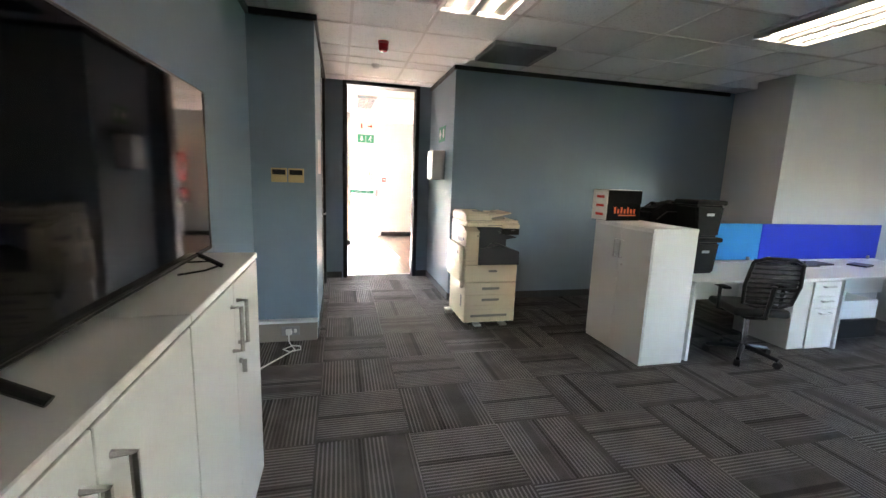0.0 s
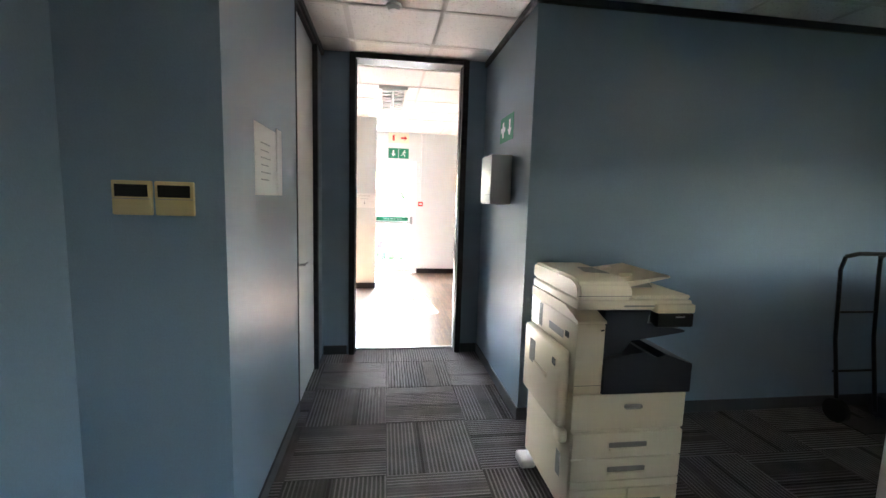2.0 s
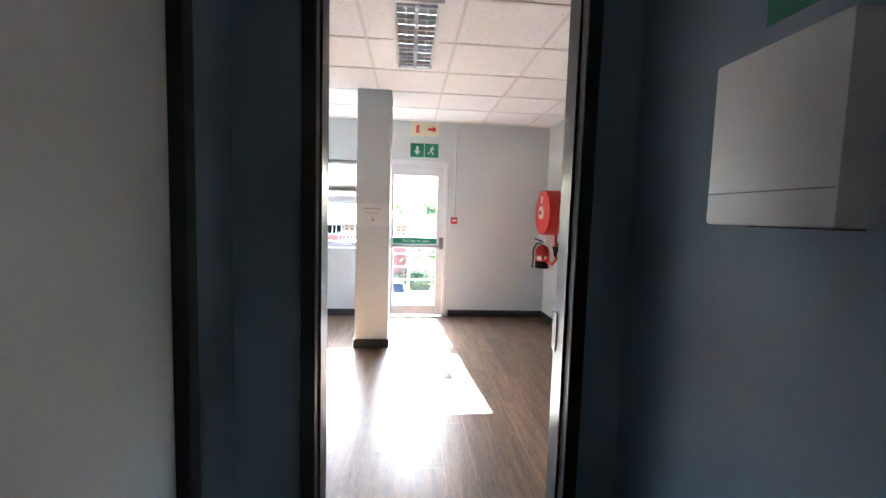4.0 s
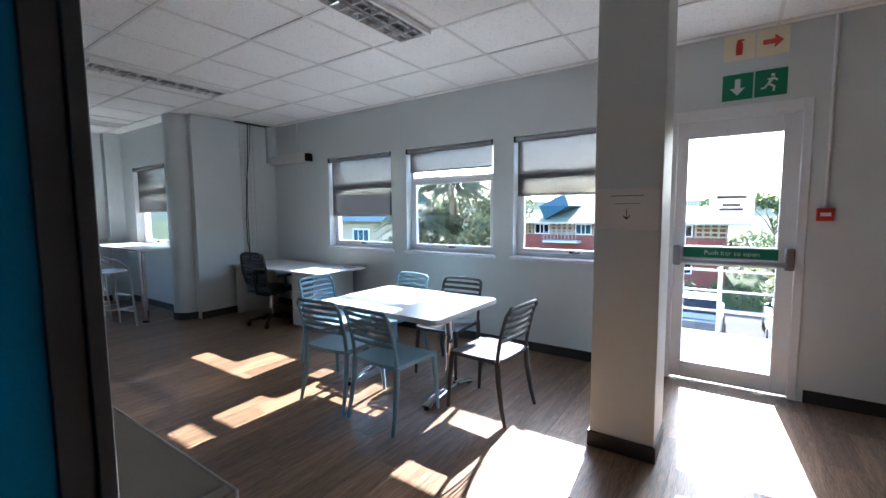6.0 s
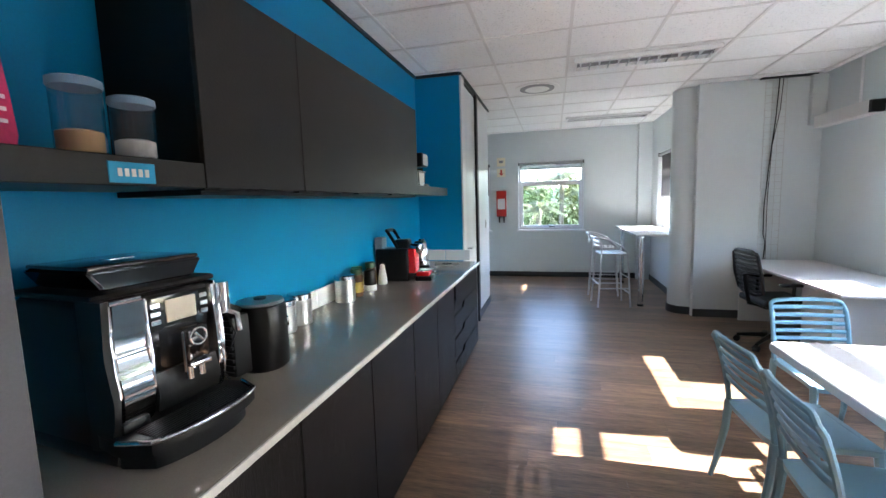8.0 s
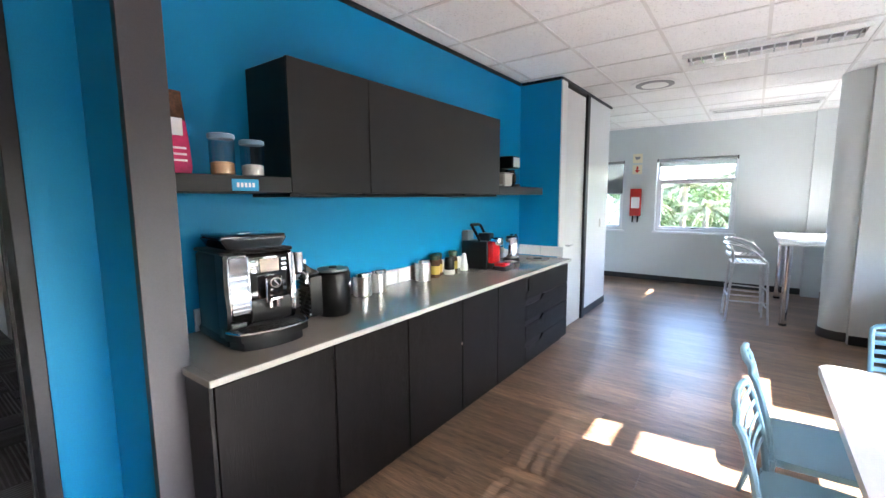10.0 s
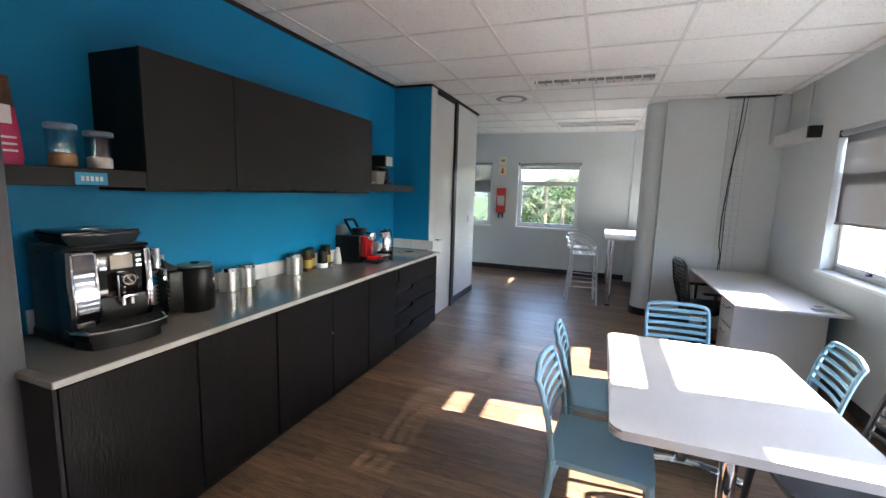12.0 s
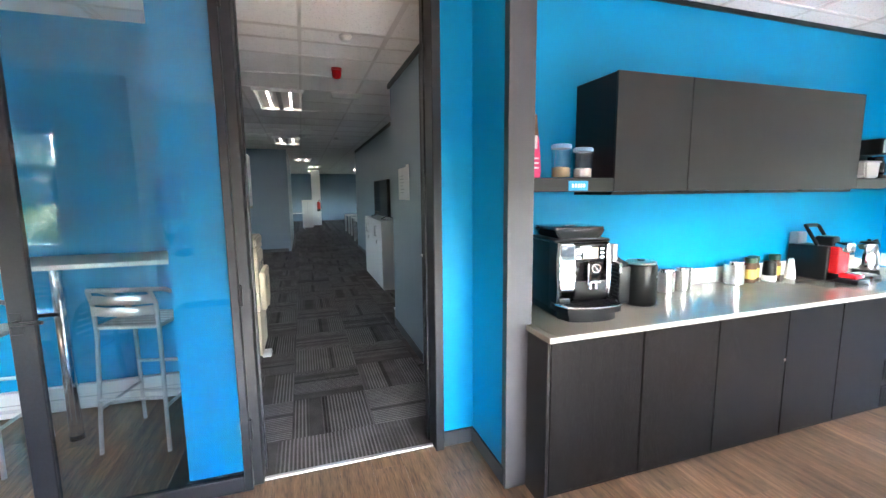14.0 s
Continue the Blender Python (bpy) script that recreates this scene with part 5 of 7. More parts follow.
# Solid black strip stands in for the darkness of an open ceiling gap.
part("ceiling_gap", cube(-5.266, 9.80, 2.855, -5.20, 10.35, 2.868), M_BLACK, ladder)
duct = thing("wall_trunking", "white L-shaped cable trunking with an open end, below the ceiling", "trunking")
part("upright", cube(-5.266, 10.30, 2.30, -5.20, 10.449, 2.86, 0.004, 1), M_KITCHEN, duct)
part("run", cube(-5.20, 10.33, 2.26, -4.345, 10.449, 2.39, 0.004, 1), M_WHITE, duct)
# Black block paints the shaded inside of the channel; nothing is hollow here.
part("open_end", cube(-4.344, 10.335, 2.268, -4.30, 10.445, 2.382, 0.003, 1), M_BLACK, duct)
conduit = thing("conduit", "white conduit pipe from the ceiling to the trunking", "pipe")
part("pipe", rod(bmesh.new(), (-4.64, 10.437, 2.40), (-4.64, 10.437, 2.865), 0.012), M_WHITEFRAME, conduit)

alarm_pipe = thing("conduit", "white conduit pipe from the ceiling to a call point", "pipe")
part("pipe", rod(bmesh.new(), (1.485, 10.437, 1.50), (1.485, 10.437, 2.865), 0.012), M_WHITEFRAME, alarm_pipe)
for z in (1.95, 2.5):
    part("saddle", cube(1.465, 10.43, z, 1.505, 10.452, z + 0.018, 0.003, 1), M_WHITEFRAME, alarm_pipe)
mcp = thing("call_point", "red fire alarm call point on the wall", "alarm", pose(1.485, 10.45, 1.45))
part("case", cube(-0.048, -0.05, -0.048, 0.048, 0.0, 0.048, 0.006, 2), M_RED, mcp)
part("window", cube(-0.03, -0.053, -0.012, 0.03, -0.05, 0.015, 0.001, 1), M_PAPER, mcp)


def wall_sign(name, m, w, h, plate, label, marks):
    """A flat sign plate with raised marks. Local x to the right, z up, y into the wall."""
    s = thing(name, label, "sign", m)
    part("plate", cube(-w / 2, -0.004, -h / 2, w / 2, 0.0, h / 2, 0.001, 1), plate, s)
    for out, mat in marks:
        part("mark", prism(bmesh.new(), out, "y", -0.0058, -0.0042), mat, s, smooth=False)
    return s


ARROW = [(-0.06, -0.018), (0.01, -0.018), (0.01, -0.05), (0.065, 0.0), (0.01, 0.05), (0.01, 0.018), (-0.06, 0.018)]
DOWN = [(y, -x) for x, y in ARROW]
BOTTLE = [(-0.022, -0.06), (0.022, -0.06), (0.022, 0.025), (0.012, 0.04), (0.03, 0.045), (0.03, 0.056), (-0.012, 0.058), (-0.022, 0.025)]
RUNNER = [[(0.0, 0.045), (0.022, 0.045), (0.022, 0.065), (0.0, 0.065)], [(-0.03, 0.03), (0.02, 0.04), (0.045, 0.015), (0.035, 0.008), (0.015, 0.022), (-0.002, -0.005), (0.03, -0.03), (0.025, -0.065), (0.012, -0.065), (0.014, -0.035), (-0.018, -0.015), (-0.03, -0.04), (-0.06, -0.045), (-0.06, -0.033), (-0.038, -0.028), (-0.02, 0.0), (-0.012, 0.022)]]
wall_sign("fire_sign", pose(0.915, 10.45, 2.765), 0.20, 0.20, M_SIGNCREAM, "cream fire extinguisher sign above the exit door", [(BOTTLE, M_SIGNRED)])
wall_sign("arrow_sign", pose(1.125, 10.45, 2.765), 0.20, 0.20, M_SIGNCREAM, "cream sign with a red arrow above the exit door", [(ARROW, M_SIGNRED)])
wall_sign("exit_arrow_sign", pose(0.915, 10.45, 2.46), 0.20, 0.20, M_SIGNGREEN, "green exit sign with a white arrow above the exit door", [(DOWN, M_PAPER)])
wall_sign("exit_sign", pose(1.125, 10.45, 2.46), 0.20, 0.20, M_SIGNGREEN, "green running-figure exit sign above the exit door", [(o, M_PAPER) for o in RUNNER])
THIN_ARROW = [(-0.002, 0.03), (-0.002, -0.02), (-0.018, -0.005), (-0.021, -0.009), (0.0, -0.032), (0.021, -0.009), (0.018, -0.005), (0.002, -0.02), (0.002, 0.03)]
col_sign = wall_sign("column_notice", pose(0.418, 8.93, 1.50), 0.35, 0.235, M_PAPER, "white framed notice with a small arrow on the column", [([(x, z - 0.03) for x, z in THIN_ARROW], M_BLACK), ([(-0.09, 0.075), (0.09, 0.075), (0.09, 0.081), (-0.09, 0.081)], M_GREYPL), ([(-0.07, 0.03), (0.07, 0.03), (0.07, 0.034), (-0.07, 0.034)], M_GREYPL)])
part("frame", bars(bmesh.new(), -0.178, -0.12, 0.178, 0.12, 0.008, -0.008, 0.0, 0.002), M_WHITEFRAME, col_sign)

hose_sign = wall_sign("hose_sign", pose(2.885, 9.80, 2.21, 0, 0, -90), 0.17, 0.25, M_PAPER, "white and red fire hose sign on the wall", [([(0.07 * math.cos(a * 0.524), 0.015 + 0.09 * math.sin(a * 0.524)) for a in range(12)], M_SIGNRED)])

reel = thing("hose_reel", "red fire hose reel with coiled red hose on the wall", "hose reel", pose(2.885, 9.82, 1.60))
drum = part("drum", rod(bmesh.new(), (-0.24, 0, 0), (-0.06, 0, 0), 0.17, seg=40), M_RED, reel)
for x in (-0.26, -0.06):
    part("flange", rod(bmesh.new(), (x, 0, 0), (x + 0.018, 0, 0), 0.305, seg=48), M_RED, reel)
for r in (0.215, 0.252, 0.288):
    for k in range(5):
        x = -0.215 + 0.032 * k
        part("hose_turn", tube(bmesh.new(), [(x, r * math.cos(2 * math.pi * i / 40), r * math.sin(2 * math.pi * i / 40)) for i in range(40)], 0.017, 8, closed=True), M_RED, reel)
part("hub", rod(bmesh.new(), (-0.285, 0, 0), (-0.258, 0, 0), 0.085, seg=28), M_PAPER, reel)
part("hub_cap", rod(bmesh.new(), (-0.295, 0, 0), (-0.284, 0, 0), 0.03, seg=20), M_BLACK, reel)
part("instruction_mark", prism(bmesh.new(), [(0.03, 0.12), (0.06, 0.13), (0.08, 0.23), (0.05, 0.23), (0.035, 0.18), (0.0, 0.22), (-0.02, 0.21), (0.02, 0.15)], "x", -0.2635, -0.261), M_PAPER, reel, smooth=False)
part("wall_bracket", cube(-0.06, -0.06, -0.12, 0.0, 0.06, 0.12, 0.006, 1), M_RED, reel)
part("hose_tail", tube(bmesh.new(), [(-0.17, -0.26, -0.10), (-0.15, -0.26, -0.28), (-0.12, -0.20, -0.45), (-0.09, -0.15, -0.62), (-0.10, -0.04, -0.70), (-0.11, 0.10, -0.70), (-0.10, 0.16, -0.62)], 0.019, 8), M_RED, reel)
part("nozzle", rod(bmesh.new(), (-0.10, -0.17, -0.52), (-0.06, -0.16, -0.36), 0.022, 0.012), M_BLACK, reel)
part("valve", rod(bmesh.new(), (-0.05, -0.15, -0.30), (-0.05, -0.02, -0.30), 0.018), M_STEEL, reel)


def extinguisher(m, h, r, label, horn):
    e = thing("fire_extinguisher", label, "fire extinguisher", m, "fire extinguishers")
    part("cylinder", lathe(bmesh.new(), [(r * 0.93, 0), (r, 0.012), (r, h - r * 0.9), (r * 0.8, h - r * 0.35), (r * 0.35, h - 0.01), (0.022, h)], 28), M_RED, e)
    part("valve", cube(-0.02, -0.02, h, 0.02, 0.02, h + 0.045, 0.005, 2), M_STEEL, e)
    part("lever", tube(bmesh.new(), [(0.02, 0, h + 0.035), (-0.05, 0, h + 0.06), (-0.12, 0, h + 0.085)], 0.010, 8), M_BLACK, e)
    for a0, z0, z1, mat in ((-2.75, 0.34, 0.50, M_PAPER), (-2.75, 0.52, 0.56, M_GREYPL), (-1.55, 0.40, 0.52, M_PAPER)):
        bm = bmesh.new()
        arc = [(math.cos(a0 + 0.16 * i) * (r + 0.0012), math.sin(a0 + 0.16 * i) * (r + 0.0012)) for i in range(6)]
        low, high = [bm.verts.new((x, y, h * z0)) for x, y in arc], [bm.verts.new((x, y, h * z1)) for x, y in arc]
        for i in range(5):
            bm.faces.new((low[i], low[i + 1], high[i + 1], high[i]))
        part("label_plate", bm, mat, e)
    if horn:
        part("horn", lathe(bmesh.new(), [(0.012, 0), (0.02, 0.03), (0.042, 0.13), (0.045, 0.14)], 20, (-0.10, 0.05, h - 0.02)), M_BLACK, e)
        part("horn_arm", tube(bmesh.new(), [(0, 0, h + 0.03), (-0.08, 0.045, h + 0.035), (-0.10, 0.05, h)], 0.009, 8), M_STEEL, e)
    else:
        part("boot", rod(bmesh.new(), (0, 0, -0.004), (0, 0, 0.10), r * 1.03, seg=28), M_BLACK, e)
        part("hose", tube(bmesh.new(), [(0, 0, h + 0.02), (-0.07, 0.08, h + 0.01), (-0.10, 0.13, h - 0.10), (-0.09, 0.14, h - 0.26), (-0.10, 0.15, h - 0.36)], 0.011, 8), M_BLACK, e)
    part("hanger", cube(r * 0.7, -0.02, h * 0.7, 0.10, 0.02, h * 0.78, 0.002, 1), M_STEEL, e)
    return e


extinguisher(pose(2.775, 10.20, 0.80), 0.34, 0.095, "squat red fire extinguisher with a black base, hung on the wall", False)
extinguisher(pose(2.80, 9.40, 0.52), 0.53, 0.065, "slim red gas fire extinguisher hung on the wall", True)

blanket = thing("fire_blanket", "red fire blanket pouch with black pull tabs on the wall", "fire blanket", pose(-7.976, 6.45, 1.48))
part("pouch", cube(0.0, -0.10, -0.26, 0.05, 0.10, 0.26, 0.012, 2), M_RED, blanket)
part("label_plate", cube(0.05, -0.075, -0.11, 0.0515, 0.075, 0.10), M_PAPER, blanket)
for y in (-0.045, 0.045):
    part("pull_tab", cube(0.015, y - 0.015, -0.38, 0.022, y + 0.015, -0.255, 0.002, 1), M_BLACK, blanket)
wall_sign("blanket_sign", pose(-7.976, 6.45, 2.31, 0, 0, 90), 0.17, 0.17, M_SIGNCREAM, "cream fire blanket sign on the wall", [([(-0.05, 0.03), (0.05, 0.03), (0.03, -0.02), (-0.03, -0.02)], M_GREYPL)])
wall_sign("blanket_arrow", pose(-7.976, 6.45, 2.10, 0, 0, 90), 0.17, 0.17, M_SIGNCREAM, "cream sign with a red down arrow on the wall", [(DOWN, M_SIGNRED)])

# ---- ceiling fittings ----
M_TUBE_ON = lamp_material("fluorescent_tube", (1.0, 0.85, 0.64), 0.42)


def luminaire(m, w, l, lit, label):
    """Recessed fluorescent fitting: white body, mirrored reflectors, tubes and cross blades. Long side along y."""
    f = thing("ceiling_light", label, "ceiling light", m, "office ceiling lights" if lit else "kitchen ceiling lights")
    part("frame", bars_flat(w, l), M_TBAR, f)
    n = 2
    cw = (w - 0.05) / n
    for k in range(n):
        x = -w / 2 + 0.025 + cw * (k + 0.5)
        bm = bmesh.new()
        prism(bm, [(x - cw * 0.40, -0.008), (x - cw * 0.25, -0.004), (x + cw * 0.25, -0.004), (x + cw * 0.40, -0.008), (x + cw * 0.40, -0.002), (x - cw * 0.40, -0.002)], "y", -l / 2 + 0.03, l / 2 - 0.03)
        part("reflector", bm, M_STEEL, f)
        part("tube", rod(bmesh.new(), (x, -l / 2 + 0.04, -0.016), (x, l / 2 - 0.04, -0.016), 0.008, seg=10), M_TUBE_ON if lit else M_WHITEFRAME, f)
        if not lit:
            for i in range(14):
                y = -l / 2 + 0.06 + (l - 0.12) * i / 13
                # White blades between chrome ones paint the bright checks of mirrored louvres.
                part("louvre_blade", cube(x - cw * 0.40, y - 0.006, -0.040, x + cw * 0.40, y + 0.006, -0.008), M_CHROME if i % 2 else M_WHITEFRAME, f)
    part("spine", cube(-cw * 0.10, -l / 2 + 0.03, -0.034, cw * 0.10, l / 2 - 0.03, -0.002), M_GREYPL, f)
    return f


def bars_flat(w, l):
    bm = bmesh.new()
    t = 0.022
    for x in (-w / 2, w / 2 - t):
        box(bm, x, -l / 2, -0.036, x + t, l / 2, 0.0)
    for y in (-l / 2, l / 2 - t):
        box(bm, -w / 2 + t, y, -0.035, w / 2 - t, y + t, -0.001)
    return bm


KL = "recessed fluorescent ceiling light with mirrored louvres, switched off"
luminaire(pose(-1.16, 8.34, 2.8645), 0.30, 1.25, False, KL)
luminaire(pose(-3.90, 8.29, 2.8645), 0.30, 1.25, False, KL)
luminaire(pose(0.84, 7.50, 2.8645), 0.34, 1.20, False, KL)
luminaire(pose(4.6, 7.4, 2.8645), 0.30, 1.25, False, KL)
OL = "recessed fluorescent office ceiling light with two tubes, switched on"
for x, y in ((1.40, 2.25), (1.45, -2.2), (1.10, -7.6), (0.6, -11.5), (0.6, -15.0), (-1.6, -9.5), (-1.6, -13.5), (4.15, 1.95), (6.9, 1.95), (4.15, -1.6), (6.9, -1.6)):
    luminaire(pose(x, y, 2.8645), 0.58, 1.20, True, OL)

slot = thing("ceiling_vent", "long slot diffuser in the kitchen ceiling", "ceiling vent", pose(-6.88, 8.30, 2.8655))
part("frame", bars_flat(0.30, 1.28), M_TBAR, slot)
for k in range(4):
    part("slat", cube(-0.12 + 0.065 * k, -0.60, -0.025, -0.08 + 0.065 * k, 0.60, -0.004), M_TBAR if k % 2 else M_GREYPL, slot)
diff = thing("air_diffuser", "round white ceiling air diffuser", "ceiling vent", pose(-4.68, 7.28, 2.8655))
for k, r in enumerate((0.26, 0.20, 0.14, 0.08)):
    bm = bmesh.new()
    lathe(bm, [(r - 0.045, -0.012 - 0.008 * k), (r, -0.012 - 0.006 * k), (r, -0.004), (r - 0.045, -0.005)], 40)
    # Second ring is grey to paint the thin shadow gap of the white diffuser.
    part("ring", bm, M_GREYPL if k == 1 else M_TBAR, diff)
part("plate", cube(-0.32, -0.32, -0.0035, 0.32, 0.32, -0.001), M_TBAR, diff)
grille = thing("return_grille", "dark slatted return-air grille in the office ceiling", "ceiling vent", pose(2.14, 3.75, 2.8655))
part("frame", bars_flat(0.64, 0.64), M_GREYPL, grille)
part("backing", cube(-0.30, -0.30, -0.006, 0.30, 0.30, -0.001), M_SKIRT, grille)
for k in range(16):
    y = -0.285 + 0.038 * k
    part("slat", cube(-0.295, y - 0.008, -0.024, 0.295, y + 0.008, -0.019), M_GREYPL, grille)
siren = thing("alarm_sounder", "red fire alarm sounder on the office ceiling", "alarm", pose(0.80, 3.86, 2.8655))
part("base", rod(bmesh.new(), (0, 0, -0.025), (0, 0, 0), 0.052, seg=24), M_RED, siren)
part("dome", lathe(bmesh.new(), [(0.02, -0.10), (0.038, -0.092), (0.046, -0.07), (0.048, -0.026)], 24), M_REDPL, siren)
elight = thing("emergency_light", "slim white emergency light on the office ceiling", "emergency light", pose(0.60, 2.76, 2.8655))
part("case", cube(-0.18, -0.05, -0.045, 0.18, 0.05, 0.0, 0.01, 2), M_WHITE, elight)
part("lens", cube(-0.165, -0.04, -0.055, 0.165, 0.04, -0.044, 0.004, 1), M_PAPER, elight)
for x, y in ((0.80, 4.78), (0.4, -1.5)):
    det = thing("smoke_detector", "white smoke detector on the office ceiling", "detector", pose(x, y, 2.8655), "smoke detectors")
    part("dome", lathe(bmesh.new(), [(0.018, -0.045), (0.035, -0.04), (0.045, -0.022), (0.052, -0.018), (0.052, 0.0)], 24), M_WHITE, det)

# ---- office: passage ----
M_AGED = surf("yellowed_plastic", (0.55, 0.42, 0.20), 0.45, var=0.06, fine=220, bump=0.02)
for k, x in enumerate((-0.146, -0.003)):
    th = thing("air_con_controller", "cream air-conditioning controller with a dark display on the wall", "controller", pose(x, 3.385, 1.525), "wall controllers")
    part("case", cube(-0.066, -0.018, -0.062, 0.066, 0.0, 0.062, 0.005, 2), M_AGED, th)
    part("display", cube(-0.055, -0.0195, 0.004, 0.055, -0.017, 0.048, 0.001, 1), M_BLACK, th)
    part("flap_line", cube(-0.064, -0.0188, -0.004, 0.064, -0.0178, -0.002), M_GREYPL, th)
trunk = thing("skirting_trunking", "grey-beige skirting trunking with a socket on the wall", "trunking", pose(0, 0, 0))
M_TRUNK = surf("grey_beige_trunking", (0.24, 0.225, 0.195), 0.5, var=0.06, bump=0.01)
part("channel", cube(-0.373, 3.32, 0.0, 0.163, 3.383, 0.175, 0.004, 1), M_TRUNK, trunk)
part("top_edge", cube(-0.373, 3.313, 0.176, 0.165, 3.383, 0.20, 0.003, 1), M_WHITEFRAME, trunk)
part("socket_plate", cube(-0.155, 3.306, 0.062, 0.005, 3.314, 0.15, 0.003, 1), M_GREYPL, trunk)
plug = thing("plug", "white plug with a coiled white cable on the carpet", "plug", pose(0, 0, 0))
part("body", cube(-0.115, 3.27, 0.075, -0.06, 3.305, 0.13, 0.010, 2), M_WHITE, plug)
part("switch", cube(-0.045, 3.298, 0.09, -0.02, 3.3055, 0.125, 0.002, 1), M_WHITE, plug)
part("cable", tube(bmesh.new(), [(-0.088, 3.275, 0.08), (-0.085, 3.25, 0.03), (-0.06, 3.20, 0.006), (0.02, 3.18, 0.006), (0.03, 3.10, 0.006), (-0.06, 3.06, 0.006), (-0.12, 3.12, 0.007), (-0.05, 3.18, 0.010), (-0.02, 3.10, 0.006), (-0.12, 2.95, 0.006), (-0.25, 2.75, 0.006), (-0.30, 2.45, 0.006), (-0.28, 2.10, 0.006)], 0.006, 8), M_WHITE, plug)
sheet = thing("wall_poster", "white paper notice in a plastic sleeve on the passage wall", "notice", pose(0.165, 4.00, 1.715))
part("paper", cube(0.001, -0.245, -0.168, 0.0025, 0.24, 0.168), M_PAPER, sheet)
part("sleeve_fold", cube(0.003, 0.135, -0.168, 0.009, 0.24, 0.19, 0.002, 1), M_PAPER, sheet)
for k in range(6):
    part("print_line", cube(0.0027, -0.15, 0.08 - 0.035 * k, 0.0033, 0.02 - 0.03 * (k % 2), 0.086 - 0.035 * k), M_GREYPL, sheet)
disp = thing("towel_dispenser", "white paper towel dispenser on the passage wall", "dispenser", pose(1.715, 5.03, 1.72))
part("case", cube(-0.163, -0.16, -0.19, 0.0, 0.16, 0.185, 0.008, 2), M_WHITE, disp)
part("front_seam", cube(-0.165, -0.155, -0.12, -0.1625, 0.155, -0.117), M_GREYPL, disp)
part("slot", cube(-0.10, -0.10, -0.194, -0.03, 0.10, -0.189), M_BLACK, disp)
CROSS = [(-0.02, -0.06), (0.02, -0.06), (0.02, -0.02), (0.06, -0.02), (0.06, 0.02), (0.02, 0.02), (0.02, 0.06), (-0.02, 0.06), (-0.02, 0.02), (-0.06, 0.02), (-0.06, -0.02), (-0.02, -0.02)]
wall_sign("first_aid_sign", pose(1.715, 5.06, 2.13, 0, 0, -90), 0.36, 0.20, M_SIGNGREEN, "green first aid sign with a white cross and arrow", [([(x - 0.09, z) for x, z in CROSS], M_PAPER), ([(x + 0.09, z) for x, z in DOWN], M_PAPER)])

# ---- office: copier ----
cop = thing("photocopier", "cream multifunction photocopier with four paper trays, on castors", "photocopier", pose(1.92, 3.46, 0) @ Matrix.Diagonal((1, 1, 0.968, 1)))
part("tray_cabinet", cube(-0.285, 0.006, 0.045, 0.285, 0.60, 0.50, 0.008, 2), M_CREAM, cop)
for z0, z1, xs in ((0.365, 0.495, ((-0.283, 0.283),)), (0.245, 0.360, ((-0.283, 0.283),)), (0.20, 0.242, ((-0.283, 0.283),)), (0.05, 0.197, ((-0.283, 0.015), (0.019, 0.283)))):
    for a, b in xs:
        d = part("paper_tray", cube(a, -0.008, z0, b, 0.005, z1, 0.004, 1), M_CREAM, cop)
        if z1 - z0 > 0.1:
            w = (b - a) * (0.17 if len(xs) == 1 else 0.36)
            c = (a + b) / 2 + (0.0 if len(xs) == 1 else (0.03 if a < 0 else -0.05))
            part("grip", cube(c - w, -0.0095, (z0 + z1) / 2 - 0.012, c + w, -0.0075, (z0 + z1) / 2 + 0.014, 0.003, 1), M_TRUNK, d)
            part("grip_lip", cube(c - w, -0.018, (z0 + z1) / 2 - 0.026, c + w, -0.007, (z0 + z1) / 2 - 0.012, 0.003, 1), M_CREAM, d)
part("lower_body", cube(-0.29, 0.0, 0.502, 0.29, 0.60, 0.69, 0.010, 2), M_CREAM, cop)
part("door_recess", cube(-0.03, -0.004, 0.612, 0.06, 0.001, 0.636, 0.010, 2), M_TRUNK, cop)
part("side_column", cube(-0.29, 0.0, 0.691, -0.15, 0.60, 1.04, 0.010, 2), M_CREAM, cop)
part("column_seam", cube(-0.288, -0.0015, 0.735, -0.152, 0.001, 0.738), M_TRUNK, cop)
part("column_lamp", cube(-0.175, -0.002, 1.005, -0.160, 0.001, 1.012), M_BLACK, cop)
part("column_shoulder", prism(bmesh.new(), [(-0.002, 1.041), (0.60, 1.041), (0.60, 1.10), (0.15, 1.10), (0.02, 1.058), (-0.002, 1.053)], "x", -0.29, -0.15), M_CREAM, cop)
part("rear_body", cube(-0.149, 0.33, 0.691, 0.285, 0.60, 1.099, 0.006, 1), M_NAVY, cop)
part("fascia", prism(bmesh.new(), [(-0.149, 0.87), (-0.06, 0.88), (0.0, 0.96), (0.06, 1.02), (0.08, 1.10), (-0.149, 1.10)], "y", 0.02, 0.329), M_NAVY, cop, "dark navy inner housing", smooth=False)
bm = bmesh.new()
prism(bm, [(-0.149, 0.691), (0.30, 0.691), (0.30, 0.835), (0.16, 0.885), (0.12, 0.87), (0.05, 0.90), (-0.149, 0.869)], "y", -0.004, 0.329)
part("output_bin", bm, M_NAVY, cop, "dark navy paper output bin", smooth=False)
part("upper_bin", prism(bmesh.new(), [(0.0, 0.945), (0.14, 0.965), (0.27, 0.985), (0.27, 0.994), (0.12, 1.03), (0.03, 1.035)], "y", 0.03, 0.32), M_NAVY, cop, smooth=False)
part("scanner_deck", cube(-0.288, 0.015, 1.101, 0.288, 0.60, 1.150, 0.012, 3), M_CREAM, cop)
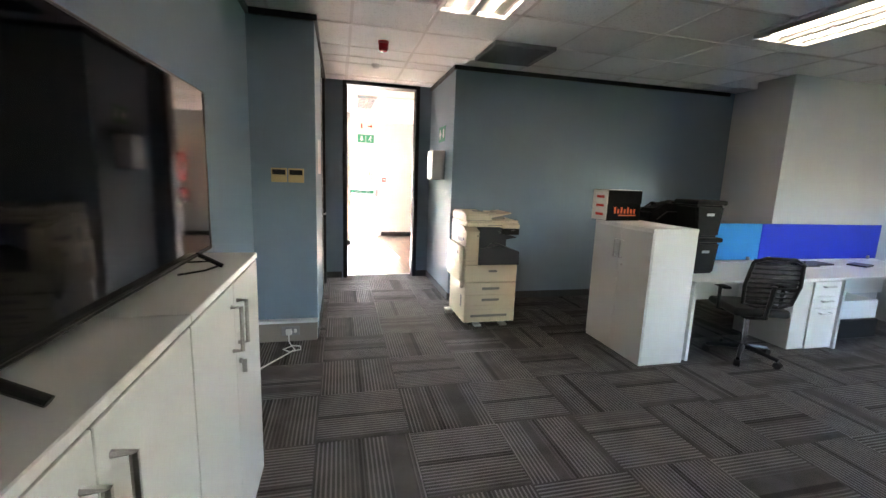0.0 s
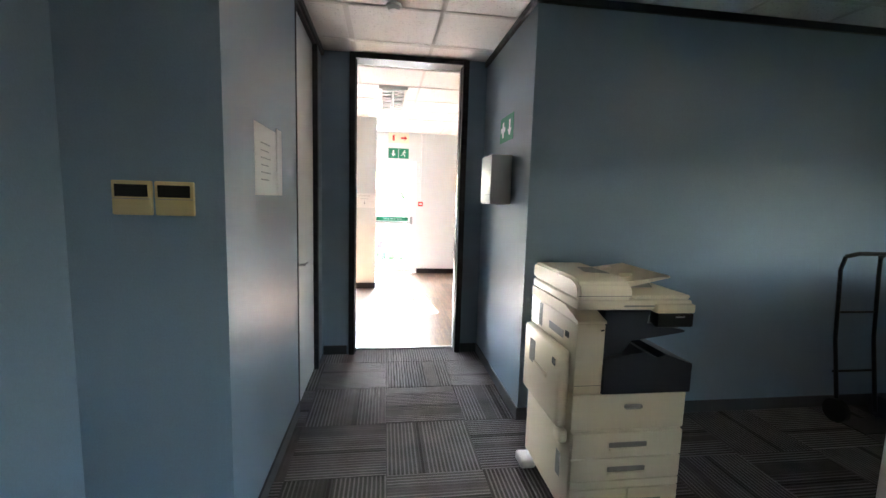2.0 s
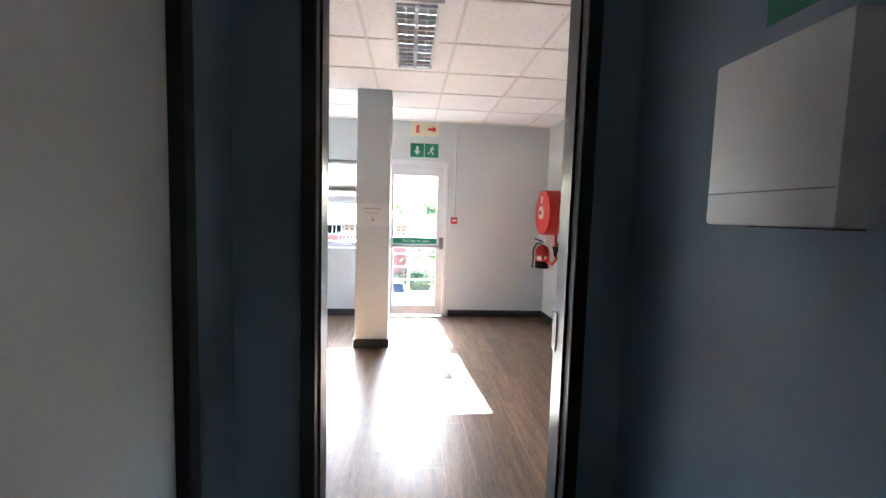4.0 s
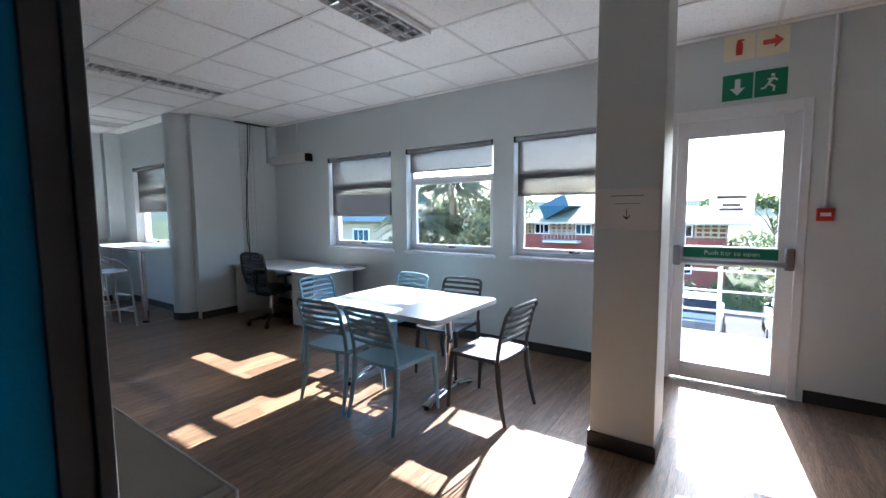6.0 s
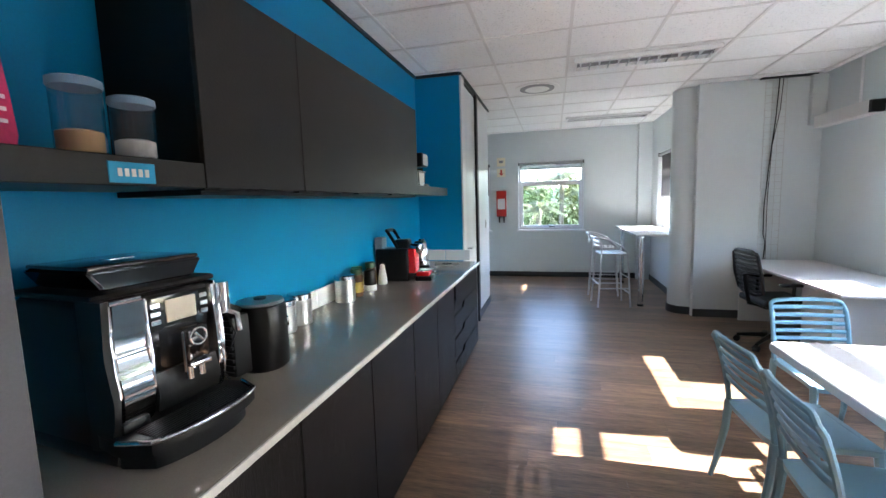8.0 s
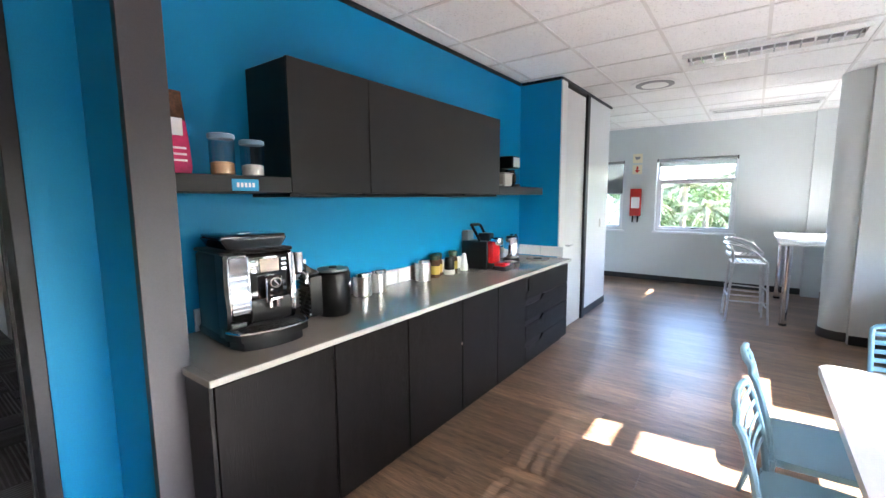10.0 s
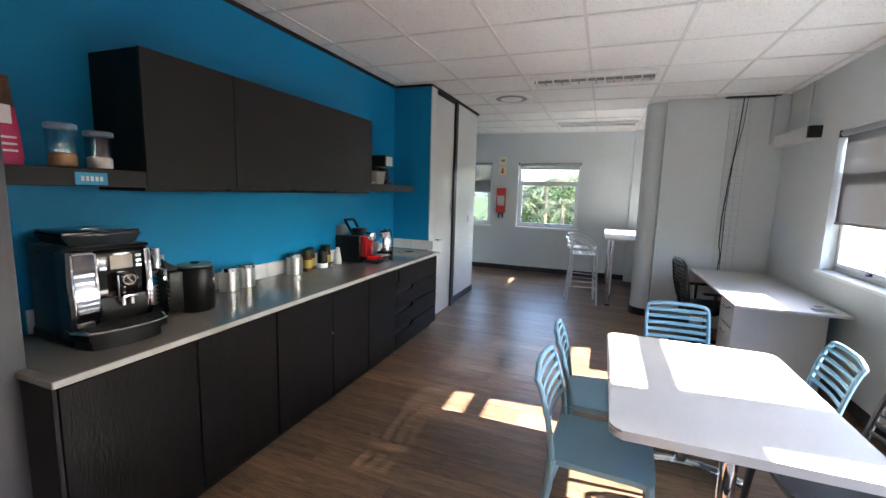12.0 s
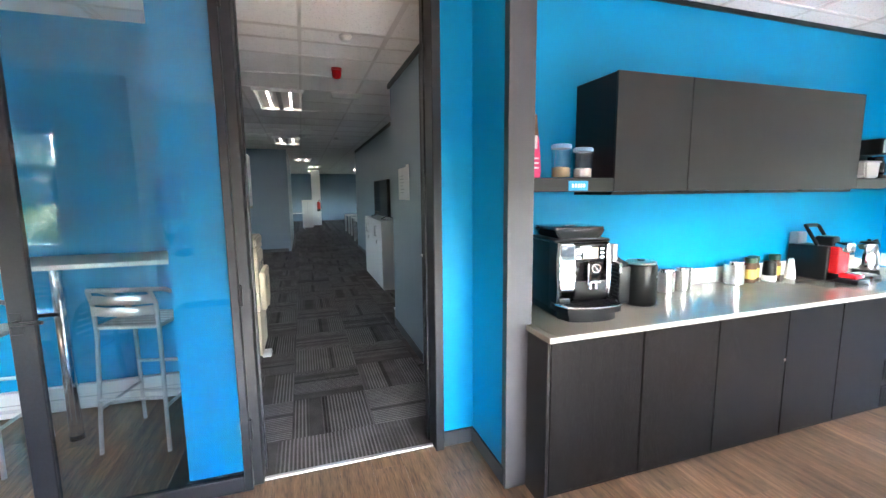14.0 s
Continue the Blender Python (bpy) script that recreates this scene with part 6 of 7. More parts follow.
panel = part("control_panel", cube(0.09, -0.012, 1.090, 0.286, 0.10, 1.135, 0.010, 2), M_CREAM, cop)
part("touch_screen", cube(0.10, -0.006, 1.020, 0.284, 0.06, 1.089, 0.008, 2), M_BLACK, panel)
part("screen_mark", cube(0.19, -0.0075, 1.070, 0.235, -0.0055, 1.075), M_GREYPL, panel)
part("card_slot", cube(-0.06, 0.0125, 1.118, 0.24, 0.0165, 1.126), M_TRUNK, cop)
bm = bmesh.new()
prism(bm, [(0.012, 1.151), (0.60, 1.151), (0.60, 1.235), (0.56, 1.250), (0.10, 1.250), (0.035, 1.230), (0.012, 1.195)], "x", -0.29, -0.02)
bmesh.ops.bevel(bm, geom=bm.edges[:], offset=0.014, segments=3, affect="EDGES")
part("feeder_head", bm, M_CREAM, cop)
part("head_seam", cube(-0.285, 0.0105, 1.170, -0.03, 0.0135, 1.173), M_TRUNK, cop)
part("document_cover", cube(-0.019, 0.03, 1.151, 0.285, 0.59, 1.172, 0.009, 2), M_CREAM, cop)
part("feeder_tray", prism(bmesh.new(), [(-0.019, 1.185), (0.05, 1.198), (0.235, 1.240), (0.235, 1.250), (0.03, 1.222), (-0.019, 1.215)], "y", 0.12, 0.55), M_CREAM, cop, smooth=False)
part("tray_rest", prism(bmesh.new(), [(0.03, 1.173), (0.20, 1.173), (0.17, 1.215), (0.05, 1.195)], "y", 0.20, 0.46), M_TRUNK, cop, smooth=False)
for y in (0.22, 0.42):
    part("paper_guide", cube(0.02, y, 1.222, 0.10, y + 0.012, 1.247, 0.003, 1), M_CREAM, cop)
part("feeder_pad", prism(bmesh.new(), [(-0.16, 0.22), (-0.05, 0.18), (-0.05, 0.36), (-0.13, 0.38)], "z", 1.2495, 1.2525), M_TRUNK, cop, smooth=False)
side = part("bypass_door", cube(-0.345, 0.04, 0.50, -0.291, 0.54, 0.895, 0.020, 3), M_CREAM, cop)
part("door_latch", cube(-0.3465, 0.09, 0.80, -0.3445, 0.13, 0.835, 0.002, 1), M_BLACK, side)
part("door_slot", cube(-0.3465, 0.36, 0.70, -0.3445, 0.44, 0.83, 0.002, 1), M_TRUNK, side)
part("door_grip", cube(-0.356, 0.18, 0.70, -0.3445, 0.36, 0.725, 0.006, 2), M_CREAM, side)
part("door_foot", cube(-0.335, 0.02, 0.43, -0.29, 0.10, 0.499, 0.016, 3), M_CREAM, cop)
part("side_vent", cube(-0.292, 0.14, 0.925, -0.2895, 0.32, 0.965), M_TRUNK, cop)
part("side_slot", cube(-0.292, 0.42, 0.90, -0.2895, 0.47, 1.03), M_TRUNK, cop)
part("side_latch", cube(-0.2925, 0.08, 0.945, -0.2895, 0.12, 0.975), M_BLACK, cop)
part("cabinet_slot", cube(-0.2865, 0.10, 0.20, -0.284, 0.15, 0.33), M_TRUNK, cop)
for x, y in ((-0.20, 0.06), (0.20, 0.06), (-0.20, 0.54), (0.20, 0.54)):
    part("castor", rod(bmesh.new(), (x - 0.015, y, 0.024), (x + 0.015, y, 0.024), 0.024, seg=16), M_RUBBER, cop)
for x in (-0.13, 0.16):
    part("stabiliser", cube(x - 0.04, -0.03, 0.005, x + 0.04, 0.06, 0.03, 0.008, 2), M_WHITE, cop)
part("outrigger", cube(-0.36, 0.44, 0.004, -0.27, 0.56, 0.06, 0.016, 3), M_WHITE, cop)

# ---- office: cabinets, television, desk ----


def handle_bar(a, b, off):
    """A flat bow handle between two points, standing off along a vector."""
    a, b, off = Vector(a), Vector(b), Vector(off)
    return tube(bmesh.new(), [a, a + off, b + off, b], 0.008, 6)


TVC = "white melamine low cabinet with two doors along the wall"
for k in range(2):
    y1 = 1.517 - 0.936 * k
    y0 = y1 - 0.932
    c = thing("storage_cabinet", TVC, "cabinet", pose(-0.022, 0, 0.004), "low cabinets under the television")
    part("body", cube(-0.355, y0, 0.0, -0.016, y1, 1.135, 0.002, 1), M_WHITE, c)
    part("top_panel", cube(-0.360, y0, 1.136, 0.006, y1 + 0.004, 1.162, 0.003, 1), M_WHITE, c)
    mid = (y0 + y1) / 2
    for a, b, hy in ((y0 + 0.002, mid - 0.002, mid - 0.045), (mid + 0.002, y1 - 0.002, mid + 0.045)):
        d = part("door", cube(-0.015, a, 0.03, 0.003, b, 1.128, 0.002, 1), M_WHITE, c)
        part("handle", handle_bar((0.003, hy, 0.88), (0.003, hy, 1.05), (0.035, 0, 0)), M_STEEL, d)
    part("lock", rod(bmesh.new(), (0.003, mid + 0.05, 0.80), (0.012, mid + 0.05, 0.80), 0.010), M_STEEL, c)
    part("key", cube(0.012, mid + 0.048, 0.75, 0.030, mid + 0.052, 0.805, 0.001, 1), M_STEEL, c)
M_SCREEN = surf("television_screen", (0.003, 0.003, 0.004), 0.05, var=0.05, bump=0, spec=0.11)
tv = thing("television", "large black flat-screen television standing on the low cabinets", "television", pose(-0.165, 0.69, 1.166) @ Matrix.Diagonal((1, 1, 0.94, 1)))
part("housing", cube(-0.055, -0.655, 0.055, -0.004, 0.655, 0.735, 0.006, 2), M_BLACK, tv)
part("screen", cube(-0.004, -0.645, 0.07, 0.0, 0.645, 0.728), M_SCREEN, tv)
part("bezel", tube(bmesh.new(), [(0.0, -0.652, 0.058), (0.0, 0.652, 0.058), (0.0, 0.652, 0.732), (0.0, -0.652, 0.732)], 0.005, 6, closed=True), M_BLACK, tv)
for y in (-0.56, 0.48):
    bm = bmesh.new()
    tube(bm, [(-0.16, y, 0.010), (-0.03, y, 0.07), (-0.02, y, 0.07), (0.085, y, 0.010)], 0.013, 8, flat=0.7)
    part("foot", bm, M_BLACK, tv)
tvcord = thing("power_cord", "black power cord on the low cabinet behind the television", "cable")
part("cable", tube(bmesh.new(), [(-0.20, 1.05, 1.168), (-0.13, 1.12, 1.168), (-0.10, 1.22, 1.168), (-0.16, 1.30, 1.168), (-0.26, 1.28, 1.168)], 0.005, 6), M_BLACK, tvcord)

cup = thing("storage_cabinet", "white melamine cupboard with two doors beside the desk", "cabinet", pose(2.878, 2.305, 0) @ Matrix.Diagonal((1, 0.885, 0.99, 1)))
part("body", cube(0.018, 0, 0.015, 0.45, 0.92, 1.18, 0.002, 1), M_WHITE, cup)
part("top_panel", cube(0.0, -0.002, 1.181, 0.452, 0.922, 1.213, 0.003, 1), M_WHITE, cup)
part("plinth", cube(0.004, 0.002, 0.0, 0.448, 0.918, 0.028, 0.002, 1), M_WHITE, cup)
for a, b, hy in ((0.002, 0.458, 0.415), (0.462, 0.918, 0.505)):
    d = part("door", cube(0.0, a, 0.03, 0.017, b, 1.178, 0.002, 1), M_WHITE, cup)
    part("handle", handle_bar((0.0, hy, 0.90), (0.0, hy, 1.06), (-0.03, 0, 0)), M_STEEL, d)
part("lock", rod(bmesh.new(), (0.0, 0.40, 0.84), (-0.008, 0.40, 0.84), 0.010), M_STEEL, cup)

M_INK = surf("black_carton_print", (0.006, 0.006, 0.006), 0.75, var=0.2, fine=120, bump=0.02, spec=0.06)
M_ORANGE = surf("orange_print", (0.75, 0.11, 0.02), 0.6, var=0.05, bump=0)
crate = thing("paper_box", "black and white copy-paper carton with orange lettering", "box", pose(2.862, 2.93, 1.202, 0, 0, 5) @ Matrix.Diagonal((1.1, 0.78, 1.2, 1)))
part("carton", cube(0, 0, 0, 0.36, 0.27, 0.20, 0.004, 1), M_INK, crate)
part("lid", cube(-0.004, -0.004, 0.14, 0.364, 0.274, 0.245, 0.004, 1), M_INK, crate)
part("white_end", cube(-0.007, -0.001, 0.003, -0.0045, 0.271, 0.243), M_PAPER, crate)
part("white_top", cube(0.0, 0.0, 0.2455, 0.36, 0.27, 0.2475), M_PAPER, crate)
for k, (x, h) in enumerate(((0.075, 0.05), (0.11, 0.035), (0.145, 0.05), (0.18, 0.035), (0.215, 0.05), (0.25, 0.035), (0.285, 0.035))):
    part("letter_bar", cube(x - 0.006, -0.0062, 0.06, x + 0.014, -0.0042, 0.06 + h), M_ORANGE, crate)
part("underline", cube(0.12, -0.0062, 0.04, 0.31, -0.0042, 0.05), M_ORANGE, crate)
for k in range(3):
    part("red_mark", cube(-0.0085, 0.06, 0.04 + 0.07 * k, -0.0072, 0.20, 0.06 + 0.07 * k), M_SIGNRED, crate)
papers = thing("paper_stack", "loose white papers on top of the cupboard", "papers", pose(3.08, 2.52, 1.202, 0, 0, 12))
for k in range(4):
    part("sheet", cube(-0.11 + 0.01 * k, -0.14 + 0.012 * k, 0.0025 * k, 0.11 + 0.01 * k, 0.14 + 0.012 * k, 0.0025 * k + 0.002), M_PAPER, papers)

desk = thing("office_desk", "white office desk with panel legs", "desk", pose(-0.04, -0.11, 0))
part("desktop", cube(3.42, 2.42, 0.715, 7.0, 3.17, 0.74, 0.003, 1), M_WHITE, desk)
part("rear_desktop", cube(3.42, 3.24, 0.715, 7.0, 3.36, 0.74, 0.003, 1), M_WHITE, desk)
for x in (3.43, 5.21, 6.95):
    part("panel_leg", cube(x, 2.44, 0, x + 0.03, 3.16, 0.714, 0.002, 1), M_WHITE, desk)
part("modesty_panel", cube(3.46, 3.12, 0.35, 6.95, 3.138, 0.714, 0.002, 1), M_WHITE, desk)
dped = thing("drawer_pedestal", "white drawer pedestal under the office desk", "drawer unit", pose(4.57, 2.32, 0))
part("body", cube(0, 0.018, 0.03, 0.54, 0.60, 0.70, 0.003, 1), M_WHITE, dped)
for z0, z1 in ((0.56, 0.70), (0.44, 0.556), (0.03, 0.436)):
    dr = part("drawer_front", cube(0.20, 0.0, z0 + 0.002, 0.538, 0.017, z1 - 0.002, 0.002, 1), M_WHITE, dped)
    part("handle", handle_bar((0.31, 0.0, z1 - 0.045), (0.44, 0.0, z1 - 0.045), (0, -0.025, 0)), M_STEEL, dr)
M_MATT = surf("matt_black_plastic", (0.0055, 0.0055, 0.006), 0.6, var=0.2, fine=200, bump=0.03, spec=0.10)
M_ROYAL = surf("royal_blue_felt", (0.006, 0.030, 0.42), 0.9, var=0.08, fine=300, bump=0.06)
M_CYAN = surf("azure_felt", (0.01, 0.20, 0.50), 0.9, var=0.08, fine=300, bump=0.06)
for x0, x1, mat, tone in ((4.30, 5.10, M_CYAN, "azure"), (5.11, 7.0, M_ROYAL, "royal blue")):
    sc = thing("desk_screen", "%s fabric desk divider screen" % tone, "desk screen", group="desk divider screens")
    part("panel", cube(x0, 3.19, 0.742, x1, 3.22, 1.165, 0.008, 2), mat, sc)
    for x in (x0 + 0.15, x1 - 0.15):
        part("clamp", cube(x - 0.02, 3.175, 0.70, x + 0.02, 3.235, 0.78, 0.004, 1), M_GREYPL, sc)
task_chair(pose(4.02, 2.33, 0, 0, 0, -18), "black mesh-backed task chair drawn up to the office desk")
for z in (0.741, 1.09):
    bn = thing("black_bin", "black lidded plastic bin stacked on the desk", "bin", pose(3.72, 2.72, z), "stacked black bins")
    bm = prism(bmesh.new(), [(-0.13, 0.0), (0.13, 0.0), (0.165, 0.30), (-0.165, 0.30)], "y", -0.13, 0.13)
    bmesh.ops.bevel(bm, geom=bm.edges[:], offset=0.02, segments=3, affect="EDGES")
    part("tub", bm, M_MATT, bn)
    part("lid", cube(-0.175, -0.145, 0.30, 0.175, 0.145, 0.345, 0.015, 2), M_MATT, bn)
    part("label_plate", cube(-0.04, -0.1345, 0.20, 0.04, -0.131, 0.225), M_GREYPL, bn)
lap = thing("desk_printer", "black desktop printer on the cupboard end of the desk", "printer", pose(3.50, 3.05, 0.741))
part("body", cube(-0.07, -0.16, 0.0, 0.33, 0.11, 0.30, 0.02, 3), M_MATT, lap)
part("scanner_lid", cube(-0.07, -0.17, 0.301, 0.33, 0.11, 0.36, 0.015, 2), M_MATT, lap)
bag2 = thing("equipment_bag", "slumped black fabric bag on top of the printer", "bag", pose(3.62, 3.03, 1.103))
bm = bmesh.new()
prism(bm, [(-0.26, 0.0), (0.22, 0.0), (0.25, 0.14), (0.20, 0.30), (0.02, 0.31), (-0.10, 0.25), (-0.27, 0.22), (-0.30, 0.10)], "y", -0.11, 0.11)
bmesh.ops.bevel(bm, geom=bm.edges[:], offset=0.035, segments=3, affect="EDGES")
part("body", bm, M_MATT, bag2)
part("strap", tube(bmesh.new(), [(-0.20, -0.112, 0.12), (-0.10, -0.125, 0.20), (0.05, -0.125, 0.20), (0.15, -0.112, 0.12)], 0.012, 6, flat=0.5), M_RUBBER, bag2)
rnd = random.Random(11)
for x, y, w, d in ((5.35, 2.85, 0.22, 0.16), (5.60, 2.92, 0.30, 0.20), (6.1, 2.80, 0.24, 0.17), (4.95, 2.95, 0.20, 0.14)):
    bk = thing("desk_clutter", "black papers and a small device lying on the desk", "papers", pose(x, y, 0.741, 0, 0, rnd.uniform(-20, 20)), "things on the desk")
    part("pad", cube(-w / 2, -d / 2, 0, w / 2, d / 2, 0.018, 0.004, 1), M_BLACK, bk)
    part("sheet", cube(-w / 2 + 0.05, -d / 2 - 0.06, 0.0, w / 2 + 0.05, -d / 2 - 0.005, 0.004), M_PAPER, bk)
cart = thing("cardboard_box", "open pale cardboard box on the carpet under the desk", "box", pose(5.65, 2.72, 0))
part("carton", cube(-0.25, -0.18, 0.22, 0.40, 0.18, 0.42, 0.004, 1), M_PAPER, cart)
part("base_box", cube(-0.27, -0.2, 0.0, 0.42, 0.2, 0.215, 0.01, 1), M_BLACK, cart)

trol = thing("hand_truck", "black folding hand truck leaning on the office wall", "hand truck", pose(4.30, 4.24, 0))
for x in (-0.17, 0.17):
    part("upright", tube(bmesh.new(), [(x, 0.02, 0.05), (x, 0.10, 0.6), (x, 0.13, 1.12), (x * 0.9, 0.12, 1.22)], 0.014, 8), M_BLACK, trol)
    part("wheel", rod(bmesh.new(), (x * 1.2 - 0.02, 0.0, 0.085), (x * 1.2 + 0.02, 0.0, 0.085), 0.085, seg=24), M_RUBBER, trol)
part("handle", tube(bmesh.new(), [(-0.153, 0.12, 1.22), (-0.12, 0.06, 1.25), (0.12, 0.06, 1.25), (0.153, 0.12, 1.22)], 0.016, 8), M_RUBBER, trol)
for z in (0.35, 0.8):
    part("crossbar", rod(bmesh.new(), (-0.17, 0.06 + 0.07 * z, z), (0.17, 0.06 + 0.07 * z, z), 0.010), M_BLACK, trol)
part("toe_plate", cube(-0.2, -0.20, 0.004, 0.2, 0.0, 0.014, 0.003, 1), M_BLACK, trol)

# ---- office: far end ----
for k, (x, y) in enumerate(((-0.85, -5.7), (-0.95, -7.6), (-0.95, -9.8))):
    t = thing("work_table", "white work table in the far part of the office", "table", pose(x, y, 0), "white work tables")
    part("tabletop", cube(-0.40, -0.70, 0.715, 0.40, 0.70, 0.745, 0.004, 1), M_WHITE, t)
    for sx in (-1, 1):
        for sy in (-1, 1):
            part("leg", cube(sx * 0.36 - 0.03, sy * 0.65 - 0.03, 0, sx * 0.36 + 0.03, sy * 0.65 + 0.03, 0.714), M_WHITE, t)
    task_chair(pose(x - 0.75, y, 0, 0, 0, -90), "black mesh-backed task chair at a white work table")
tagged(finish("column_office", cube(0.25, -15.2, 0, 0.68, -14.8, CEIL, 0.006), M_WHITEWALL), "white square office column", "column", kind="structure")
extinguisher(pose(0.36, -14.72, 0.75), 0.50, 0.085, "red fire extinguisher on the office column", False)
cb2 = thing("storage_cabinet", "white cupboard at the far end of the office", "cabinet", pose(0.95, -13.6, 0))
part("body", cube(-0.25, -0.2, 0, 0.25, 0.2, 1.35, 0.004, 1), M_WHITE, cb2)
part("door_gap", cube(-0.002, 0.2005, 0.03, 0.002, 0.2015, 1.32), M_GREYPL, cb2)
ds2 = thing("office_desk", "white desk at the far end of the office", "desk", pose(1.6, -12.9, 0))
part("desktop", cube(-0.5, -0.4, 0.715, 0.5, 0.4, 0.74, 0.003, 1), M_WHITE, ds2)
for x in (-0.48, 0.45):
    part("panel_leg", cube(x, -0.38, 0, x + 0.03, 0.38, 0.714, 0.002, 1), M_WHITE, ds2)
pict = thing("wall_poster", "pale framed poster on the meeting room wall", "poster", pose(2.75, -4.38, 1.60))
part("sheet", cube(-0.25, 0.002, -0.35, 0.25, 0.010, 0.35, 0.002, 1), M_TRUNK, pict)
window(8, pose(9.0, -0.5, 1.10, 0, 0, -90), 1.8, 1.05)
window(9, pose(9.0, -10.0, 0.95, 0, 0, -90), 3.0, 1.35)
window(10, pose(-4.0, -15.5, 0.9, 0, 0, 90), 1.5, 1.4)


# ---- outside ----
GROUND = -3.6
M_TARMAC = surf("tarmac", (0.055, 0.054, 0.053), 0.9, var=0.2, scale=0.6, fine=30, bump=0.05, spec=0.08)
M_GRASS = surf("grass", (0.028, 0.040, 0.014), 0.95, var=0.35, scale=1.2, fine=20, bump=0.1, spec=0.08)
M_LEAF = leaf_material("leaf", (0.060, 0.095, 0.030))
M_LEAFY = leaf_material("yellow_green_leaf", (0.105, 0.120, 0.028))
M_PALM = leaf_material("palm_leaf", (0.110, 0.125, 0.066), 0.38)
# Leaf colour lightened to put distance haze on the slope bushes.
M_SLOPE = leaf_material("haze_pale_slope_leaf", (0.185, 0.190, 0.095), 0.5)
M_BARK = surf("bark", (0.22, 0.18, 0.13), 0.9, var=0.3, scale=8, fine=60, bump=0.2, spec=0.08)
M_BRICK = surf("face_brick", (0.24, 0.085, 0.065), 0.85, var=0.2, scale=8, fine=30, bump=0.05, spec=0.08)
M_ROOF = surf("pale_roof_sheet", (0.15, 0.16, 0.115), 0.6, var=0.1, scale=3, fine=20, bump=0.02, spec=0.08)
M_BLUEROOF = surf("blue_grey_roof_sheet", (0.035, 0.075, 0.095), 0.6, var=0.1, scale=3, fine=20, bump=0.02, spec=0.08)
M_CREAMWALL = surf("cream_plaster", (0.42, 0.36, 0.25), 0.8, var=0.06, scale=2, fine=60, bump=0.05, spec=0.08)
M_LANDING = surf("pale_screed", (0.36, 0.35, 0.32), 0.85, var=0.1, scale=4, fine=60, bump=0.05, spec=0.08)
M_HILL = surf("distant_hills", (0.05, 0.07, 0.055), 1.0, var=0.15, scale=0.02, fine=0.3, bump=0, spec=0.08)

bm = bmesh.new()
bmesh.ops.create_grid(bm, x_segments=24, y_segments=24, size=1500, matrix=Matrix.Translation((0, 0, GROUND)))
tagged(finish("ground", bm, M_GRASS), "grass ground reaching to the horizon", "ground", kind="structure")
tagged(finish("road", cube(-30, 14.5, GROUND - 0.1, 40, 31, GROUND + 0.03), M_TARMAC), "tarmac car park below the windows", "road", kind="structure")
tagged(finish("kerb", cube(-30, 31, GROUND - 0.1, 40, 31.3, GROUND + 0.15, 0.02), M_LANDING), "concrete kerb of the car park", "kerb", kind="structure")
tagged(finish("facade_below", cube(-8.19, -19.2, GROUND, 9.2, 10.60, -0.31), M_CREAMWALL), "cream plastered storey below", "wall", kind="structure")
tagged(finish("facade_fin", cube(-6.6, 10.675, GROUND, -4.53, 11.2, 3.4, 0.01), M_CREAMWALL), "cream plastered fin wall of the building", "wall", kind="structure")
tagged(finish("landing", cube(-0.5, 10.675, -0.22, 3.4, 12.45, -0.03, 0.01), M_LANDING), "pale concrete landing outside the exit door", "landing", kind="structure")
for p in ((-0.42, 12.38), (3.32, 12.38)):
    tagged(finish("landing_post", cube(p[0] - 0.08, p[1] - 0.08, GROUND, p[0] + 0.08, p[1] + 0.08, -0.221), M_LANDING), "concrete post under the landing", "post", kind="structure")
rail = thing("balustrade", "grey-painted steel balustrade on the landing", "railing", pose(0, 0, -0.03))
for x in (-0.42, 0.83, 2.08, 3.32):
    part("post", cube(x - 0.025, 12.355, 0, x + 0.025, 12.405, 1.02, 0.004, 1), M_GREYPL, rail)
for z in (0.28, 0.53, 0.78, 1.02):
    part("rail", rod(bmesh.new(), (-0.42, 12.38, z), (3.32, 12.38, z), 0.013 if z < 1 else 0.020), M_GREYPL, rail)


def leaf_cloud(bm, rnd, centre, radii, count, size, droop=0.0):
    """Many small folded leaves scattered through an uneven blob."""
    for _ in range(count):
        while True:
            v = Vector((rnd.uniform(-1, 1), rnd.uniform(-1, 1), rnd.uniform(-1, 1)))
            if 0.2 < v.length < 1:
                break
        p = Vector(centre) + Vector((v.x * radii[0], v.y * radii[1], v.z * radii[2]))
        u = Vector((rnd.uniform(-1, 1), rnd.uniform(-1, 1), rnd.uniform(-1, 1) - droop)).normalized()
        w = u.cross(Vector((rnd.uniform(-1, 1), rnd.uniform(-1, 1), 1))).normalized()
        s = size * rnd.uniform(0.6, 1.4)
        a, b = p - u * s, p + u * s
        m = p + w.cross(u) * s * 0.2
        va, vb = bm.verts.new(a), bm.verts.new(b)
        vc, vd, vm = bm.verts.new(p + w * s * 0.45), bm.verts.new(p - w * s * 0.45), None
        bm.faces.new((va, vc, vb))
        bm.faces.new((va, vb, vd))


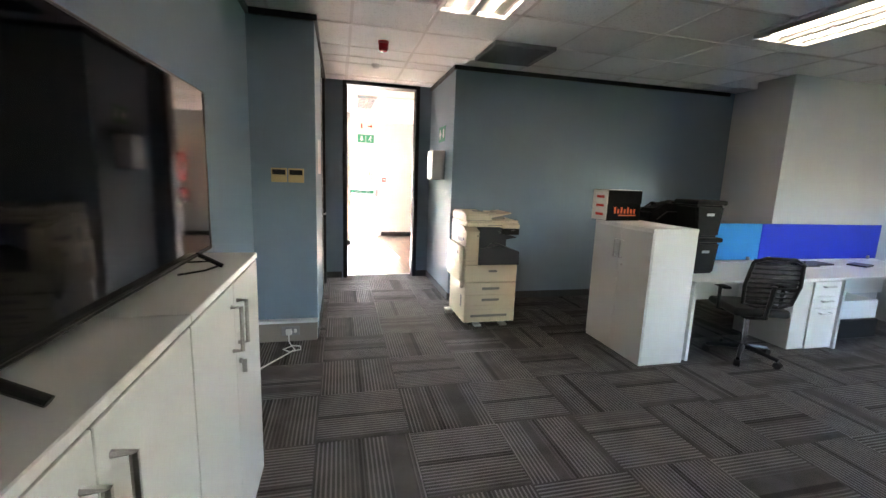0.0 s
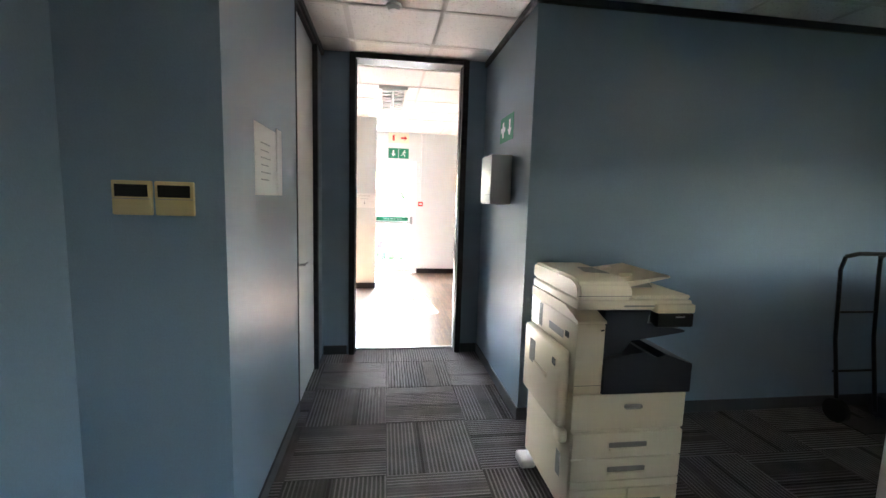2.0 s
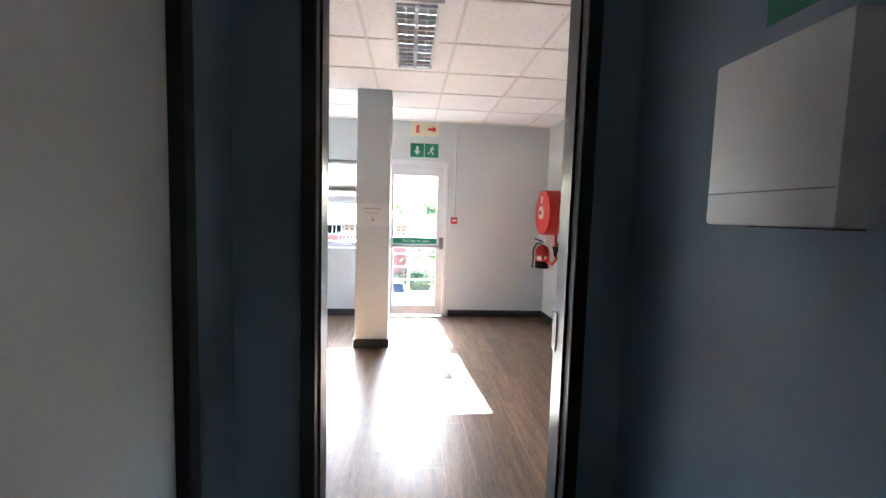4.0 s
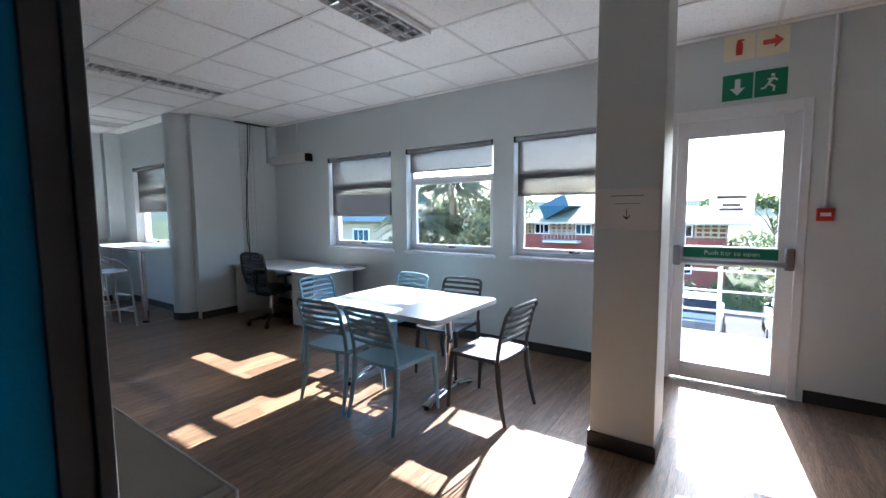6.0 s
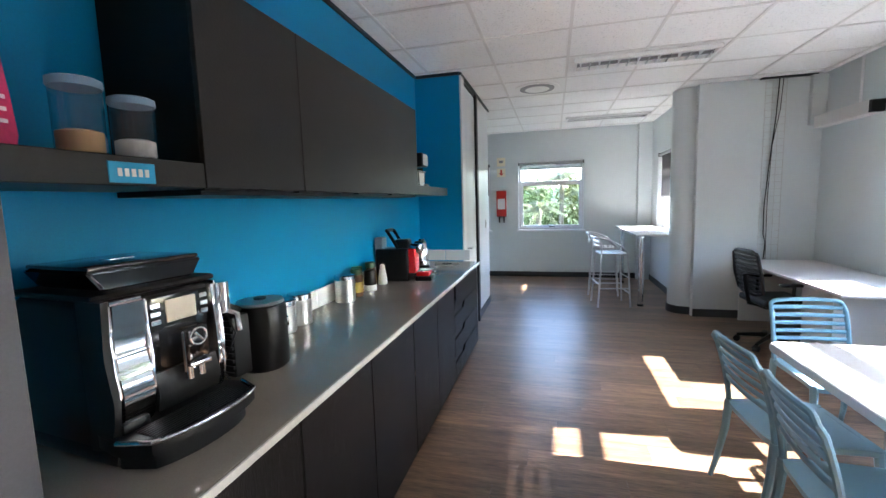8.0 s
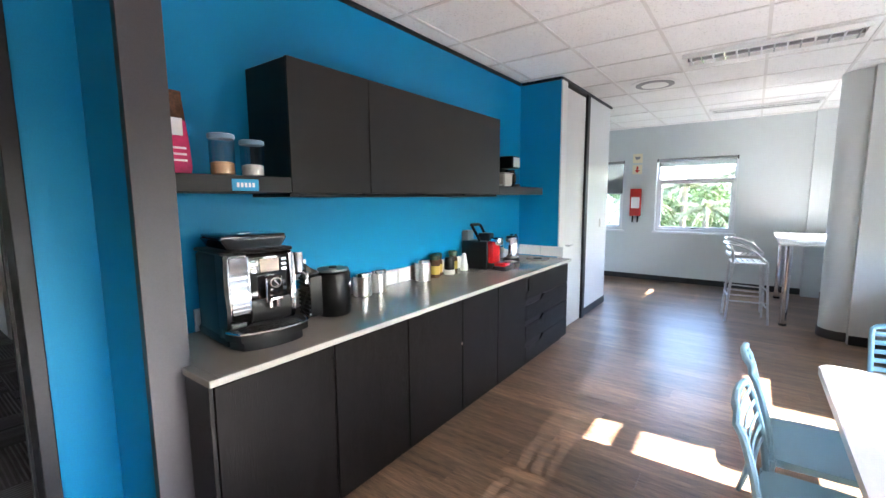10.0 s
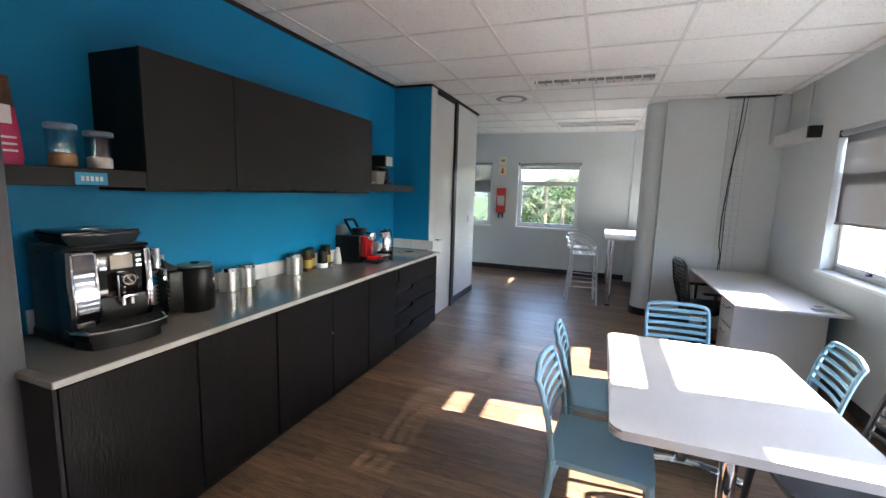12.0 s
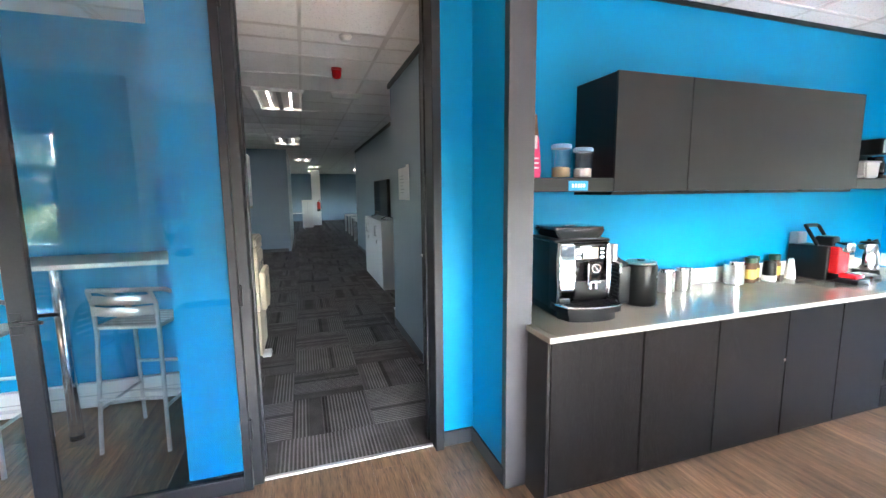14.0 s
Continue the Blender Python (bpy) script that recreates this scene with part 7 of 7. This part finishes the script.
def tree(m, h, spread, seed, material, label, leaves=1500, clumps=9, size=None):
    rnd = random.Random(seed)
    t = thing("tree", label, "tree", m, "garden trees")
    bm = bmesh.new()
    tube(bm, [(0, 0, 0), (0.05, 0.03, h * 0.25), (-0.04, 0.06, h * 0.5)], 0.12, 8, radii=(0.16, 0.12, 0.09))
    tips = []
    for k in range(6):
        a = k * 1.05 + rnd.uniform(-0.3, 0.3)
        tip = Vector((math.cos(a) * spread * 0.6, math.sin(a) * spread * 0.6, h * rnd.uniform(0.65, 0.95)))
        mid = Vector((math.cos(a) * spread * 0.25, math.sin(a) * spread * 0.25, h * 0.6))
        tube(bm, [(-0.02, 0.04, h * rnd.uniform(0.3, 0.48)), mid, tip], 0.05, 6, radii=(0.07, 0.045, 0.015))
        tips.append(tip)
    part("trunk", bm, M_BARK, t)
    bm = bmesh.new()
    for k in range(clumps):
        c = tips[k % 6] * rnd.uniform(0.7, 1.1) if k < 8 else Vector((0, 0, h * 0.9))
        c.z = h * rnd.uniform(0.55, 1.0)
        r = spread * rnd.uniform(0.3, 0.5)
        leaf_cloud(bm, rnd, c, (r, r, r * 0.75), leaves * 2 // clumps, size or 0.06 + 0.012 * spread)
    part("crown", bm, material, t, smooth=False)
    return t


def palm(m, h, seed, label, fronds=26, length=2.2):
    rnd = random.Random(seed)
    t = thing("palm_tree", label, "palm", m, "palms")
    part("trunk", tube(bmesh.new(), [(0, 0, 0), (0.08, 0, h * 0.4), (0.02, 0.05, h)], 0.13, 10, radii=(0.17, 0.12, 0.11)), M_BARK, t)
    bm = bmesh.new()
    for k in range(fronds):
        a = k * 2.399
        up = rnd.uniform(0.1, 1.1)
        pts = []
        for i in range(9):
            s = i / 8
            r = length * s * math.cos(up * (1 - s * 0.5))
            z = h + length * (math.sin(up) * s - 0.75 * s * s)
            pts.append(Vector((math.cos(a) * r, math.sin(a) * r, z)))
        tube(bm, pts, 0.014, 4, radii=[0.02 - 0.002 * i for i in range(9)])
        side = Vector((-math.sin(a), math.cos(a), 0))
        for i in range(1, 9):
            for q in (0.0, 0.2, 0.4, 0.6, 0.8):
                p = pts[i - 1].lerp(pts[i], q)
                ln = 0.26 * math.sin(math.pi * min(0.97, (i - 1 + q) / 8.0 + 0.12)) + 0.1
                d = (pts[i] - pts[i - 1]).normalized()
                for sg in (-1, 1):
                    tip = p + (side * sg * 0.8 + d * 0.5 - Vector((0, 0, 0.55))).normalized() * ln
                    wv = d * 0.015
                    bm.faces.new((bm.verts.new(p - wv), bm.verts.new(p + wv), bm.verts.new(tip)))
    part("crown", bm, M_PALM, t, smooth=False)
    return t


PALM_L = "feathery palm tree outside the windows"
palm(pose(-7.4, 18.9, GROUND), 5.9, 1, PALM_L, 110, 1.9)
palm(pose(-6.9, 19.6, GROUND), 4.4, 2, PALM_L, 60, 2.0)
palm(pose(-8.2, 18.2, GROUND), 4.6, 6, PALM_L, 60, 1.9)
palm(pose(-7.2, 18.0, GROUND), 3.6, 7, PALM_L, 60, 1.9)
palm(pose(-8.9, 20.0, GROUND), 5.0, 3, PALM_L, 34, 2.0)
for k, (x, y, h) in enumerate(((-18.6, 4.6, 5.0), (-19.4, 5.9, 5.6), (-18.2, 6.8, 4.7), (-20.2, 7.8, 6.1), (-18.9, 9.3, 5.3), (-17.6, 7.9, 3.6), (-17.4, 5.6, 3.3))):
    palm(pose(x, y, GROUND), h, 50 + k, "slender pale-stemmed palm outside the far window", 22, 1.5)
bush = thing("shrub", "dense feathery shrub below the palms", "shrub", pose(-7.5, 19.0, GROUND))
bm = bmesh.new()
rnd = random.Random(31)
for k in range(20):
    leaf_cloud(bm, rnd, (rnd.uniform(-2.0, 2.2), rnd.uniform(-1, 1), rnd.uniform(2.0, 5.6)), (0.9, 0.9, 0.8), 800, 0.085, 0.8)
part("foliage", bm, M_PALM, bush, smooth=False)
part("stem", tube(bmesh.new(), [(0, 0, 0), (0.1, 0, 2.0), (0, 0.1, 3.8)], 0.1, 8), M_BARK, bush)
TREE_L = "leafy garden tree outside the windows"
tree(pose(-22.5, 4.2, GROUND), 6.0, 2.4, 21, M_LEAF, TREE_L, 3200, 11)
tree(pose(-21.5, 9.4, GROUND), 5.6, 2.2, 22, M_LEAFY, TREE_L, 2600, 10)
tree(pose(-23.5, 6.6, GROUND), 6.2, 2.8, 23, M_LEAF, TREE_L, 2600, 10)
tree(pose(-20.5, 10.5, GROUND), 7.5, 3.0, 24, M_LEAFY, TREE_L, 2600, 10)
tree(pose(-17.0, 1.6, GROUND), 5.8, 2.4, 25, M_LEAF, TREE_L, 2600, 10)
for k, (x, y, h) in enumerate(((-20, 44, 6.5), (-24, 40, 6.8), (-12, 48, 7.2), (6, 42, 5.2), (9, 45, 5.4), (14, 44, 5.0), (3, 33, 3.6), (5, 33.5, 3.3), (-26, 34, 6), (-19, 33, 5.5), (19, 40, 4.5), (24, 43, 4.6), (12, 34, 3.0))):
    tree(pose(x, y, GROUND), h, h * 0.42, 40 + k, M_LEAF, "tree beyond the car park", 1100, 8)
belt = random.Random(77)
for k in range(22):
    x = -46 + 5.6 * k + belt.uniform(-1.5, 1.5)
    h = belt.uniform(5.6, 7.4)
    tree(pose(x, belt.uniform(56, 68), GROUND), h, h * 0.5, 90 + k, M_LEAF, "tree in the belt beyond the buildings", 700, 9, 0.24)
for k in range(12):
    h = belt.uniform(2.6, 4.4)
    tree(pose(12 + 4.2 * k + belt.uniform(-1, 1), belt.uniform(30, 46), GROUND), h, h * 0.6, 140 + k, M_SLOPE if k % 2 else M_LEAFY, "bushy tree on the green slope", 600, 8, 0.18)
thick = thing("thicket", "overgrown green bushes on the slope beyond the car park", "bushes", kind="stuff")
bm = bmesh.new()
rnd = random.Random(19)
for k in range(95):
    r = rnd.uniform(1.2, 2.4)
    leaf_cloud(bm, rnd, (rnd.uniform(0.5, 62), rnd.uniform(34, 54), GROUND + rnd.uniform(0.6, 2.4)), (r, r, r * 0.8), 150, 0.24)
for k in range(50):
    r = rnd.uniform(1.2, 2.4)
    leaf_cloud(bm, rnd, (rnd.uniform(-48, -14), rnd.uniform(34, 54), GROUND + rnd.uniform(0.6, 2.8)), (r, r, r * 0.8), 150, 0.24)
part("foliage", bm, M_SLOPE, thick, smooth=False)
low_wall = thing("boundary_wall", "pale rendered boundary wall with piers beside the car park", "wall", pose(12.5, 29.2, GROUND))
part("wall", cube(0, 0, 0, 27, 0.2, 1.55, 0.01, 1), M_LANDING, low_wall)
part("coping", cube(-0.05, -0.06, 1.55, 27.05, 0.26, 1.63, 0.01, 1), M_CREAMWALL, low_wall)
for k in range(10):
    part("pier", cube(3.0 * k - 0.12, -0.10, 0, 3.0 * k + 0.12, -0.001, 1.54, 0.01, 1), M_LANDING, low_wall)
hd = thing("hedge", "clipped flowering hedge along the car park", "hedge", kind="stuff")
bm = bmesh.new()
rnd = random.Random(8)
for k in range(18):
    leaf_cloud(bm, rnd, (-22 + 1.9 * k, 32.2, GROUND + 0.7), (1.1, 0.6, 0.75), 110, 0.16)
part("foliage", bm, M_LEAF, hd, smooth=False)

# two-storey brick building across the car park
bld = thing("brick_building", "two-storey brick building with pale hipped roof across the car park", "building", pose(-6.6, 38, GROUND))
part("wall", cube(-7.2, 0, 0, 7.2, 8, 3.25), M_BRICK, bld, smooth=False)
part("upper_wall", cube(-7.2, 0.3, 3.25, 7.2, 8, 4.5), M_BRICK, bld, smooth=False)
bm = bmesh.new()
e = [bm.verts.new(v) for v in ((-8.4, -1.2, 4.30), (8.4, -1.2, 4.30), (8.4, 9.2, 4.30), (-8.4, 9.2, 4.30), (-5.5, 2.2, 5.35), (5.5, 2.2, 5.35), (5.5, 6, 5.35), (-5.5, 6, 5.35))]
for f in ((0, 1, 5, 4), (1, 2, 6, 5), (2, 3, 7, 6), (3, 0, 4, 7), (4, 5, 6, 7), (3, 2, 1, 0)):
    bm.faces.new([e[i] for i in f])
part("roof", bm, M_ROOF, bld, smooth=False)
part("fascia", cube(-8.4, -1.24, 4.16, 8.4, -1.20, 4.30), M_CREAMWALL, bld, smooth=False)
part("roof_lantern", prism(bmesh.new(), [(2.4, 5.30), (7.0, 5.30), (4.7, 6.6)], "x", -2.8, 3.2), M_GREYPL, bld, smooth=False)
bm = bmesh.new()
e = [bm.verts.new(v) for v in ((-5.0, -0.4, 5.5), (-2.6, -0.6, 5.5), (-4.4, -0.7, 4.45), (-3.4, 0.8, 6.5), (-3.4, 3.5, 6.5), (-5.0, 3.5, 5.5), (-2.6, 3.5, 5.5))]
for f in ((0, 2, 1, 3), (0, 3, 4, 5), (1, 6, 4, 3), (5, 4, 6), (0, 5, 2), (1, 2, 6), (2, 5, 6)):
    bm.faces.new([e[i] for i in f])
part("gable_roof", bm, M_BLUEROOF, bld, smooth=False)
for k in range(9):
    x = -6.6 + 1.62 * k
    if k % 2:
        wn = part("window", bars(bmesh.new(), x - 0.62, 3.30, x + 0.62, 4.15, 0.09, 0.20, 0.32), M_WHITEFRAME, bld)
        part("pane", cube(x - 0.53, 0.27, 3.39, x + 0.53, 0.295, 4.06), M_SCREEN if k % 3 else M_BLUEROOF, wn, smooth=False)
        for q in range(2):
            part("glazing_bar", cube(x - 0.18 + 0.3 * q, 0.22, 3.39, x - 0.12 + 0.3 * q, 0.27, 4.06), M_WHITEFRAME, wn, smooth=False)
    else:
        bm = bmesh.new()
        for i in range(5):
            box(bm, x - 0.90 + 0.42 * i, 0.1, 3.26, x - 0.78 + 0.42 * i, 0.3, 4.28)
        for i in range(4):
            box(bm, x - 0.78, 0.12, 3.30 + 0.29 * i, x + 0.78, 0.28, 3.40 + 0.29 * i)
        part("breeze_block_screen", bm, M_CREAMWALL, bld, smooth=False)
for x0 in (-4.4, 2.0):
    bal = part("balcony", cube(x0, -1.1, 2.75, x0 + 2.6, 0.3, 2.9), M_LIGHTWALL, bld, smooth=False)
    for k in range(10):
        part("baluster", cube(x0 + 0.05 + 0.27 * k, -1.05, 2.9, x0 + 0.09 + 0.27 * k, -1.0, 3.5), M_LANDING, bal, smooth=False)
    part("rail", cube(x0, -1.06, 3.5, x0 + 2.6, -0.99, 3.56), M_LANDING, bal, smooth=False)
for x in (-5.6, -2.2, 0.6, 4.8):
    wn = part("window", bars(bmesh.new(), x - 0.6, 0.9, x + 0.6, 2.2, 0.07, -0.04, 0.05), M_WHITEFRAME, bld)
    part("pane", cube(x - 0.53, -0.015, 0.97, x + 0.53, 0.01, 2.13), M_SCREEN, wn, smooth=False)

# house with a pale roof beside the garden, seen past the cream fin
hs = thing("house", "cream and brick house with a grey roof beyond the fin", "house", pose(-22.0, 24.5, GROUND))
part("wall", cube(-7.0, 0, 0, 6.0, 6, 2.4), M_BRICK, hs, smooth=False)
part("upper_wall", cube(-7.0, 0.01, 2.4, 6.0, 5.99, 4.7), M_CREAMWALL, hs, smooth=False)
part("roof", prism(bmesh.new(), [(-0.7, 4.6), (6.7, 4.6), (3, 6.4)], "x", -7.6, 6.6), M_BLUEROOF, hs, smooth=False)
for z in (0.8, 2.9):
    for k in range(5):
        x = -6.2 + 2.45 * k
        wn = part("window", bars(bmesh.new(), x, z, x + 1.4, z + 1.25, 0.08, -0.04, 0.05), M_WHITEFRAME, hs)
        part("pane", cube(x + 0.08, -0.02, z + 0.08, x + 1.32, 0.0, z + 1.17), M_GREYPL if k % 2 else M_BLUEROOF, wn, smooth=False)
        for q in range(2):
            part("glazing_bar", cube(x + 0.44 + 0.44 * q, -0.03, z + 0.08, x + 0.49 + 0.44 * q, -0.02, z + 1.17), M_WHITEFRAME, wn, smooth=False)
for k in range(4):
    part("porch_post", cube(-6.9 + 4.1 * k, -1.6, 0, -6.7 + 4.1 * k, -1.4, 2.5), M_BARK, hs, smooth=False)
part("porch_roof", prism(bmesh.new(), [(-1.9, 2.45), (0.0, 2.75), (0.0, 2.85), (-1.9, 2.55)], "x", -7.2, 6.2), M_ROOF, hs, smooth=False)


def car(m, paint, label):
    """Parked hatchback: body, cabin glass, wheels. Faces +x."""
    c = thing("parked_car", label, "car", m, "parked cars")
    bm = bmesh.new()
    prism(bm, [(-2.0, 0.28), (2.0, 0.28), (2.08, 0.62), (1.95, 0.80), (1.15, 0.92), (-1.9, 0.96), (-2.08, 0.75)], "y", -0.84, 0.84)
    bmesh.ops.bevel(bm, geom=bm.edges[:], offset=0.07, segments=2, affect="EDGES")
    part("body", bm, paint, c)
    bm = bmesh.new()
    prism(bm, [(-1.75, 0.90), (1.05, 0.88), (0.35, 1.42), (-1.35, 1.45)], "y", -0.72, 0.72)
    bmesh.ops.bevel(bm, geom=bm.edges[:], offset=0.06, segments=2, affect="EDGES")
    part("cabin_glass", bm, M_GLOSSBLACK, c)
    part("roof_panel", cube(-1.3, -0.66, 1.42, 0.30, 0.66, 1.475, 0.03, 2), paint, c)
    for x in (-1.28, 1.28):
        for y in (-0.78, 0.78):
            w = part("wheel", rod(bmesh.new(), (x, y - 0.10, 0.31), (x, y + 0.10, 0.31), 0.31, seg=24), M_RUBBER, c)
            part("rim", rod(bmesh.new(), (x, y - 0.106, 0.31), (x, y + 0.106, 0.31), 0.20, seg=16), M_SILVER, w)
    for y in (-0.6, 0.6):
        part("headlight", cube(1.9, y - 0.16, 0.62, 2.05, y + 0.16, 0.74, 0.03, 2), M_CHROME, c)
    return c


P_W = surf("white_car_paint", (0.70, 0.70, 0.70), 0.15, var=0.03, bump=0)
P_S = surf("silver_car_paint", (0.35, 0.36, 0.37), 0.2, metal=0.5, var=0.03, bump=0)
P_B = surf("blue_car_paint", (0.03, 0.06, 0.16), 0.15, var=0.03, bump=0)
for k in range(7):
    car(pose(-12.5 + 3.1 * k, 27.4, GROUND + 0.03, 0, 0, 90), (P_W, P_S, P_B, P_W, P_S, P_W, P_B)[k], ("white", "silver", "dark blue", "white", "silver", "white", "dark blue")[k] + " hatchback parked in the car park")
for k in range(4):
    car(pose(3.5 + 3.0 * k, 23.0, GROUND + 0.03, 0, 0, -90), (P_S, P_W, P_B, P_W)[k], ("silver", "white", "dark blue", "white")[k] + " hatchback parked in the car park")

bm = bmesh.new()
ring_lo, ring_hi = [], []
rnd = random.Random(5)
for k in range(72):
    a = 2 * math.pi * k / 72
    hgt = 6 + 9 * noise.noise(Vector((math.cos(a) * 3, math.sin(a) * 3, 0.3))) + 5
    ring_lo.append(bm.verts.new((420 * math.cos(a), 420 * math.sin(a), GROUND - 2)))
    ring_hi.append(bm.verts.new((470 * math.cos(a), 470 * math.sin(a), GROUND + 4 + hgt)))
for k in range(72):
    bm.faces.new((ring_lo[k], ring_lo[(k + 1) % 72], ring_hi[(k + 1) % 72], ring_hi[k]))
tagged(finish("backdrop", bm, M_HILL, smooth=True), "low wooded hills on the horizon", "hills", kind="structure")

# ---- floors, piece by piece ----
floor_office = tagged(finish("floor_office", cube(-4.1, -19.1, -0.12, 9.1, 5.955, -0.007), M_SKIRT), "dark ribbed carpet tiles in a quarter-turn pattern", "floor", kind="structure")
floor_kitchen = tagged(finish("floor_kitchen", cube(-8.1, 4.53, -0.14, 7.1, 10.6, -0.004), M_SKIRT), "wood-look vinyl plank kitchen floor", "floor", kind="structure")
T = 0.555
bm = cube(-T / 2 + 0.001, -T / 2 + 0.001, -0.006, T / 2 - 0.001, T / 2 - 0.001, 0.0, 0.002, 1)
tile_mesh = bpy.data.meshes.new("carpet_tile")
bm.to_mesh(tile_mesh)
bm.free()
tile_mesh.materials.append(M_CARPET)
rnd = random.Random(2)
rest = bmesh.new()
count = 0
for i in range(-9, 16):
    for j in range(-42, 4):
        x, y = 0.785 + T * (i + 0.5), 3.93 + T * (j + 0.5)
        if not (-4.2 < x < 9.2 and -19.2 < y < 6.2):
            continue
        if y + T / 2 > 5.957:
            continue
        near = (-0.5 < x < 5.9 and -3.4 < y or -0.6 < x < 1.7 and -11 < y) and not (x > 1.9 and y > 4.6)
        if near and count < 300:
            t = new("carpet_tile", tile_mesh)
            t.parent = floor_office
            t.matrix_basis = pose(x, y, 0, 0, 0, 90 * ((i + j) % 2) + (180 if rnd.random() < 0.5 else 0))
            count += 1
        elif not (x > 1.9 and y > 4.6):
            box(rest, x - T / 2 + 0.001, y - T / 2 + 0.001, -0.006, x + T / 2 - 0.001, y + T / 2 - 0.001, 0.0)
for i in range(0, 3):
    x = 0.785 + T * (i - 0.5)
    t0 = 3.93 + 3 * T
    box(rest, x - T / 2 + 0.001, t0 + 0.001, -0.006, x + T / 2 - 0.001, 5.954, 0.0)
box(rest, 0.20, 3.93 + 3 * T + 0.001, -0.006, 0.785 - T - 0.001, 5.80, 0.0)
tagged(part("carpet_tiles_far", rest, M_CARPET, floor_office, smooth=False), kind="stuff")

PW, PL = 0.185, 1.25
plank_mesh = bpy.data.meshes.new("plank")
bm = cube(-PW / 2 + 0.0006, -PL / 2 + 0.0006, -0.004, PW / 2 - 0.0006, PL / 2 - 0.0006, 0.0)
bm.to_mesh(plank_mesh)
bm.free()
plank_mesh.materials.append(M_VINYL)
rest = bmesh.new()
count = 0
for i in range(82):
    x = -8.0 + PW * (i + 0.5)
    off = (i * 0.43) % 1.0 * PL
    for j in range(-1, 6):
        y = 4.58 + off + PL * (j + 0.5)
        if y - PL / 2 < 4.5 or y + PL / 2 > 10.62:
            lo, hi = max(y - PL / 2, 4.58), min(y + PL / 2, 10.6)
            if -5.7 < x < 1.9:
                lo = max(lo, 5.986)
            if hi - lo > 0.03:
                box(rest, x - PW / 2 + 0.0006, lo + 0.0006, -0.004, x + PW / 2 - 0.0006, hi - 0.0006, 0.0)
            continue
        if y - PL / 2 < 5.957 and x < 1.9 and x > -5.7:
            lo, hi = 5.986, y + PL / 2
            if hi - lo > 0.03:
                box(rest, x - PW / 2 + 0.0006, lo, -0.004, x + PW / 2 - 0.0006, hi - 0.0006, 0.0)
            continue
        if count < 290:
            p = new("plank", plank_mesh)
            p.parent = floor_kitchen
            p.matrix_basis = pose(x, y, 0)
            count += 1
        else:
            box(rest, x - PW / 2 + 0.0006, y - PL / 2 + 0.0006, -0.004, x + PW / 2 - 0.0006, y + PL / 2 - 0.0006, 0.0)
tagged(part("edge_planks", rest, M_VINYL, floor_kitchen, smooth=False), kind="stuff")
